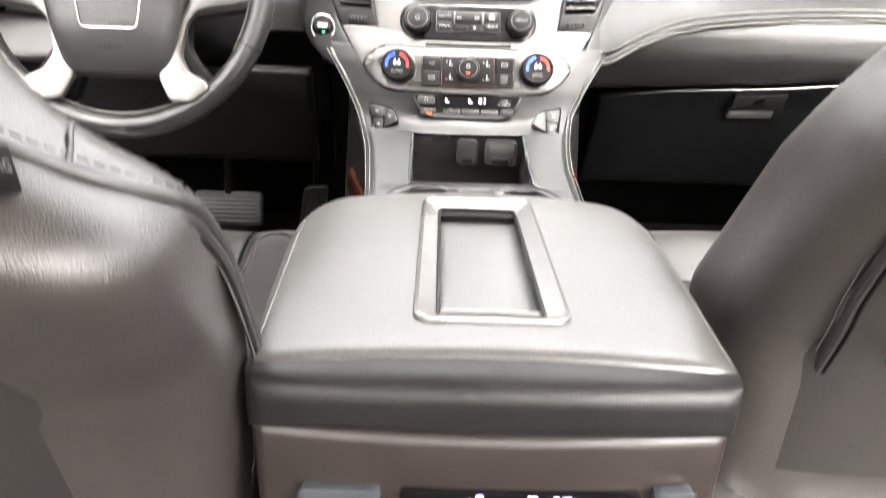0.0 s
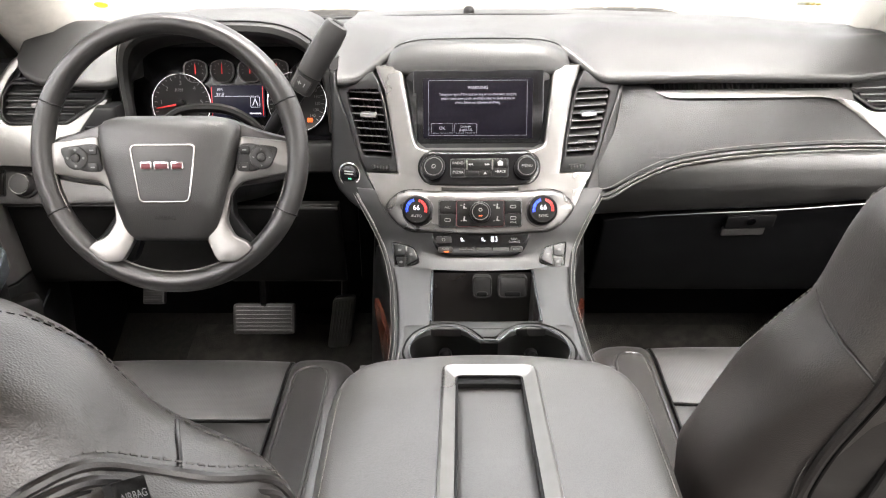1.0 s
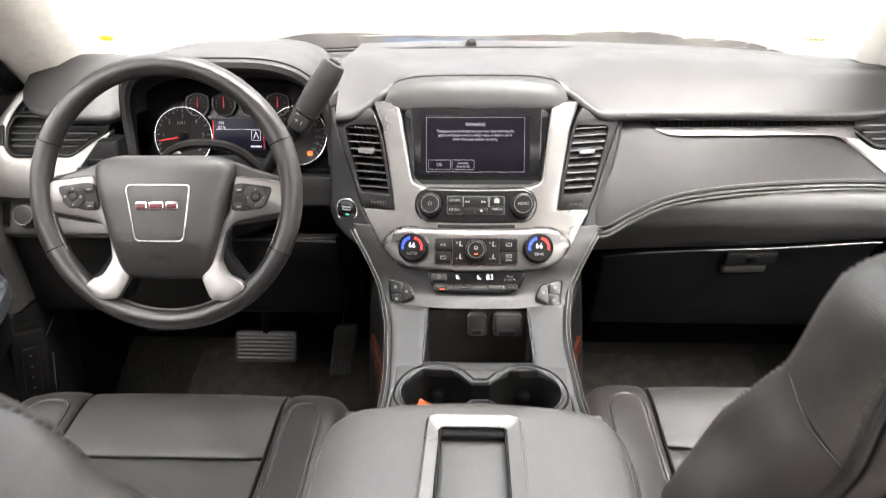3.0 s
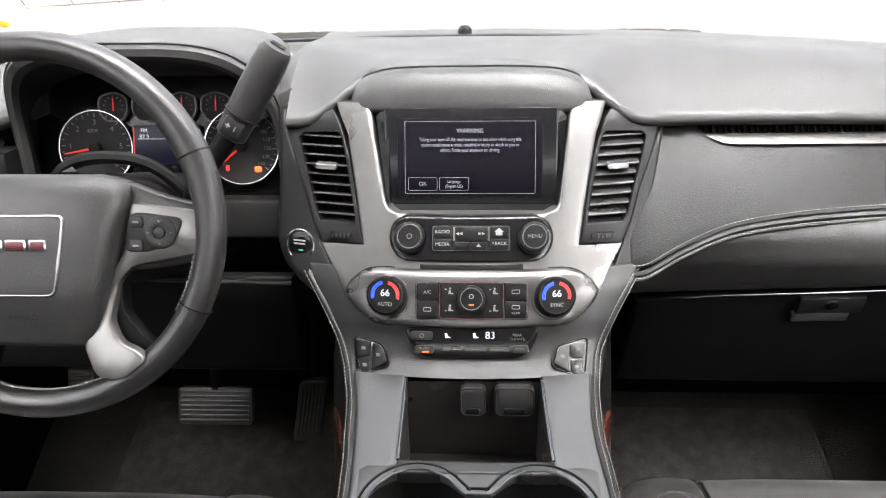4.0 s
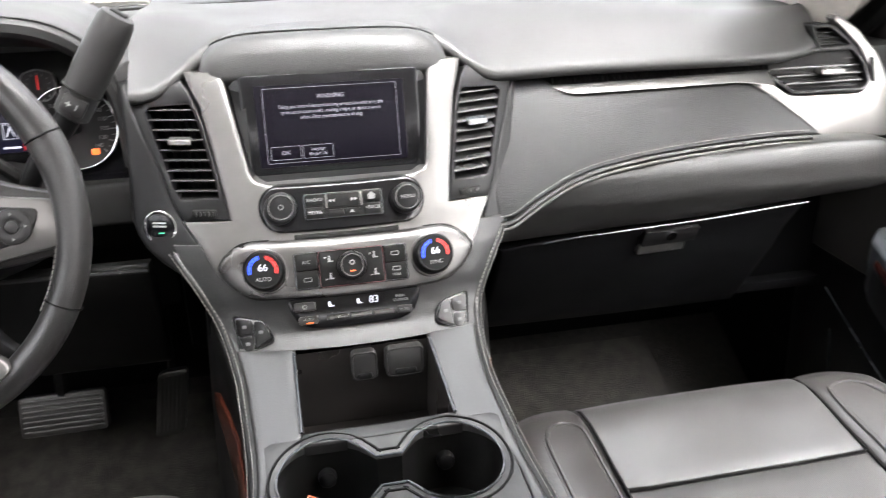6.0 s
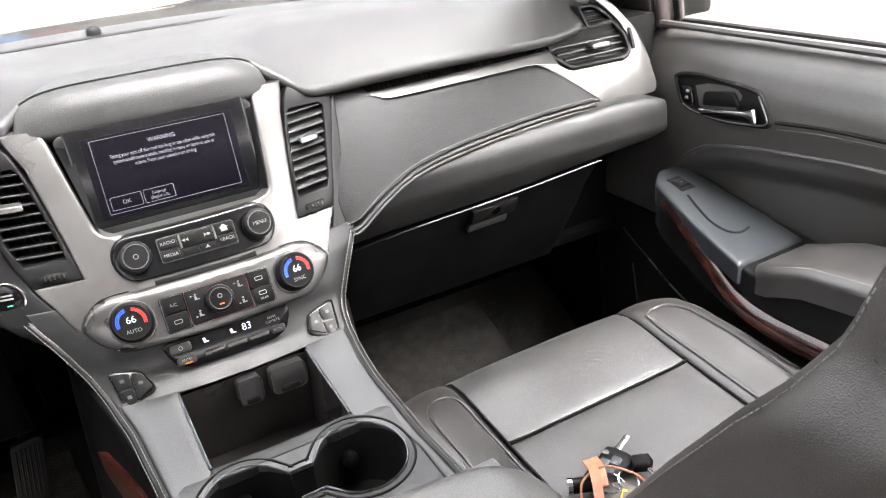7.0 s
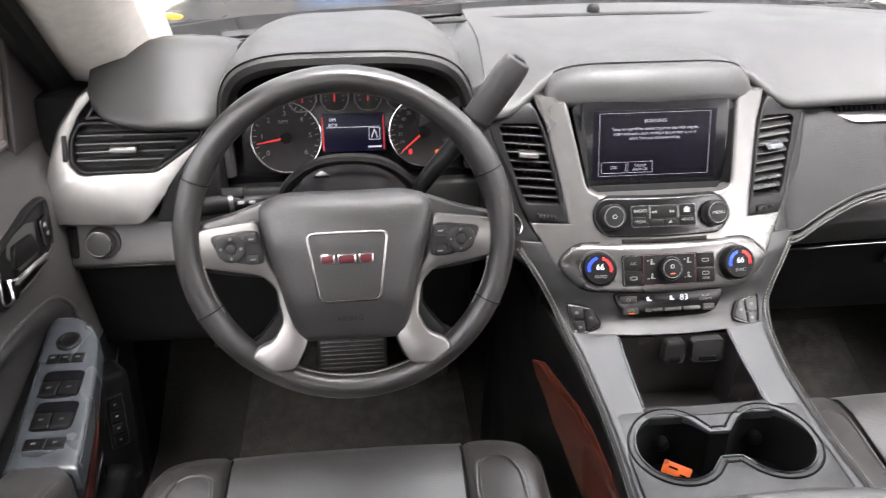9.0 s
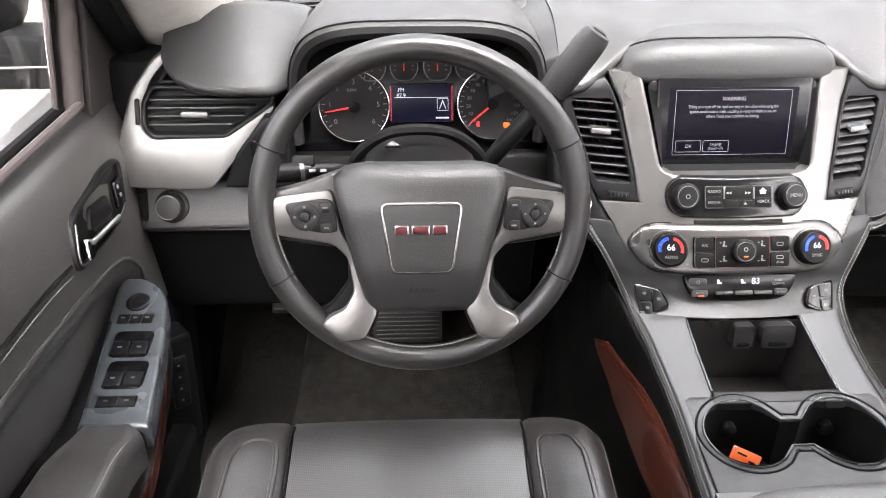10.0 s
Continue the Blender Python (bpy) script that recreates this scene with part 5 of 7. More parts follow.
part("cap", lathe([(0.0166, 0.008), (0.0166, 0.0015), (0.012, 0.0005), (0.003, 0.0003)], pl), PIANO, sb)
for v in (0.004, 0.0):
    part("word_bar", plate(rr(-0.008, 0.008, v, v + 0.0022, 0.0004, 1), shifted(pl, 0, 0, -0.0002), 0.0005, 0.0001), PRINT, sb)
part("green_lamp", plate(rr(-0.001, 0.005, -0.0075, -0.006, 0.0004, 1), shifted(pl, 0, 0, -0.0002), 0.0005, 0.0001), mat("lit_green", (0.04, 0.35, 0.17), 0.5, emit=0.12), sb)

# lower part of the stack running down to the console
part("stack_panel", slab([(0.5350, -0.142, 0.146), (0.546, -0.149, 0.150), (0.592, -0.169, 0.171), (0.625, -0.192, 0.195), (0.640, -0.199, 0.203)], lambda u, v, d: SF(u, v, d + 0.002), 0.03, 0.0012, 14, 22), STACKSKIN, stack)
for s in (-1, 1):
    pl = frame_at(SF(s * 0.1165, 0.549, -0.0045), (1, s * 0.2, 0), (0, 0.95, 1))
    q = soft_poly([(s * 0.0245, 0.0215), (s * 0.020, 0.0245), (-s * 0.0135, 0.0175), (-s * 0.0225, -0.002), (-s * 0.0205, -0.0095), (s * 0.0110, -0.0245), (s * 0.0185, -0.0195)], 0.005, 3)
    sw = part("seat_heater_switch", plate(q, pl, 0.012, 0.0018), PIANO, stack, "black seat heating switch cluster")
    part("rim", band(q, inset(q, 0.0014), shifted(pl, 0, 0, -0.0012), 0.004, 0.0006), PLASTIC, sw)
    for o in ([(s * 0.0212, 0.0195), (s * 0.001, 0.0180), (s * 0.001, 0.001), (s * 0.0178, -0.001)], [(s * 0.0170, -0.003), (s * 0.001, -0.001), (s * 0.001, -0.0175), (s * 0.0105, -0.0215)], [(-s * 0.001, 0.0172), (-s * 0.0120, 0.0152), (-s * 0.0200, -0.004), (-s * 0.001, -0.0160)]):
        # right-hand keys take a paler plastic: a reflection put into the colour
        k = part("key", plate(soft_poly(o, 0.003, 2), shifted(pl, 0, 0, -0.0018), 0.004, 0.001), PLASTIC if s < 0 else SLAT, sw)
        cx, cy = sum(p[0] for p in o) / 4, sum(p[1] for p in o) / 4
        part("mark", plate(rr(cx - 0.0025, cx + 0.0025, cy - 0.002, cy + 0.002, 0.001, 2), shifted(pl, 0, 0, -0.0021), 0.0005, 0.0001), FAINT, k)

# ---- console with cubby and cup holders ----
cons = thing("front_console", (0, 0.8, 0.0), "black console with cubby, twin cup holders and wood side trim", "console")
dz = table((0.55, 0.478), (0.60, 0.480), (0.78, 0.4945), (0.832, 0.5055), (0.895, 0.520), (0.947, 0.534), (0.961, 0.541), (0.9715, 0.549), (0.99, 0.565))
edge_l = table((0.55, -0.130), (0.70, -0.122), (0.784, -0.119), (0.817, -0.120), (0.913, -0.130), (0.955, -0.139), (0.975, -0.144), (1.0, -0.150))
edge_r = table((0.55, 0.152), (0.70, 0.146), (0.788, 0.140), (0.87, 0.135), (0.913, 0.137), (0.955, 0.142), (0.979, 0.147), (1.0, 0.152))
DK = lambda u, v, d=0.0: (u, v + 0.8 * u * u * max(0, min(1, (v - 0.80) / 0.1)), dz(v) - d)
vs = [0.56, 0.62, 0.70, 0.76, 0.80, 0.832, 0.87, 0.91, 0.94, 0.955]
part("rail", slab([(v, edge_l(v), -0.112 if v < 0.79 else (-0.112 + 0.04 * min(1, (v - 0.79) / 0.042) if v <= 0.832 else -0.0725)) for v in vs], DK, 0.03, 0.005, 6, 26), CONSOLE, cons, "soft black console rail")
part("rail", slab([(v, 0.131 if v < 0.79 else (0.131 - 0.0455 * min(1, (v - 0.79) / 0.042) if v <= 0.832 else 0.0855 - 0.004 * (v - 0.832) / 0.12), edge_r(v)) for v in vs], DK, 0.03, 0.005, 6, 26), CONSOLE, cons, "soft black console rail")
for e, off in ((edge_l, -1), (edge_r, 1)):
    line = [Vector(DK(e(v), v, 0.004)) for v in (0.60, 0.66, 0.72, 0.78, 0.83, 0.87, 0.91, 0.94, 0.96)]
    lower = [Vector(SF(off * w, z, 0.006)) for z, w in ((0.548, 0.1465), (0.560, 0.1525), (0.575, 0.1605), (0.592, 0.170), (0.612, 0.183), (0.630, 0.196))]
    line = curve(line + lower, 5)
    part("edge_piping", tube([q + Vector((off * 0.003, 0, -0.001)) for q in line], 0.005, n=8), SOFT, cons)
    part("stitching", stitches([q + Vector((off * 0.003, -0.003, 0.0052)) for q in line], 0.0055, 0.0038, 0.0005), THREAD, cons)
    part("stitching", stitches([q + Vector((off * 0.0085, -0.003, 0.003)) for q in line], 0.0055, 0.0038, 0.0005), THREAD, cons)

# cubby
cub = bmesh.new()
rim_c = [(-0.0725, 0.835), (0.0855, 0.835), (0.0815, 0.949), (-0.0745, 0.949)]
rings = [[cub.verts.new(DK(u, v, 0.004)) for u, v in rim_c], [cub.verts.new((u * 0.97, 0.845 + (v - 0.835) * 1.0, 0.428)) for u, v in rim_c]]
grid_faces(cub, rings, loop=True)
cub.faces.new(rings[1])
part("cubby", cub, mat("cubby_lining", (0.0135, 0.0120, 0.0114), 0.32, scale=20, spec=0.5), cons, smooth=False)
for q in (((-0.0735, 0.836), (-0.0745, 0.947)), ((0.0865, 0.836), (0.0825, 0.947))):
    part("cubby_rim", tube([Vector(DK(q[0][0] + (q[1][0] - q[0][0]) * k / 8, q[0][1] + (q[1][1] - q[0][1]) * k / 8, 0.0006)) for k in range(9)], 0.0019, n=8), STEELY, cons, "bright rolled edge of the cubby")
part("cubby_lip", slab([(0.818, -0.078, 0.092), (0.836, -0.073, 0.086)], lambda u, v, d: DK(u, v, d - 0.001), 0.012, 0.003, 8, 3), SLAT, cons)
for x0, x1 in ((-0.011, 0.0185), (0.0285, 0.074)):
    pl = frame_at(((x0 + x1) / 2, 0.938, 0.512), (1, 0, 0), (0, 0.12, 1))
    w = (x1 - x0) / 2
    so = part("socket_cover", plate(rr(-w, w, -0.0165, 0.0185, 0.007), pl, 0.022, 0.003), KEYGREY, cons, "black rubber socket cover")
    part("rim", band(rr(-w, w, -0.0165, 0.0185, 0.007), rr(-w + 0.002, w - 0.002, -0.0145, 0.0165, 0.006), shifted(pl, 0, 0, -0.0006), 0.003, 0.0006), SOFT, so)
    part("grip", plate(rr(-w * 0.55, w * 0.55, -0.014, -0.006, 0.003), shifted(pl, 0, 0, -0.002), 0.004, 0.0015), PLASTIC, so)

# cup plate with a figure-of-eight opening
CX, CY, CR, CD, NECK = 0.0095, 0.774, 0.0495, 0.061, 0.019
hole, outer = [], []
for i in range(96):
    a = 2 * math.pi * i / 96
    c, s = math.cos(a), math.sin(a)
    q = CR * CR - (CD * s) ** 2
    far = CD * abs(c) + math.sqrt(q) if q > 0 else 0.0
    neck = NECK / abs(s) if abs(s) > 0.05 else 0.0
    rad = max(far, min(neck, 0.036))
    hole.append((CX + rad * c, CY + rad * s))
    k = min(0.1215 / max(abs(c), 1e-6), (0.056 if s > 0 else 0.085) / max(abs(s), 1e-6))
    outer.append((CX + k * c, CY + k * s))
CPL = lambda u, v, d=0.0: (u, v, dz(v) - d)
part("cup_plate", band(outer, hole, CPL, 0.012, 0.002), mat("grey_satin_plastic", (0.046, 0.046, 0.046), 0.36, metal=0.2, spec=0.4), cons, "satin grey cup holder plate")
part("cup_ring", tube([Vector(CPL(u, v, -0.001)) for u, v in hole], 0.0013, closed=True, n=6), STEELY, cons, "bright cup holder rim")
part("cup_ring", tube([Vector(CPL(u, v, 0.0)) for u, v in inset(hole, -0.008)], 0.0016, closed=True, n=6), DARK, cons)
bm = bmesh.new()
rings = [[bm.verts.new((CX + (u - CX) * k, CY + (v - CY) * k, z)) for u, v in hole] for k, z in ((1.0, 0.494), (0.97, 0.485), (0.95, 0.43), (0.92, 0.425))]
grid_faces(bm, rings, loop=True)
f = bm.faces.new(rings[-1])
bm.normal_update()
bmesh.ops.triangulate(bm, faces=[f])
part("cup_well", bm, DARK, cons)
for x in (-0.052, 0.071):
    part("cup_grip", lathe([(0.010, 0.01), (0.009, -0.006), (0.005, -0.009)], frame_at((x, 0.818, 0.462), (1, 0, 0), (0, 0, 1)), 16), PLASTIC, cons, "rubber cup grip")

tag = thing("orange_tag", (-0.062, 0.75, 0.44), "small orange cardboard tag wedged inside a cup holder", "tag")
TG = frame_at((-0.0585, 0.7480, 0.4812), (0.905, -0.21, -0.36), (0.40, 0.44, 0.80))
part("card", plate(rr(-0.0190, 0.0170, -0.0100, 0.0085, 0.0015, 2), TG, 0.0012, 0.0003), ORANGE, tag)
for u0, u1, v0, v1, m in ((-0.012, 0.000, 0.001, 0.0035, DARK), (0.004, 0.012, -0.004, -0.0015, DARK), (-0.010, 0.010, -0.0075, -0.0062, PRINT)):
    part("word_bar", plate(rr(u0, u1, v0, v1, 0.0004, 1), shifted(TG, 0, 0, -0.0004), 0.0006, 0.0001), m, tag)
part("eyelet", band(disc(-0.0165, 0.006, 0.0022, 12), disc(-0.0165, 0.006, 0.0012, 12), shifted(TG, 0, 0, -0.0004), 0.001, 0.0002), CHROME, tag)

# sides, with the wood trim
for s, e in ((-1, edge_l), (1, edge_r)):
    ez = table((0.0, 0.185), (0.30, 0.175), (0.42, 0.162), (0.48, 0.150), (0.50, 0.140))
    def side(u, v, d=0.0, s=s, e=e):
        top = abs(e(min(v, 1.0))) + 0.02 * max(0.0, min(1.0, (v - 0.98) / 0.1)) + 0.006
        k = max(0.0, min(1.0, (0.50 - u) / 0.5))
        return (s * (top + 0.03 * k ** 0.7 - d), v, u + (dz(min(v, 0.99)) - 0.5) * (1 - k))
    part("side_panel", slab([(0.56, 0.0, 0.488), (1.0, 0.0, 0.488), (1.35, 0.0, 0.46)], side, 0.02, 0.004, 12, 14), DARK, cons)
    part("stack_cheek", box(min(s * 0.150, s * 0.172), max(s * 0.150, s * 0.172), 1.03, 1.30, 0.44, 0.60, 0.004), DARK, cons)
    wo = ((0.60, 0.405, 0.474), (0.64, 0.392, 0.477), (0.70, 0.375, 0.477), (0.78, 0.358, 0.470), (0.84, 0.351, 0.462), (0.90, 0.351, 0.449), (0.95, 0.359, 0.434), (0.985, 0.370, 0.419), (1.01, 0.382, 0.408), (1.03, 0.394, 0.399))
    part("wood_trim", slab(wo, lambda u, v, d, side=side: side(u, v, d - 0.001), 0.012, 0.004, 10, 26, puff=0.005), WOOD, cons, "glossy dark red-brown wood trim")

# ---- armrest ----
arm = thing("armrest_box", (0, 0.45, 0.0), "wide black leather armrest box with a chrome-edged tray", "armrest")
lidz = lambda v: 0.606 - 0.085 * (v - 0.30) - 0.9 * max(0, v - 0.60) ** 1.5
ARM = lambda u, v, d=0.0: (u, v - 0.5 * u * u * max(0, (v - 0.45) / 0.19), lidz(v) - 0.35 * u * u - 4.0 * max(0, abs(u) - 0.12) ** 2 - d)
LID = lambda u, v, d=0.0: ARM(u, v, d + (0.0135 if d < 0.02 and abs(u - 0.001) < 0.044 and 0.322 < v < 0.578 else 0.0))
bm = slab([(0.277, -0.148, 0.150), (0.40, -0.160, 0.160), (0.52, -0.169, 0.167), (0.57, -0.168, 0.166), (0.595, -0.161, 0.159), (0.612, -0.144, 0.142), (0.622, -0.11, 0.11), (0.625, -0.09, 0.09)], LID, 0.034, 0.010, 44, 60)
lid = part("lid", bm, LITLID, arm, "padded black leather armrest lid")
for s in (-1, 1):
    part("stitching", stitches([Vector(ARM(s * (0.1445 + 0.014 * (v - 0.28) / 0.24 if v < 0.52 else 0.1585), v, -0.0004)) for v in [0.285 + 0.0148 * i for i in range(20)]], 0.0055, 0.004), THREAD, lid)
tray_o = [(u, v) for u, v in soft_poly([(-0.051, 0.318), (0.053, 0.318), (0.053, 0.585), (-0.051, 0.585)], 0.014, 5)]
tray_i = [(u, v) for u, v in soft_poly([(-0.0345, 0.327), (0.0365, 0.327), (0.0355, 0.564), (-0.0345, 0.564)], 0.006, 5)]
part("tray_frame", band(tray_o, tray_i, lambda u, v, d: ARM(u, v, d - 0.004), 0.0175, 0.0035, drop=0.0055), TRAYSILVER, lid, "satin silver tray surround")
part("tray_lip", band(inset(tray_i, -0.0012), inset(tray_i, 0.0014), lambda u, v, d: ARM(u, v, d + 0.0012), 0.010, 0.0006), PLASTIC, lid, "thin black inner lip")
part("tray_floor", plate(tray_i, lambda u, v, d: ARM(u, v, d + 0.0105), 0.0025, 0.0005), LITLID, lid)
part("tray_stop", slab([(0.549, -0.033, 0.034), (0.563, -0.033, 0.034)], lambda u, v, d: ARM(u, v, d + 0.004), 0.006, 0.001, 6, 2), DARK, lid)
part("tray_bar", slab([(0.3385, -0.034, 0.036), (0.3445, -0.034, 0.036)], lambda u, v, d: ARM(u, v, d + 0.003), 0.008, 0.0015, 6, 2), TRAYSILVER, lid, "slim silver bar")
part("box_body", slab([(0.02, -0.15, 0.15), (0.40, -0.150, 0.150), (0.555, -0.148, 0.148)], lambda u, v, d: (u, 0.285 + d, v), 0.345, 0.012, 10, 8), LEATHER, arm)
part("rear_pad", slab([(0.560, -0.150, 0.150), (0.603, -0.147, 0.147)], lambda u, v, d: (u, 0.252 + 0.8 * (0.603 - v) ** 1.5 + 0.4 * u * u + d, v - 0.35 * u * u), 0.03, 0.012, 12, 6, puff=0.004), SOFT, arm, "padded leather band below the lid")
rear = part("rear_panel", slab([(0.30, -0.145, 0.145), (0.558, -0.148, 0.148)], lambda u, v, d: (u, 0.262 + 0.4 * u * u + d, v), 0.02, 0.010, 10, 8), REARPANEL, arm, "brown-black plastic rear panel")
RPN = frame_at((0, 0.260, 0.512), (1, 0, 0), (0, 0, 1))
disp = part("rear_display", plate(rr(-0.055, 0.095, -0.034, 0.006, 0.004), RPN, 0.006, 0.001), PIANO, rear, "gloss black rear climate display")
LILAC = mat("lit_lilac", (0.45, 0.42, 1.0), 0.5, emit=0.12)
for u0, u1, v1 in ((-0.013, -0.010, 0.0), (-0.008, -0.003, 0.003), (0.024, 0.031, 0.003), (0.040, 0.044, 0.003), (0.0455, 0.052, 0.003)):
    part("lit_bar", plate(rr(u0, u1, -0.022, v1, 0.001, 1), shifted(RPN, 0, 0, -0.0006), 0.001, 0.0002), LILAC, disp)
for u0, u1 in ((-0.118, -0.066), (0.102, 0.129)):
    part("rear_button", plate(rr(u0, u1, -0.03, 0.006, 0.005), shifted(RPN, 0, 0.004 if u0 > 0 else 0, -0.002), 0.008, 0.002), STEELY, rear)

# ---- steering wheel and column ----
tilt = radians(15)
WC = Vector((-0.434, 0.883, 0.742))
WH = frame_at(WC, (1, 0, 0), (0, math.sin(tilt), math.cos(tilt)))
wheel = thing("steering_wheel", WC, "black leather steering wheel with satin silver spokes", "steering wheel")
ring = []
for i in range(72):
    a = 2 * math.pi * i / 72
    ring.append(WH(0.1795 * math.cos(a), 0.1795 * math.sin(a), 0.0))
bm = bmesh.new()
g = []
for i in range(96):
    a = 2 * math.pi * i / 96
    c, s = math.cos(a), math.sin(a)
    fat = 0.0150 + 0.0016 * max(0, math.cos(2 * (a - radians(25)))) ** 6 * (1 if c > 0 else 0.6)
    line = []
    for j in range(14):
        b = 2 * math.pi * j / 14
        r = 0.1790 + fat * math.cos(b)
        line.append(bm.verts.new(WH(r * c, r * s, 0.0165 * math.sin(b))))
    g.append(line)
g.append(g[0])
grid_faces(bm, g, loop=True)
part("rim", bm, RIMLEATHER, wheel, "black leather-wrapped rim")
for a in (24, 156, -26, 206):
    a = radians(a)
    part("rim_seam", tube([WH((0.179 + 0.0163 * math.cos(b)) * math.cos(a), (0.179 + 0.0163 * math.cos(b)) * math.sin(a), 0.0170 * math.sin(b)) for b in [2 * math.pi * k / 16 for k in range(16)]], 0.0010, closed=True, n=4), DARK, wheel)
for a0, a1 in ((-60, -120), (-30, -8), (-172, -150)):
    pts = [WH((0.179 - 0.0152) * math.cos(radians(a0 + (a1 - a0) * k / 30)), (0.179 - 0.0152) * math.sin(radians(a0 + (a1 - a0) * k / 30)), -0.004) for k in range(31)]
    part("stitching", stitches(pts, 0.005, 0.0038, 0.0011), THREAD, wheel)


def wp(x, y):
    return ((x - 742) * 0.000645, (366 - y) * 0.000650)


# leather arms behind the spokes
for s in (-1, 1):
    o = [(0.172, 0.022), (0.130, 0.032), (0.085, 0.048), (0.05, 0.02), (0.05, -0.06), (0.088, -0.045), (0.13, -0.04), (0.172, -0.032)]
    part("arm", plate(soft_poly([(s * u, v) for u, v in o], 0.012, 3), lambda u, v, d: WH(u, v, d + 0.004 + 0.2 * max(0, 0.16 - abs(u)) * 0.15), 0.02, 0.006), RIMLEATHER, wheel)
    lo = [(0.060, -0.05), (0.085, -0.045), (0.085, -0.085), (0.108, -0.115), (0.122, -0.122), (0.108, -0.145), (0.085, -0.162), (0.06, -0.150), (0.045, -0.11)]
    part("lower_arm", plate(soft_poly([(s * u, v) for u, v in lo], 0.008, 3), lambda u, v, d: WH(u, v, d + 0.005), 0.018, 0.005), PLASTIC, wheel)
    tr = [(470, 352), (490, 338), (588, 326), (602, 404), (626, 440), (642, 500), (664, 545), (640, 592), (598, 595), (562, 566), (576, 550), (604, 540), (622, 508), (612, 450), (588, 424), (488, 406), (470, 385)]
    o = [wp(*q) for q in tr]
    if s > 0:
        o = [(-u, v) for u, v in o]
    tri = part("spoke_trim", plate(soft_poly(o, 0.007, 3), lambda u, v, d: WH(u, v, d - 0.004 + 0.06 * max(0, 0.10 - abs(u)) - 0.22 * max(0.0, -v - 0.06)), 0.012, 0.003), SPOKESILVER, wheel, "satin silver spoke trim")
    bp = [wp(*q) for q in ((504, 350), (575, 341), (590, 345), (598, 402), (560, 402), (520, 388))]
    if s > 0:
        bp = [(-u, v) for u, v in bp]
    pad = part("button_pad", plate(soft_poly(bp, 0.008, 3), lambda u, v, d: WH(u, v, d - 0.007 + 0.06 * max(0, 0.10 - abs(u))), 0.006, 0.002), KEYGREY, wheel, "dark grey button pad")
    cu, cv = wp(541, 372)
    cu = cu if s < 0 else -cu
    PD = lambda u, v, d=0.0: WH(u, v, d - 0.0085)
    part("rosette", band(disc(cu, cv, 0.0165, 28), disc(cu, cv, 0.0060, 28), PD, 0.004, 0.0015), KEYGREY, pad)
    part("centre_key", lathe([(0.0055, 0.003), (0.0055, -0.001), (0.003, -0.0015)], shifted(PD, cu, cv), 20), KEYGREY, pad)
    for k in range(4):
        a = radians(90 * k)
        mu, mv = cu + 0.0112 * math.cos(a), cv + 0.0112 * math.sin(a)
        part("mark", plate(disc(mu, mv, 0.0018, 3 if s > 0 else 8), shifted(PD, 0, 0, -0.0004), 0.0006, 0.0001), PRINT, pad, smooth=False)
    for q in ((577, 356), (578, 392)):
        u, v = wp(*q)
        u = u if s < 0 else -u
        part("side_key", plate(rr(u - 0.007, u + 0.007, v - 0.006, v + 0.006, 0.003), shifted(PD, 0, 0, -0.0005), 0.003, 0.001), KEYGREY, pad)
        part("mark", plate(rr(u - 0.003, u + 0.003, v - 0.001, v + 0.001, 0.0005, 2), shifted(PD, 0, 0, -0.0009), 0.0006, 0.0001), PRINT, pad)
# hub
hub_rows = [(-0.120, -0.055, 0.055), (-0.105, -0.066, 0.066), (-0.05, -0.079, 0.079), (0.0, -0.091, 0.091), (0.03, -0.098, 0.098), (0.042, -0.097, 0.097), (0.050, -0.085, 0.085), (0.0535, -0.06, 0.06)]
HUB = lambda u, v, d=0.0: WH(u, v, d - 0.030 + 0.9 * u * u + 0.6 * max(0, v + 0.0) ** 1.3 + 0.8 * max(0, -v - 0.06) ** 1.4)
hub = part("airbag_cover", slab(hub_rows, HUB, 0.035, 0.014, 16, 16, puff=0.003), HUBVINYL, wheel, "black padded airbag cover")
EO = soft_poly([(u, v + 0.010) for u, v in (wp(672, 358), wp(816, 358), wp(798, 482), wp(690, 482))], 0.010, 4)
HB = lambda u, v, d=0.0: HUB(u, v, d - 0.0045)
part("emblem_frame", band(EO, inset(EO, 0.0030), HB, 0.006, 0.001), BADGE, wheel, "satin chrome emblem frame")
part("emblem_field", plate(inset(EO, 0.0024), lambda u, v, d: HB(u, v, d + 0.0018), 0.004, 0.0002), HUBVINYL, wheel)
# the maker's badge as plain bars
for x0, x1 in ((697, 722), (726, 758), (762, 788)):
    u0, v0 = wp(x0, 397)
    u1, v1 = wp(x1, 380)
    b = part("badge_bar", plate(rr(u0, u1, v0, v1, 0.002, 2), lambda u, v, d: HB(u, v, d - 0.0012), 0.003, 0.0008), CHROME, wheel, "chrome-edged red badge bar")
    part("badge_fill", plate(rr(u0 + 0.0016, u1 - 0.0016, v0 + 0.0016, v1 - 0.0016, 0.0012, 2), lambda u, v, d: HB(u, v, d - 0.0018), 0.002, 0.0004), REDPAINT, b)
text("AIRBAG", 0.0085, lambda u, v, d: HUB(u + wp(742, 498)[0], v + wp(742, 498)[1], d - 0.0032), SOFT, wheel, lift=0.001)

column = thing("steering_column", (-0.434, 1.05, 0.70), "black steering column shroud behind the wheel", "steering column")
rings = []
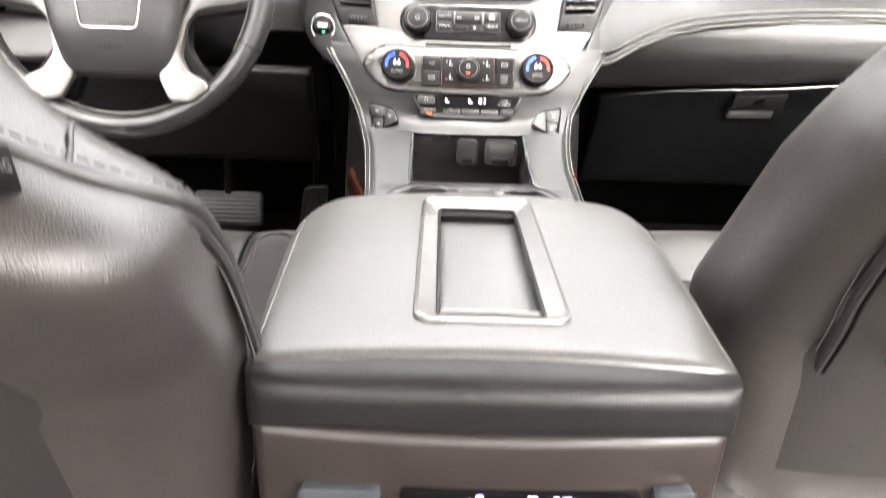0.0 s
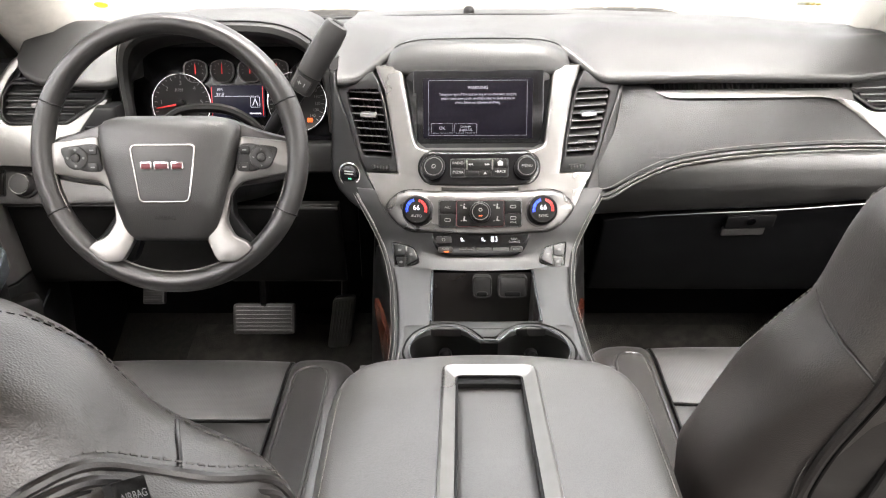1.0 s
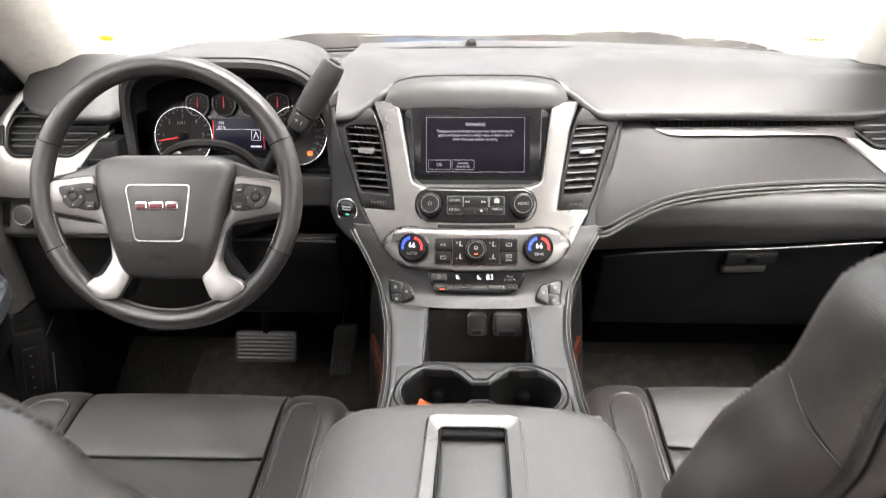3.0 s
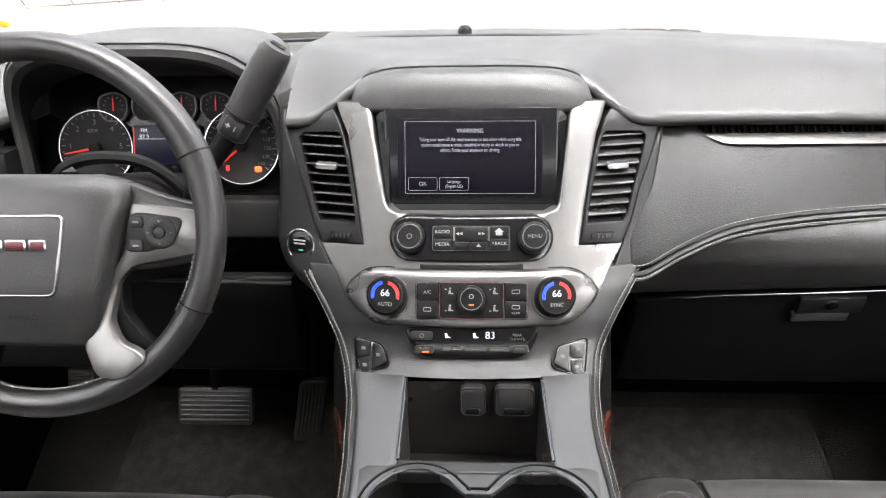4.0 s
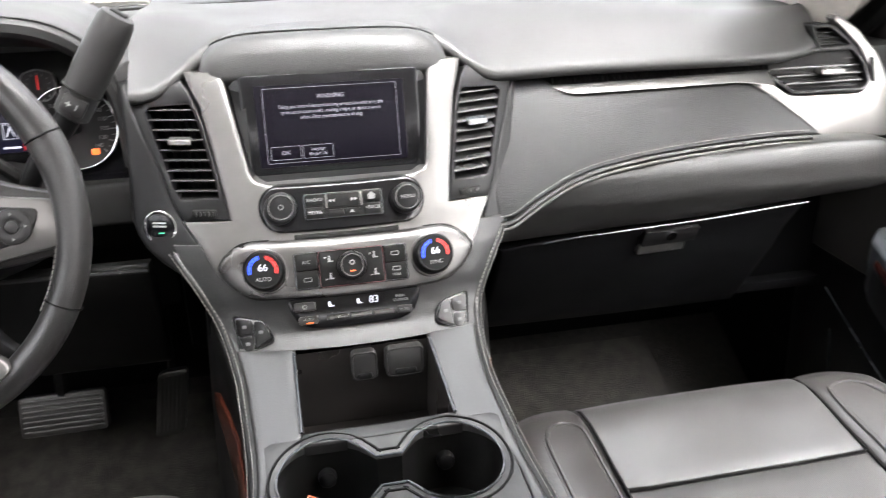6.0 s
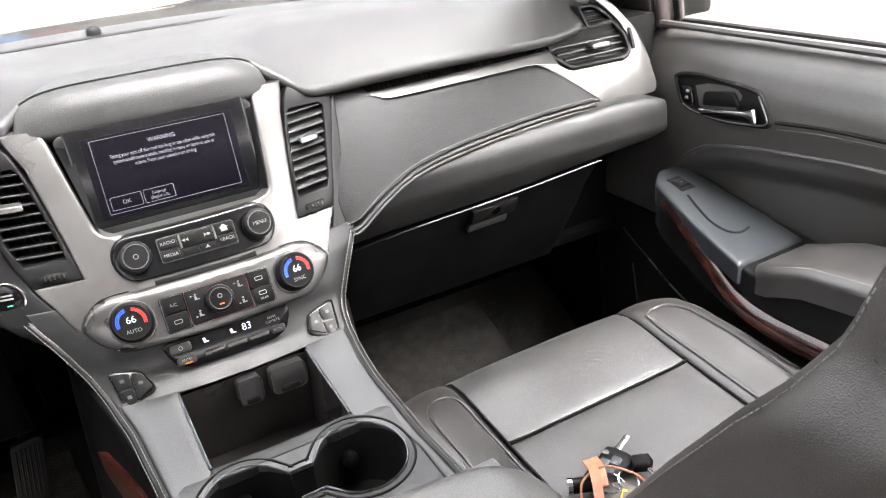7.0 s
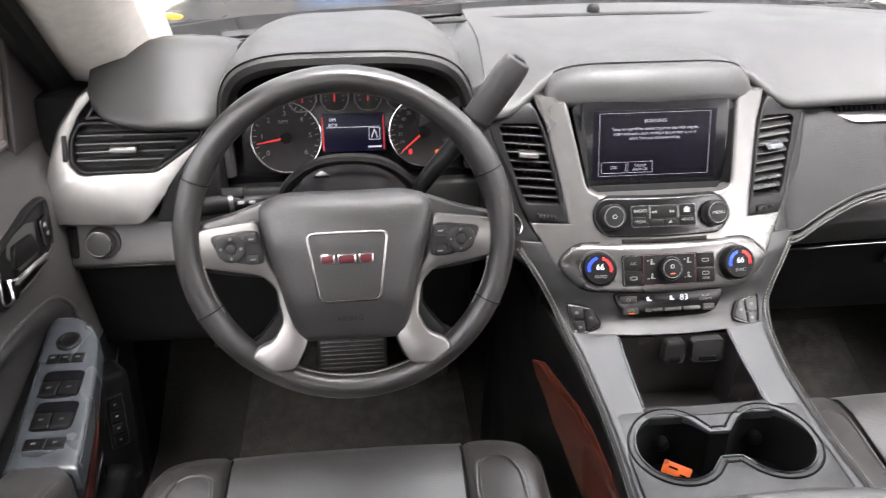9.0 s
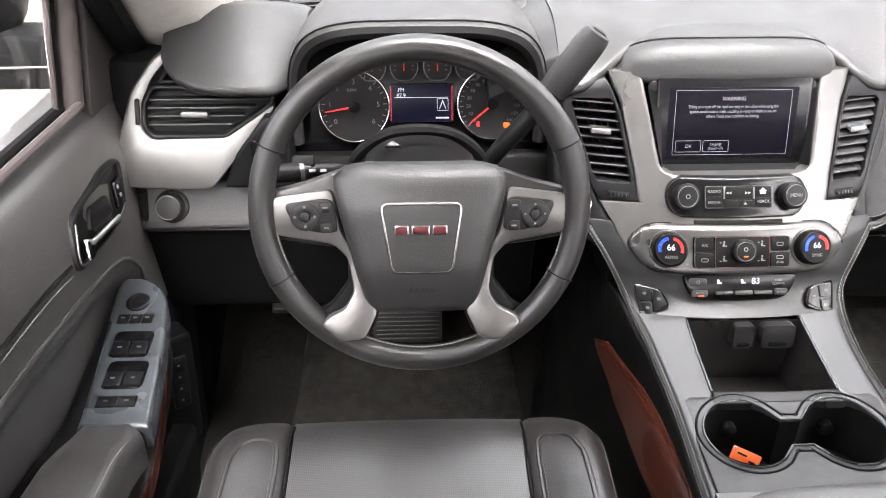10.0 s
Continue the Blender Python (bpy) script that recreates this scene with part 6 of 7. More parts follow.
for y, w, h, z in ((0.935, 0.058, 0.050, 0.705), (0.98, 0.068, 0.058, 0.698), (1.02, 0.078, 0.066, 0.690), (1.06, 0.080, 0.070, 0.680), (1.16, 0.084, 0.072, 0.655), (1.30, 0.085, 0.07, 0.62)):
    rings.append([(-0.434 + w * (abs(math.cos(2 * math.pi * i / 28)) ** 0.7) * (1 if math.cos(2 * math.pi * i / 28) > 0 else -1), y, z + h * (abs(math.sin(2 * math.pi * i / 28)) ** 0.8) * (1 if math.sin(2 * math.pi * i / 28) > 0 else -1)) for i in range(28)])
part("shroud", loft(rings), PLASTIC, column)
part("gaiter", tube(curve([(-0.530, 1.075, 0.69), (-0.515, 1.065, 0.735), (-0.47, 1.058, 0.768), (-0.40, 1.058, 0.768), (-0.355, 1.065, 0.735), (-0.34, 1.075, 0.69)], 6), 0.008, n=8), DARK, column)
part("hazard_button", plate([(-0.010, -0.004), (0.010, -0.004), (0.0, 0.006)], frame_at((-0.468, 1.03, 0.764), (1, 0, 0), (0, 0.9, 0.45)), 0.004, 0.001), SLAT, column)

shift = thing("gear_lever", (-0.345, 1.07, 0.70), "black column gear lever with a ribbed grip", "gear lever")
part("stem", tube(curve([(-0.352, 1.08, 0.69), (-0.338, 1.062, 0.725), (-0.318, 1.056, 0.755), (-0.293, 1.053, 0.785), (-0.275, 1.05, 0.808)], 6), lambda t: 0.0105 + 0.003 * t, n=10), PLASTIC, shift)
axis = (Vector((-0.212, 1.042, 0.903)) - Vector((-0.280, 1.052, 0.800))).normalized()
base = Vector((-0.282, 1.052, 0.797))
side_v = axis.cross(Vector((0, -1, 0))).normalized()
depth_v = side_v.cross(axis).normalized()
rings = []
for k, w in ((0.0, 0.013), (0.004, 0.0185), (0.03, 0.0195), (0.06, 0.0205), (0.10, 0.0205), (0.118, 0.019), (0.124, 0.0165), (0.126, 0.010)):
    rings.append([base + axis * k + side_v * w * math.cos(2 * math.pi * i / 20) + depth_v * w * 0.8 * math.sin(2 * math.pi * i / 20) for i in range(20)])
grip = part("grip", loft(rings), KEYGREY, shift, "black plastic grip")
part("grip_ring", tube([base + axis * 0.034 + side_v * 0.0203 * math.cos(2 * math.pi * i / 20) + depth_v * 0.0166 * math.sin(2 * math.pi * i / 20) for i in range(20)], 0.0012, closed=True, n=5), DARK, shift)
face_v = depth_v if depth_v.y < 0 else -depth_v
GP = lambda u, v, d=0.0: base + axis * (0.019 + v) + side_v * u + face_v * (0.0172 - d - 14.0 * u * u)
part("rocker", plate(rr(-0.0125, 0.0125, -0.010, 0.010, 0.003), GP, 0.005, 0.001), KEYGREY, shift)
for o in ([(-0.0085, -0.0007), (-0.0025, -0.0007), (-0.0025, 0.0007), (-0.0085, 0.0007)], [(-0.0062, -0.003), (-0.0048, -0.003), (-0.0048, 0.003), (-0.0062, 0.003)], [(0.0025, -0.003), (0.0039, -0.003), (0.0039, 0.003), (0.0025, 0.003)]):
    part("mark", plate(o, shifted(GP, 0, 0, -0.0005), 0.001, 0.0001), PRINT, shift, smooth=False)
part("end_button", plate(rr(-0.009, 0.009, -0.006, 0.006, 0.003), lambda u, v, d: base + axis * (0.1275 - d) + side_v * u + depth_v * v, 0.004, 0.001), DARK, shift)

turn = thing("indicator_stalk", (-0.53, 1.03, 0.72), "black indicator and wiper stalk with printed symbols", "stalk")
part("stem", tube(curve([(-0.49, 1.05, 0.715), (-0.545, 1.028, 0.730), (-0.575, 1.02, 0.732)], 5), 0.009, n=10), PLASTIC, turn)
part("end", tube([(-0.575, 1.02, 0.732), (-0.600, 1.013, 0.733), (-0.622, 1.008, 0.733)], 0.0125, n=14), PLASTIC, turn)
part("collar", tube([(-0.583, 1.0175, 0.7325), (-0.588, 1.016, 0.7325)], 0.0132, n=14), STEELY, turn)
part("tab", plate(rr(-0.014, 0.014, -0.007, 0.007, 0.003), frame_at((-0.582, 1.016, 0.748), (1, 0, 0), (0, 0.6, 0.8)), 0.008, 0.0015), PLASTIC, turn)
for u in (-0.603, -0.570, -0.556):
    part("mark", plate(rr(-0.004, 0.004, -0.002, 0.002, 0.001, 2), frame_at((u, 1.004, 0.739), (1, 0, 0), (0, 0.6, 0.8)), 0.001, 0.0002), PRINT, turn)

# ---- seats ----
def seat(cx, inner, back_rows, label, dzs, y_shift=0.0):
    """A front seat; inner is +1 or -1, the side towards the console."""
    st = thing("bucket_seat", (cx, 0.6, 0.0), label, "car seat", group="front seats")
    prof = curve([(0, 0.36, 0.352), (0, 0.55, 0.360), (0, 0.70, 0.374), (0, 0.80, 0.386), (0, 0.865, 0.396), (0, 0.905, 0.394), (0, 0.935, 0.376), (0, 0.948, 0.335), (0, 0.945, 0.20)], 8)
    prof = [Vector((0, p.y + y_shift, p.z + dzs)) for p in prof]
    cum = [0.0]
    for a, b in zip(prof, prof[1:]):
        cum.append(cum[-1] + (b - a).length)

    def on(s):
        for i in range(len(prof) - 1):
            if s <= cum[i + 1]:
                p = prof[i].lerp(prof[i + 1], (s - cum[i]) / (cum[i + 1] - cum[i]))
                t = (prof[i + 1] - prof[i]).normalized()
                return p, Vector((0, -t.z, t.y))
        t = (prof[-1] - prof[-2]).normalized()
        return prof[-1] + t * (s - cum[-1]), Vector((0, -t.z, t.y))
    total = cum[-1]
    s_seam = next(c for c, p in zip(cum, prof) if p.y >= 0.766 + y_shift)

    def pl(u, s, d=0.0):
        p, nrm = on(s)
        k = max(0.0, (abs(u) - 0.150) / 0.115)
        lift = 0.028 * math.sin(min(k, 1) * math.pi * 0.62) * max(0.0, min(1.0, (total - 0.10 - s) / 0.25)) if k > 0 else 0.0
        corner = 0.035 * max(0, k) ** 2 * max(0, min(1, (s - 0.35) / 0.2))
        drop = 0.10 * max(0.0, k - 0.72) ** 2 * 6
        q = p + nrm * (lift - d - drop * 0.35) - Vector((0, corner, 0))
        return (cx + u, q.y, q.z)
    part("cushion_front", slab([(s_seam + 0.001, -0.156, 0.156), (total, -0.165, 0.165)], pl, 0.06, 0.004, 12, 20, puff=0.004), PERF, st, "perforated black leather")
    part("cushion_rear", slab([(0.0, -0.150, 0.150), (s_seam - 0.001, -0.156, 0.156)], pl, 0.06, 0.004, 12, 16, puff=0.004), PERF, st, "perforated black leather")
    part("seam", tube([pl(u, s_seam, -0.001) for u in [-0.155 + 0.031 * k for k in range(11)]], 0.0022, n=6), DARK, st)
    for s in (-1, 1):
        part("seam", tube([pl(s * (0.1535 + 0.004 * k / 20), 0.02 + (total - 0.10) * k / 20, 0.0) for k in range(21)], 0.0022, n=6), DARK, st)
        lo_, hi_ = sorted((s * 0.157, s * 0.262))
        part("bolster", slab([(0.0, *sorted((s * 0.151, s * 0.255))), (s_seam, lo_, hi_), (total - 0.12, *sorted((s * 0.160, s * 0.265))), (total, *sorted((s * 0.166, s * 0.255)))], pl, 0.06, 0.010, 10, 28), BOLSTER, st, "smooth black leather bolster")
        loop = [(0.168, 0.05), (0.170, s_seam), (0.171, s_seam + 0.085), (0.180, s_seam + 0.108), (0.205, s_seam + 0.112), (0.222, s_seam + 0.095), (0.229, s_seam + 0.03), (0.228, 0.05)]
        pts = curve([(s * a, b, 0) for a, b in loop], 6)
        part("piping", tube([pl(p.x, p.y, -0.001) for p in pts], 0.0022, n=6), BOLSTER, st)
        part("stitching", stitches([pl(p.x + s * 0.005, p.y, -0.0006) for p in pts]), GREYTHREAD, st)
        pts = curve([(s * 0.262, 0.05, 0), (s * 0.263, s_seam, 0), (s * 0.262, total - 0.17, 0), (s * 0.245, total - 0.10, 0)], 10)
        part("stitching", stitches([pl(p.x * 0.985, p.y, -0.0008) for p in pts]), GREYTHREAD, st)
    part("base", box(cx - 0.235, cx + 0.235, 0.40 + y_shift, 0.90 + y_shift, 0.05, 0.34 + dzs, 0.02), DARK, st)
    part("side_valance", box(cx - inner * 0.262 - 0.012, cx - inner * 0.262 + 0.012, 0.36 + y_shift, 0.86 + y_shift, 0.14, 0.33 + dzs, 0.008), PLASTIC, st)
    # backrest
    yf = table(*[(r[0], r[1]) for r in back_rows])
    hw = table(*[(r[0], r[2]) for r in back_rows])
    z0, z1 = back_rows[0][0], back_rows[-1][0]
    N = 48

    def section(z):
        out = []
        w, y1 = hw(z), yf(z)
        th = 0.135 - 0.03 * (z - z0) / (z1 - z0)
        if z > z1 - 0.05:
            th *= 0.35 + 0.65 * math.sqrt(max(0, 1 - ((z - z1 + 0.05) / 0.05) ** 2)) + 0.001
        rf, rb = min(0.034, w * 0.4, th * 0.45), min(0.05, w * 0.4, th * 0.5)
        for q, (sx, r, yc) in enumerate(((1, rf, y1), (-1, rf, y1), (-1, rb, y1 - th), (1, rb, y1 - th))):
            front = q < 2
            for i in range(N // 4):
                a = radians(90 * q + 90 * i / (N // 4 - 1))
                x = sx * (w - r) + r * math.cos(a)
                y = (yc - r if front else yc + r) + r * math.sin(a)
                if front:
                    y += 0.010 * math.exp(-((abs(x) / w - 0.86) / 0.13) ** 2)
                out.append(Vector((cx + x, y, z)))
        return out
    zs = [z0 + (z1 - z0) * (1 - (1 - i / 40) ** 1.25) for i in range(41)]
    secs = [section(z) for z in zs]
    part("backrest", loft(secs), LEATHER, st, "black leather backrest")
    idx = [i for i in range(N)]
    front_i = 5 if inner > 0 else N // 2 - 8
    rear_i = N - 4 if inner > 0 else N // 2 + 3
    back_o = 5 if inner < 0 else N // 2 - 6
    cen = Vector((cx, 0, 0))

    def line(i, out, lo=2, hi=37):
        res = []
        for q in secs[lo:hi]:
            p = q[i]
            o = Vector((p.x - cx, p.y - (sum(r.y for r in q) / N), 0)).normalized()
            res.append(p + o * out)
        return res
    part("stitching", stitches(line(front_i, 0.001), 0.0065, 0.0042, 0.0006), THREAD if inner < 0 else GREYTHREAD, st)
    part("stitching", stitches(line(back_o, 0.001), 0.0065, 0.0042, 0.0006), GREYTHREAD, st)

    # moulded shell on the rear
    rear_shell = []
    for z in [z0 + (z1 - z0) * k / 12 for k in range(1, 11)]:
        w, y1 = hw(z), yf(z)
        th = 0.135 - 0.03 * (z - z0) / (z1 - z0)
        rear_shell.append([(cx + w * 0.80 * math.cos(a), y1 - th + 0.012 - 0.022 * math.sin(a) ** 0.6, z) for a in [math.pi * i / 16 for i in range(17)]])
    part("rear_shell", loft(rear_shell), PIPING, st, "dark moulded seat-back shell")
    return st, section


DROWS = [(0.36, 0.403, 0.27), (0.52, 0.354, 0.296), (0.63, 0.307, 0.307), (0.69, 0.265, 0.312), (0.72, 0.245, 0.309), (0.74, 0.238, 0.285), (0.752, 0.237, 0.262), (0.77, 0.237, 0.245), (0.805, 0.235, 0.220), (0.828, 0.23, 0.190), (0.845, 0.221, 0.152), (0.858, 0.212, 0.11)]
PROWS = [(0.36, 0.560, 0.23), (0.55, 0.517, 0.249), (0.62, 0.472, 0.245), (0.70, 0.416, 0.243), (0.74, 0.385, 0.236), (0.78, 0.363, 0.217), (0.83, 0.351, 0.208), (0.865, 0.334, 0.203), (0.90, 0.303, 0.166), (0.93, 0.274, 0.124), (0.95, 0.246, 0.081)]
dseat, dsec = seat(-0.455, 1, DROWS, "black leather driver's seat with perforated cushion and grey stitching", 0.0)
pseat, psec = seat(0.435, -1, PROWS, "black leather passenger seat with perforated cushion, keys lying on it", 0.0, 0.045)


def seam(st, pts, radius=0.003, gap=0.0, side=Vector((0, -0.5, -0.85)), thread=None, pipes=1):
    """A sewn seam over the cover: welts and a row of stitches beside them."""
    p = curve(pts, 6)
    for k in range(pipes):
        part("piping", tube([q + side * gap * k for q in p], radius, n=8), PIPING, st)
    # dark tube laid beside the welt as the shade of the seam's recess
    if radius > 0.002:
        part("seam_shade", tube([q + side * (radius + gap * (pipes - 1) + 0.0012) for q in p], 0.0016, n=6), DARK, st)
    if thread:
        part("stitching", stitches([q - side * (radius + 0.003) for q in p], 0.0065, 0.0045, 0.0007), thread, st)
        if pipes > 1:
            part("stitching", stitches([q + side * (gap + radius + 0.003) for q in p], 0.0065, 0.0045, 0.0007), thread, st)


seam(dseat, [(-0.251, 0.127, 0.768), (-0.237, 0.135, 0.778), (-0.218, 0.157, 0.776), (-0.196, 0.179, 0.756), (-0.170, 0.194, 0.739), (-0.150, 0.216, 0.722), (-0.1445, 0.238, 0.697), (-0.1435, 0.262, 0.66), (-0.146, 0.30, 0.60)], 0.0034, 0.0085, Vector((0.12, -0.62, -0.77)), GREYTHREAD, 2)
seam(dseat, [(-0.200, 0.226, 0.755), (-0.194, 0.210, 0.755), (-0.190, 0.200, 0.752), (-0.186, 0.187, 0.749)], 0.0016)
part("stitching", stitches(curve([(-0.300, 0.203, 0.8435), (-0.271, 0.219, 0.8275), (-0.246, 0.2265, 0.8075), (-0.236, 0.2275, 0.797), (-0.222, 0.228, 0.776)], 8), 0.0065, 0.0042, 0.0006), DARK, dseat)
seam(pseat, [(0.2215, 0.340, 0.7875), (0.2172, 0.314, 0.780), (0.2167, 0.289, 0.775), (0.223, 0.274, 0.767), (0.235, 0.267, 0.753)], 0.0016)
seam(pseat, [(0.252, 0.234, 0.866), (0.246, 0.243, 0.851), (0.243, 0.251, 0.828), (0.239, 0.256, 0.799), (0.236, 0.262, 0.762), (0.235, 0.283, 0.721), (0.239, 0.317, 0.667), (0.245, 0.347, 0.613), (0.253, 0.368, 0.575), (0.262, 0.40, 0.52)], 0.0042, 0.0, Vector((0.75, -0.65, -0.1)), GREYTHREAD)
part("shell_edge", tube(curve([(0.290, 0.244, 0.80), (0.275, 0.249, 0.781), (0.269, 0.254, 0.768), (0.270, 0.270, 0.738), (0.285, 0.310, 0.679), (0.297, 0.346, 0.615), (0.302, 0.367, 0.577), (0.31, 0.40, 0.52)], 5), 0.004, n=8), PLASTIC, pseat)
AB = frame_at((-0.2015, 0.150, 0.7615), (0.25, 0.85, -0.45), (-0.3, 0.35, 0.8))
lab = part("airbag_label", plate(rr(-0.013, 0.013, -0.010, 0.008, 0.001, 2), shifted(AB, 0, 0, -0.007), 0.005, 0.0005), DARK, dseat, "small black fabric label")
text("AIRBAG", 0.0058, shifted(AB, 0, -0.001, -0.0074), PRINT, lab)

# keys on the passenger's seat
kz = 0.374
TAN = mat("faded_orange_strap", (0.30, 0.075, 0.035), 0.6, col2=(0.34, 0.17, 0.10), scale=45)
FOBGREY = mat("grey_leather_fob", (0.06, 0.055, 0.05), 0.5, scale=50)
fob = thing("car_keys", (0.35, 0.69, kz), "bunch of car keys with black remote and faded orange strap", "keys")
KF = frame_at((0.353, 0.703, kz + 0.018), (0.92, 0.36, 0.06), (-0.36, 0.92, 0.05))
part("remote", slab([(-0.019, -0.030, 0.026), (-0.010, -0.034, 0.030), (0.010, -0.034, 0.030), (0.019, -0.030, 0.026)], KF, 0.015, 0.006, 8, 6), PLASTIC, fob, "black plastic remote")
for u, v in ((-0.018, -0.004), (0.0, -0.004), (-0.010, 0.007)):
    part("key_button", plate(rr(u, u + 0.014, v - 0.006, v + 0.006, 0.003), shifted(KF, 0, 0, -0.0012), 0.002, 0.0006), STEELY, fob)
part("release_button", lathe([(0.0045, 0.002), (0.0045, -0.002), (0.002, -0.0025)], shifted(KF, 0.012, 0.013), 14), SILVER, fob, "bright release button")
part("blade", plate([(0.030, -0.004), (0.056, -0.004), (0.060, 0.0), (0.056, 0.004), (0.030, 0.004)], shifted(KF, 0, 0.006, 0.004), 0.0025, 0.0005), CHROME, fob, "bright steel key blade")
part("second_key", slab([(-0.010, -0.010, 0.010), (0.0, -0.014, 0.014), (0.010, -0.010, 0.010)], frame_at((0.386, 0.686, kz + 0.020), (0.8, -0.55, 0.1), (0.55, 0.8, 0.15)), 0.012, 0.005, 6, 6), DARK, fob, "black key head")
part("key_shaft", tube([(0.386, 0.672, kz + 0.014), (0.382, 0.650, kz + 0.010)], 0.003, n=6), CHROME, fob)
part("torch", tube([(0.292, 0.703, kz + 0.014), (0.320, 0.690, kz + 0.014)], 0.0095, n=14), PLASTIC, fob, "small black torch")
part("torch_ring", tube([(0.289, 0.7045, kz + 0.014), (0.294, 0.702, kz + 0.014)], 0.0105, n=14), CHROME, fob)
strap_line = curve([(0.324, 0.712, kz + 0.030), (0.316, 0.69, kz + 0.036), (0.302, 0.665, kz + 0.032), (0.283, 0.636, kz + 0.018)], 5)
part("strap", loft([[q + Vector((a * 0.85, -a * 0.5, a * 0.25)) + Vector((0, 0, b)) for a, b in ((-0.0055, 0), (0.0055, 0), (0.0055, 0.002), (-0.0055, 0.002))] for q in strap_line]), TAN, fob, "faded orange strap")
part("strap_end", loft([[q + Vector((0.014 + a * 0.85, -a * 0.5 + 0.004, a * 0.3 - 0.006)) + Vector((0, 0, b)) for a, b in ((-0.004, 0), (0.004, 0), (0.004, 0.002), (-0.004, 0.002))] for q in strap_line[:11]]), TAN, fob)
pad_ = part("leather_fob", lathe([(0.026, 0.004), (0.026, 0.0), (0.022, -0.002), (0.010, -0.0025)], frame_at((0.327, 0.654, kz + 0.012), (1, 0, 0.1), (0, 1, 0.1)), 24), FOBGREY, fob, "round grey leather fob")
part("gold_bar", plate(rr(-0.010, 0.010, -0.003, 0.003, 0.001, 2), frame_at((0.331, 0.655, kz + 0.0150), (0.8, 0.6, 0.14), (-0.6, 0.8, 0.04)), 0.001, 0.0003), YELLOW, pad_)
for cx_, cy_, r_ in ((0.322, 0.672, 0.014), (0.338, 0.676, 0.011), (0.300, 0.642, 0.012), (0.350, 0.668, 0.012)):
    part("key_ring", tube([(cx_ + r_ * math.cos(2 * math.pi * i / 24), cy_ + r_ * math.sin(2 * math.pi * i / 24), kz + 0.018 + 0.006 * math.sin(2 * math.pi * i / 24 + cx_ * 90)) for i in range(24)], 0.0009, closed=True, n=5), CHROME, fob)
part("cord", tube(curve([(0.285, 0.672, kz + 0.008), (0.300, 0.690, kz + 0.026), (0.33, 0.690, kz + 0.034), (0.362, 0.672, kz + 0.020), (0.372, 0.655, kz + 0.008)], 8), 0.0015, n=5), TAN, fob)

# ---- doors ----
dx = table((-0.02, 0.875), (0.05, 0.865), (0.30, 0.850), (0.45, 0.848), (0.60, 0.848), (0.66, 0.849), (0.70, 0.855), (0.74, 0.865), (0.765, 0.875), (0.78, 0.890), (0.786, 0.908))
ridge_z = table((0.0, 0.630), (0.70, 0.627), (0.83, 0.620), (0.995, 0.602), (1.04, 0.588), (1.071, 0.570), (1.095, 0.548), (1.112, 0.52), (1.13, 0.44))


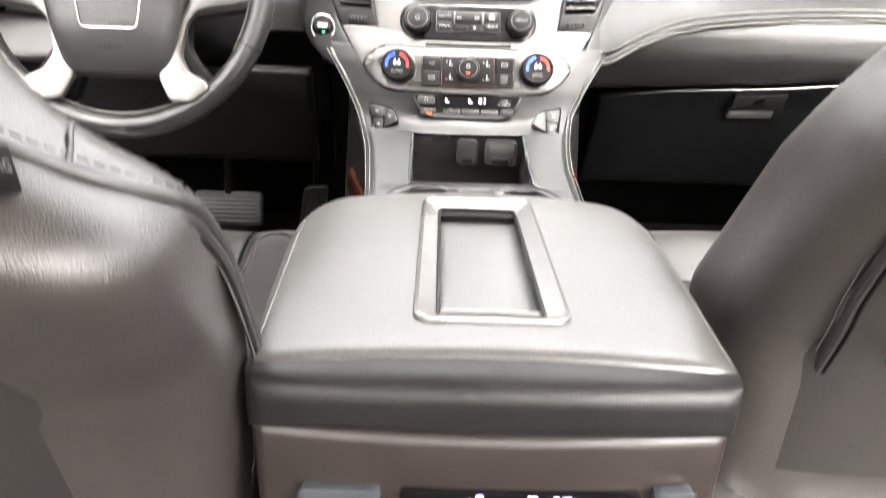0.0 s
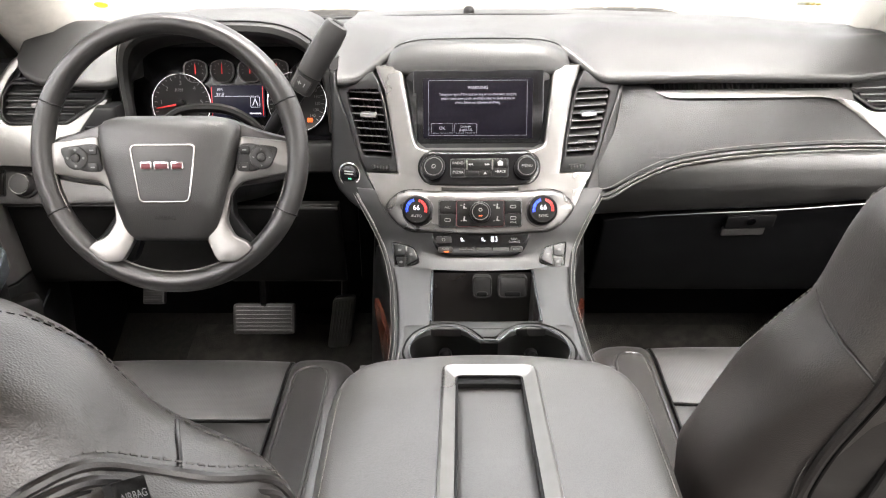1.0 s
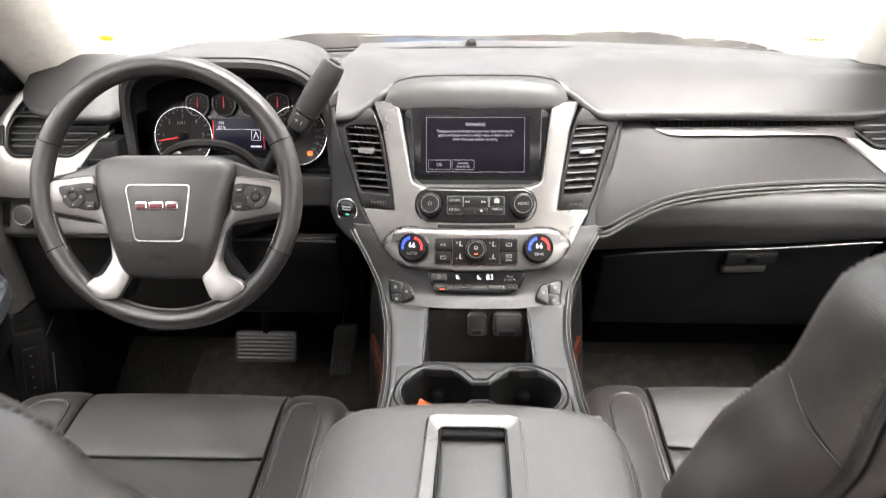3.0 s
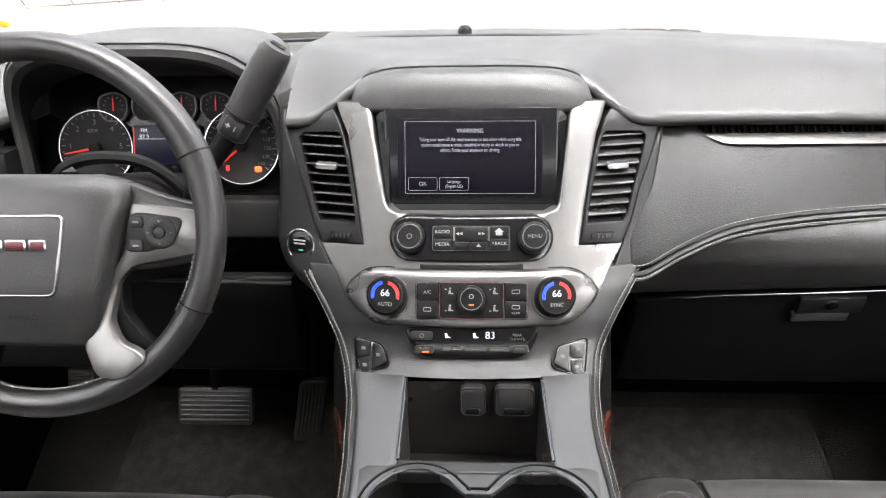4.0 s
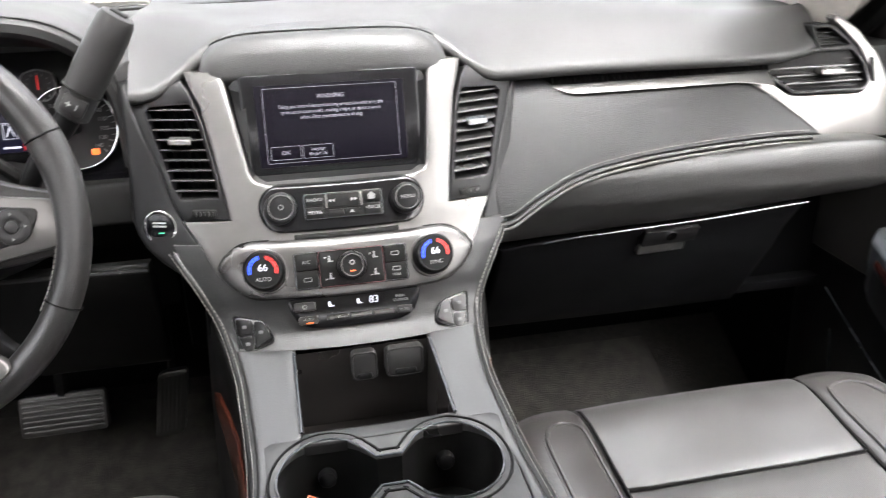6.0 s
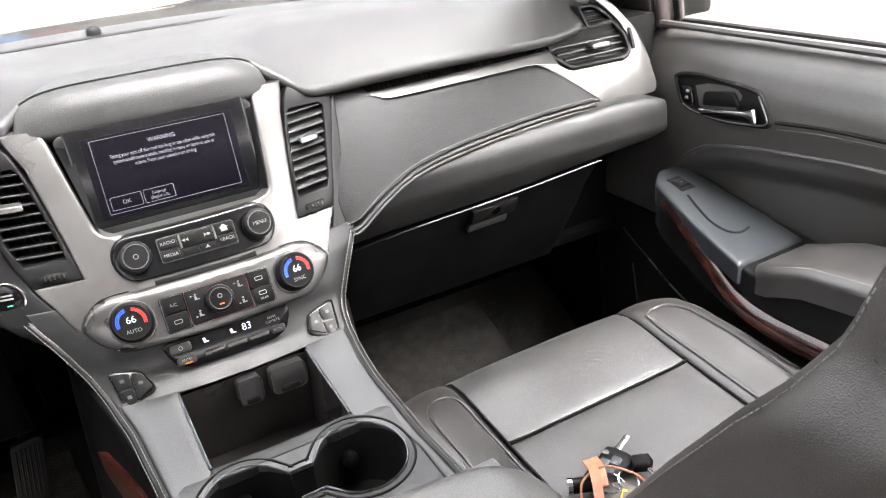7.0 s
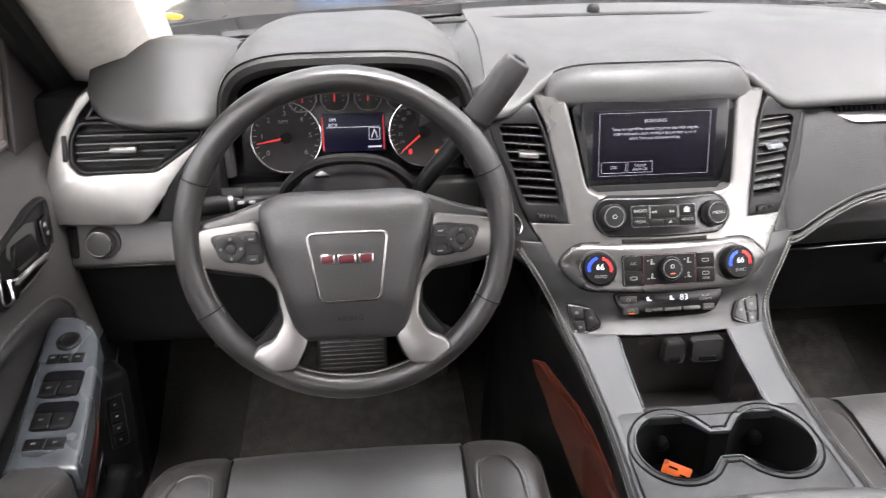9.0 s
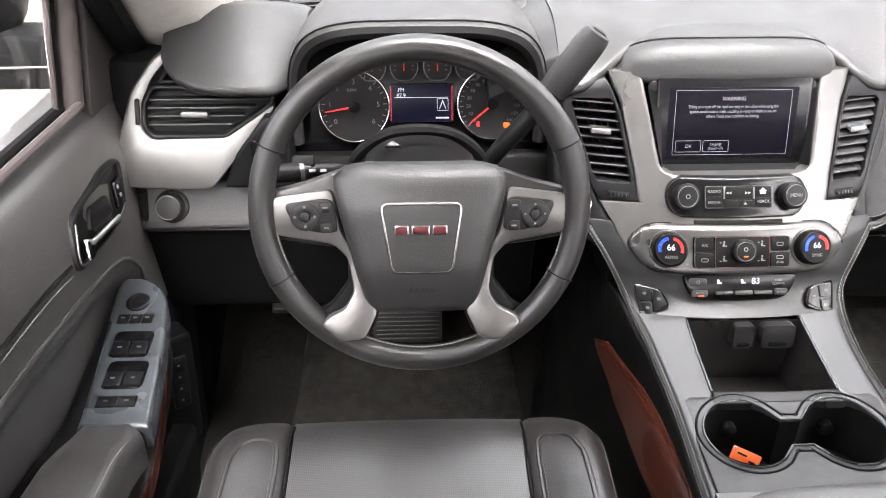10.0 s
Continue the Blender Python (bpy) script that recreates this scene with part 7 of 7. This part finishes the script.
def door(s, name, label):
    D = thing(name, (s * 0.86, 0.6, 0.0), label, "car door", group="front doors")
    fp, sill = (0.030, 0.0) if s < 0 else (0.105, -0.012)
    hollow = lambda u, v: 0.034 * ease((ridge_z(u) - 0.004 - v) / 0.06) * ease((1.135 - u) / 0.05) * ease((v - 0.30) / 0.1)
    DP = lambda u, v, d=0.0: (s * (dx(v) + d + 0.04 * max(0, u - 1.0) + hollow(u, v)), u, v + sill * max(0.0, (v - 0.66) / 0.12))
    part("panel", slab([(0.43, 0.05, 1.33), (0.60, 0.05, 1.33), (0.786, 0.05, 1.33)], DP, 0.045, 0.004, 60, 40), LITDOORVINYL, D, "black soft door panel")
    part("lower_panel", slab([(-0.02, 0.05, 1.33), (0.428, 0.05, 1.33)], DP, 0.045, 0.004, 40, 24), PLASTIC, D, "dark plastic lower door panel")
    part("window_seal", tube([(s * 0.905, 0.05, 0.790 + sill), (s * 0.912, 1.32, 0.792 + sill)], 0.008, n=8), DARK, D, "black rubber window seal")
    # window frame and glass
    fr = [(s * 0.902, 1.085 + fp, 0.785 + sill), (s * 0.889, 1.088 + fp, 0.88), (s * 0.872, 1.07 + fp, 0.98), (s * 0.85, 0.90 + fp, 1.12), (s * 0.80, 0.62, 1.26)]
    part("sail_panel", plate([(1.095 + fp, 0.765), (1.36, 0.765), (1.34, 0.86), (1.20 + fp * 0.5, 0.99), (1.05 + fp, 1.09), (1.09 + fp, 0.98), (1.10 + fp, 0.88)], lambda u, v, d: (s * (0.880 - 0.16 * max(0, v - 0.79) + d), u, v), 0.03, 0.006), SAIL, D, "dark sail panel ahead of the window")
    part("window_frame", tube(curve(fr, 6), 0.017, n=10), FRAMING, D, "dark brown-grey window frame")
    for off, rad in ((0.022, 0.006), (0.034, 0.005)):
        part("window_seal", tube([q + Vector((s * 0.008, -off, 0)) for q in curve(fr, 6)], rad, n=8), FRAMING if off > 0.03 else DARK, D, "ribbed window seal")
    part("belt_strip", tube([(s * 0.888, 0.05, 0.789 + sill), (s * 0.888, 1.08 + fp, 0.791 + sill)], 0.0065, n=8), FRAMING if s < 0 else LITDOORVINYL, D, "dark strip under the window")
    part("window_frame", tube([(s * 0.80, 0.62, 1.26), (s * 0.79, 0.06, 1.29)], 0.026, n=8), FRAMING, D, "dark brown-grey window frame")
    gl = part("window_glass", slab([(0.772, 0.05, 1.06 + fp), (0.98, 0.05, 1.03 + fp), (1.12, 0.05, 0.86 + fp), (1.26, 0.05, 0.62)], lambda u, v, d: (s * (0.912 - 0.18 * max(0, v - 0.79) - 0.1 * max(0, v - 0.79) ** 2 + d), u, v), 0.004, 0.001, 6, 10), GLASS, D, smooth=False)
    gl.visible_shadow = False
    # crease with stitching, and the inset below it
    part("crease", tube(curve([DP(u, v, 0.0005) for u, v in ((0.90, 0.664), (0.80, 0.672), (0.60, 0.675), (0.30, 0.68), (0.10, 0.685))], 6), 0.0035, n=6), DARK, D, "dark groove under the upper panel")
    part("stitching", stitches(curve([DP(u, v, -0.0008) for u, v in ((0.895, 0.654), (0.80, 0.663), (0.60, 0.666), (0.30, 0.671), (0.10, 0.676))], 6)), THREAD, D)
    part("inset_edge", tube(curve([DP(u, ridge_z(u) + 0.004, 0.0012) for u in (1.125, 1.11, 1.09, 1.06, 1.02, 0.95, 0.85, 0.70, 0.30)], 5), 0.004, n=8), LITDOORVINYL, D, "rolled edge above the hollow")
    # handle
    ho_ = soft_poly([(1.124, 0.708), (1.104, 0.716), (1.06, 0.720), (0.955, 0.713), (0.932, 0.708), (0.908, 0.671), (0.906, 0.650), (1.0, 0.643), (1.062, 0.647), (1.092, 0.654)], 0.015, 4)
    hd = part("handle_surround", band(ho_, inset(ho_, 0.007), lambda u, v, d: DP(u, v, d - 0.006), 0.02, 0.003), PLASTIC, D)
    part("handle_cup", plate(inset(ho_, 0.006), lambda u, v, d: DP(u, v, d - 0.001), 0.004, 0.001), DARK, hd)
    lower = curve([DP(u, v, -0.0075) for u, v in ((1.086, 0.660), (1.06, 0.6525), (1.0, 0.6485), (0.93, 0.654), (0.912, 0.660), (0.914, 0.672), (0.934, 0.703))], 6)
    part("chrome_edge", tube(lower, 0.0014, n=6), SILVER, hd)
    part("lever", plate(soft_poly([(1.046, 0.661), (0.952, 0.674), (0.936, 0.682), (0.926, 0.656), (0.940, 0.654), (0.952, 0.664), (1.040, 0.650)], 0.004, 3), lambda u, v, d: DP(u, v, d - 0.013), 0.008, 0.003), CHROME, D, "chrome door lever")
    part("lever_arm", plate(soft_poly([(1.046, 0.690), (0.985, 0.700), (0.965, 0.676), (1.046, 0.664)], 0.008, 3), lambda u, v, d: DP(u, v, d - 0.005), 0.006, 0.002), PLASTIC, D)
    lk_ = part("lock_switch", plate(soft_poly([(1.100, 0.692), (1.076, 0.693), (1.062, 0.659), (1.080, 0.664)], 0.004, 3), lambda u, v, d: DP(u, v, d - 0.006), 0.006, 0.001), PIANO, D)
    for v in (0.684, 0.672):
        part("mark", plate(rr(1.077, 1.084, v - 0.002, v + 0.003, 0.001, 2), lambda u, v, d: DP(u, v, d - 0.0066), 0.0006, 0.0001), PRINT, lk_)
    # armrest with switch panel
    az = table((0.30, 0.53), (0.55, 0.525), (0.74, 0.505), (0.80, 0.490), (0.83, 0.490), (0.95, 0.513), (1.05, 0.535), (1.10, 0.54))
    ain = table((0.30, 0.765), (0.60, 0.762), (0.82, 0.767), (0.92, 0.777), (1.00, 0.789), (1.033, 0.796), (1.055, 0.808), (1.07, 0.825), (1.08, 0.850)) if s < 0 else table((0.30, 0.722), (0.60, 0.714), (0.83, 0.712), (0.93, 0.732), (1.02, 0.756), (1.065, 0.768), (1.085, 0.778), (1.10, 0.80), (1.108, 0.83))
    aout = 0.872 if s < 0 else 0.862
    tip = 1.08 if s < 0 else 1.108
    AP = lambda u, v, d=0.0: (s * u, v, az(v) - d)
    part("armrest_body", slab([(v, ain(v) + 0.006, 0.880) for v in (0.28, 0.60, 0.83, 0.95, 1.02, 1.05, tip - 0.012, tip - 0.002)], lambda u, v, d: (s * u, v, az(v) - 0.008 - d), 0.085, 0.010, 8, 20), PLASTIC, D)
    wz = table((0.30, 0.43), (0.60, 0.412), (0.75, 0.410), (0.83, 0.425), (0.90, 0.455), (0.98, 0.492), (1.04, 0.512))
    part("wood_trim", tube(curve([(s * (ain(v) + 0.006), v, wz(v)) for v in (0.30, 0.45, 0.60, 0.75, 0.83, 0.90, 0.98, 1.04)], 6), lambda t: (0.021 if s > 0 else 0.012) * (1 - 0.6 * t), n=10, flat=1.3), DOORWOOD, D, "glossy dark red-brown wood strip")
    sp = part("switch_panel", slab([(v, ain(v), min(aout, 0.852 + max(0.0, v - 0.80) * 0.08)) for v in (0.815 if s < 0 else 0.835, 0.84, 0.90, 0.95, 1.0, 1.033, 1.055, 1.07, tip - 0.006, tip)], AP, 0.034, 0.007, 10, 22), STEELY if s < 0 else DIMSTEELY, D, "blue-grey window switch panel")
    pad_in = lambda v: ain(v) - 0.006 + 0.7 * max(0.0, v - 0.79)
    part("armrest_pad", slab([(v, pad_in(v), 0.852) for v in (0.28, 0.45, 0.60, 0.72, 0.79, 0.81, 0.828)], lambda u, v, d: (s * u, v, az(v) + 0.022 - 0.16 * max(0, v - 0.72) - 9.0 * max(0, v - 0.80) ** 2 - d), 0.046, 0.020, 10, 18), ARMPAD, D, "padded black armrest")
    for off in (0.012, 0.020):
        part("stitching", stitches([(s * (pad_in(v) + off), v, az(v) + 0.0215 - 0.16 * max(0, v - 0.72) - 0.02 * max(0, 0.022 - off) * 10) for v in [0.30 + 0.012 * i for i in range(41)]]), THREAD, D)
    def sw(u0, u1, v0, v1, nm="window_switch", lift=0.004):
        k = part(nm, slab([(v0, u0, u1), (v1, u0, u1)], lambda u, v, d: AP(u, v, d - lift), 0.008, 0.002, 4, 4), PLASTIC, sp, "black switch")
        part("mark", plate(rr((u0 + u1) / 2 - 0.0028, (u0 + u1) / 2 + 0.0028, (v0 + v1) / 2 - 0.0012, (v0 + v1) / 2 + 0.0012, 0.0005, 2), lambda u, v, d: AP(u, v, d - lift - 0.0006), 0.0006, 0.0001), FAINT, k)
    if s < 0:
        mc = (0.8345, 1.025)
        part("mirror_dial", lathe([(0.0165, 0.003), (0.0165, -0.002), (0.014, -0.004), (0.012, -0.004), (0.010, -0.002), (0.003, -0.002)], lambda u, v, d: AP(mc[0] + u, mc[1] + v, d), 28), PLASTIC, sp, "round mirror control")
        for i in range(3):
            sw(0.806 + i * 0.0165, 0.821 + i * 0.0165, 0.986, 1.001, "mirror_key", 0.003)
        for v0, x0 in ((0.926, 0.797), (0.874, 0.791)):
            o = rr(x0, x0 + 0.052, v0, v0 + 0.046, 0.008, 4)
            part("switch_well", plate(o, lambda u, v, d: AP(u, v, d - 0.0008), 0.004, 0.0008), PIANO, sp, "gloss black switch recess")
            for x in (x0 + 0.002, x0 + 0.0275):
                sw(x, x + 0.0235, v0 + 0.003, v0 + 0.026)
        for x in (0.792, 0.8175):
            sw(x, x + 0.0235, 0.846, 0.863, "lock_key", 0.002)
        MP = frame_at((-0.826, 1.092, 0.330), (0.80, 0.60, 0), (0, 0.15, 1))
        part("memory_mount", plate(rr(-0.030, 0.030, -0.12, 0.08, 0.012), shifted(MP, 0, 0, 0.003), 0.05, 0.006), DARK, D)
        mem = part("seat_memory_panel", plate(rr(-0.0145, 0.0145, -0.047, 0.045, 0.005), MP, 0.016, 0.002), PLASTIC, D, "black seat memory key strip")
        part("rim", band(rr(-0.0145, 0.0145, -0.047, 0.045, 0.005), rr(-0.0132, 0.0132, -0.0457, 0.0437, 0.004), shifted(MP, 0, 0, -0.0005), 0.003, 0.0005), SLAT, mem)
        for k in range(4):
            part("key", plate(rr(-0.009, 0.009, -0.042 + k * 0.021, -0.023 + k * 0.021, 0.003), shifted(MP, 0, 0, -0.002), 0.004, 0.001), DARK, mem)
            part("mark", plate(rr(-0.002, 0.002, -0.034 + k * 0.021, -0.031 + k * 0.021, 0.0005, 1), shifted(MP, 0, 0, -0.0024), 0.0006, 0.0001), PRINT, mem)
    else:
        part("switch_well", slab([(1.026, 0.790, 0.822), (1.070, 0.796, 0.826)], lambda u, v, d: AP(u, v, d - 0.001), 0.004, 0.001, 4, 4), DARK, sp)
        sw(0.795, 0.820, 1.034, 1.056)
        part("pull_groove", tube(curve([AP(u, v, -0.0005) for u, v in ((0.790, 1.012), (0.776, 0.975), (0.764, 0.935), (0.766, 0.905), (0.782, 0.893), (0.805, 0.896))], 6), 0.0022, n=6), DARK, sp)
    # lower pocket ribs
    for line in (((1.245, 0.367), (1.165, 0.326), (1.086, 0.287), (0.98, 0.245)), ((1.215, 0.30), (1.205, 0.22), (1.19, 0.13))):
        part("pocket_rib", tube(curve([(s * (dx(v) + 0.04 * max(0, u - 1.0) - 0.001), u, v) for u, v in line], 6), 0.0022, n=6), STEELY, D)
    part("pocket", slab([(0.10, 0.25, 1.02), (0.27, 0.25, 1.06)], lambda u, v, d: (s * (0.80 + d), u, v), 0.04, 0.012, 10, 6), PLASTIC, D)
    return D


door(-1, "driver_door", "closed driver's door, black panel with switch panel and wood strip")
door(1, "passenger_door", "closed passenger's door, black panel with chrome lever and wood strip")

# outside mirrors
for s in (-1, 1):
    mr_ = thing("side_mirror", (s * 1.0, 1.28, 0.8), "black outside mirror with a bright cap strip", "side mirror", group="side mirrors")
    rings = []
    for k, w, h in ((0.0, 0.6, 0.6), (0.012, 0.92, 0.92), (0.05, 1.0, 1.0), (0.10, 0.85, 0.85), (0.13, 0.5, 0.5)):
        rings.append([(s * (1.185 + 0.140 * w * (abs(math.cos(2 * math.pi * i / 24)) ** 0.6) * (1 if math.cos(2 * math.pi * i / 24) > 0 else -1)), 1.27 + 1.5 * k, 0.905 + 0.105 * h * (abs(math.sin(2 * math.pi * i / 24)) ** 0.6) * (1 if math.sin(2 * math.pi * i / 24) > 0 else -1)) for i in range(24)])
    part("housing", loft(rings), PLASTIC, mr_)
    part("mirror_glass", plate(rr(s * 1.200 - 0.105, s * 1.200 + 0.105, -0.080, 0.080, 0.02), frame_at((0, 1.268, 0.905), (1, 0, 0), (0, 0, 1)), 0.004, 0.001), CHROME, mr_)
    part("foot", box(min(s * 0.90, s * 1.12), max(s * 0.90, s * 1.12), 1.28, 1.37, 0.755, 0.842, 0.012), PLASTIC, mr_)
    part("bright_strip", tube([(s * 0.91, 1.278, 0.795), (s * 1.10, 1.278, 0.792)], 0.0025, n=6), SILVER, mr_)
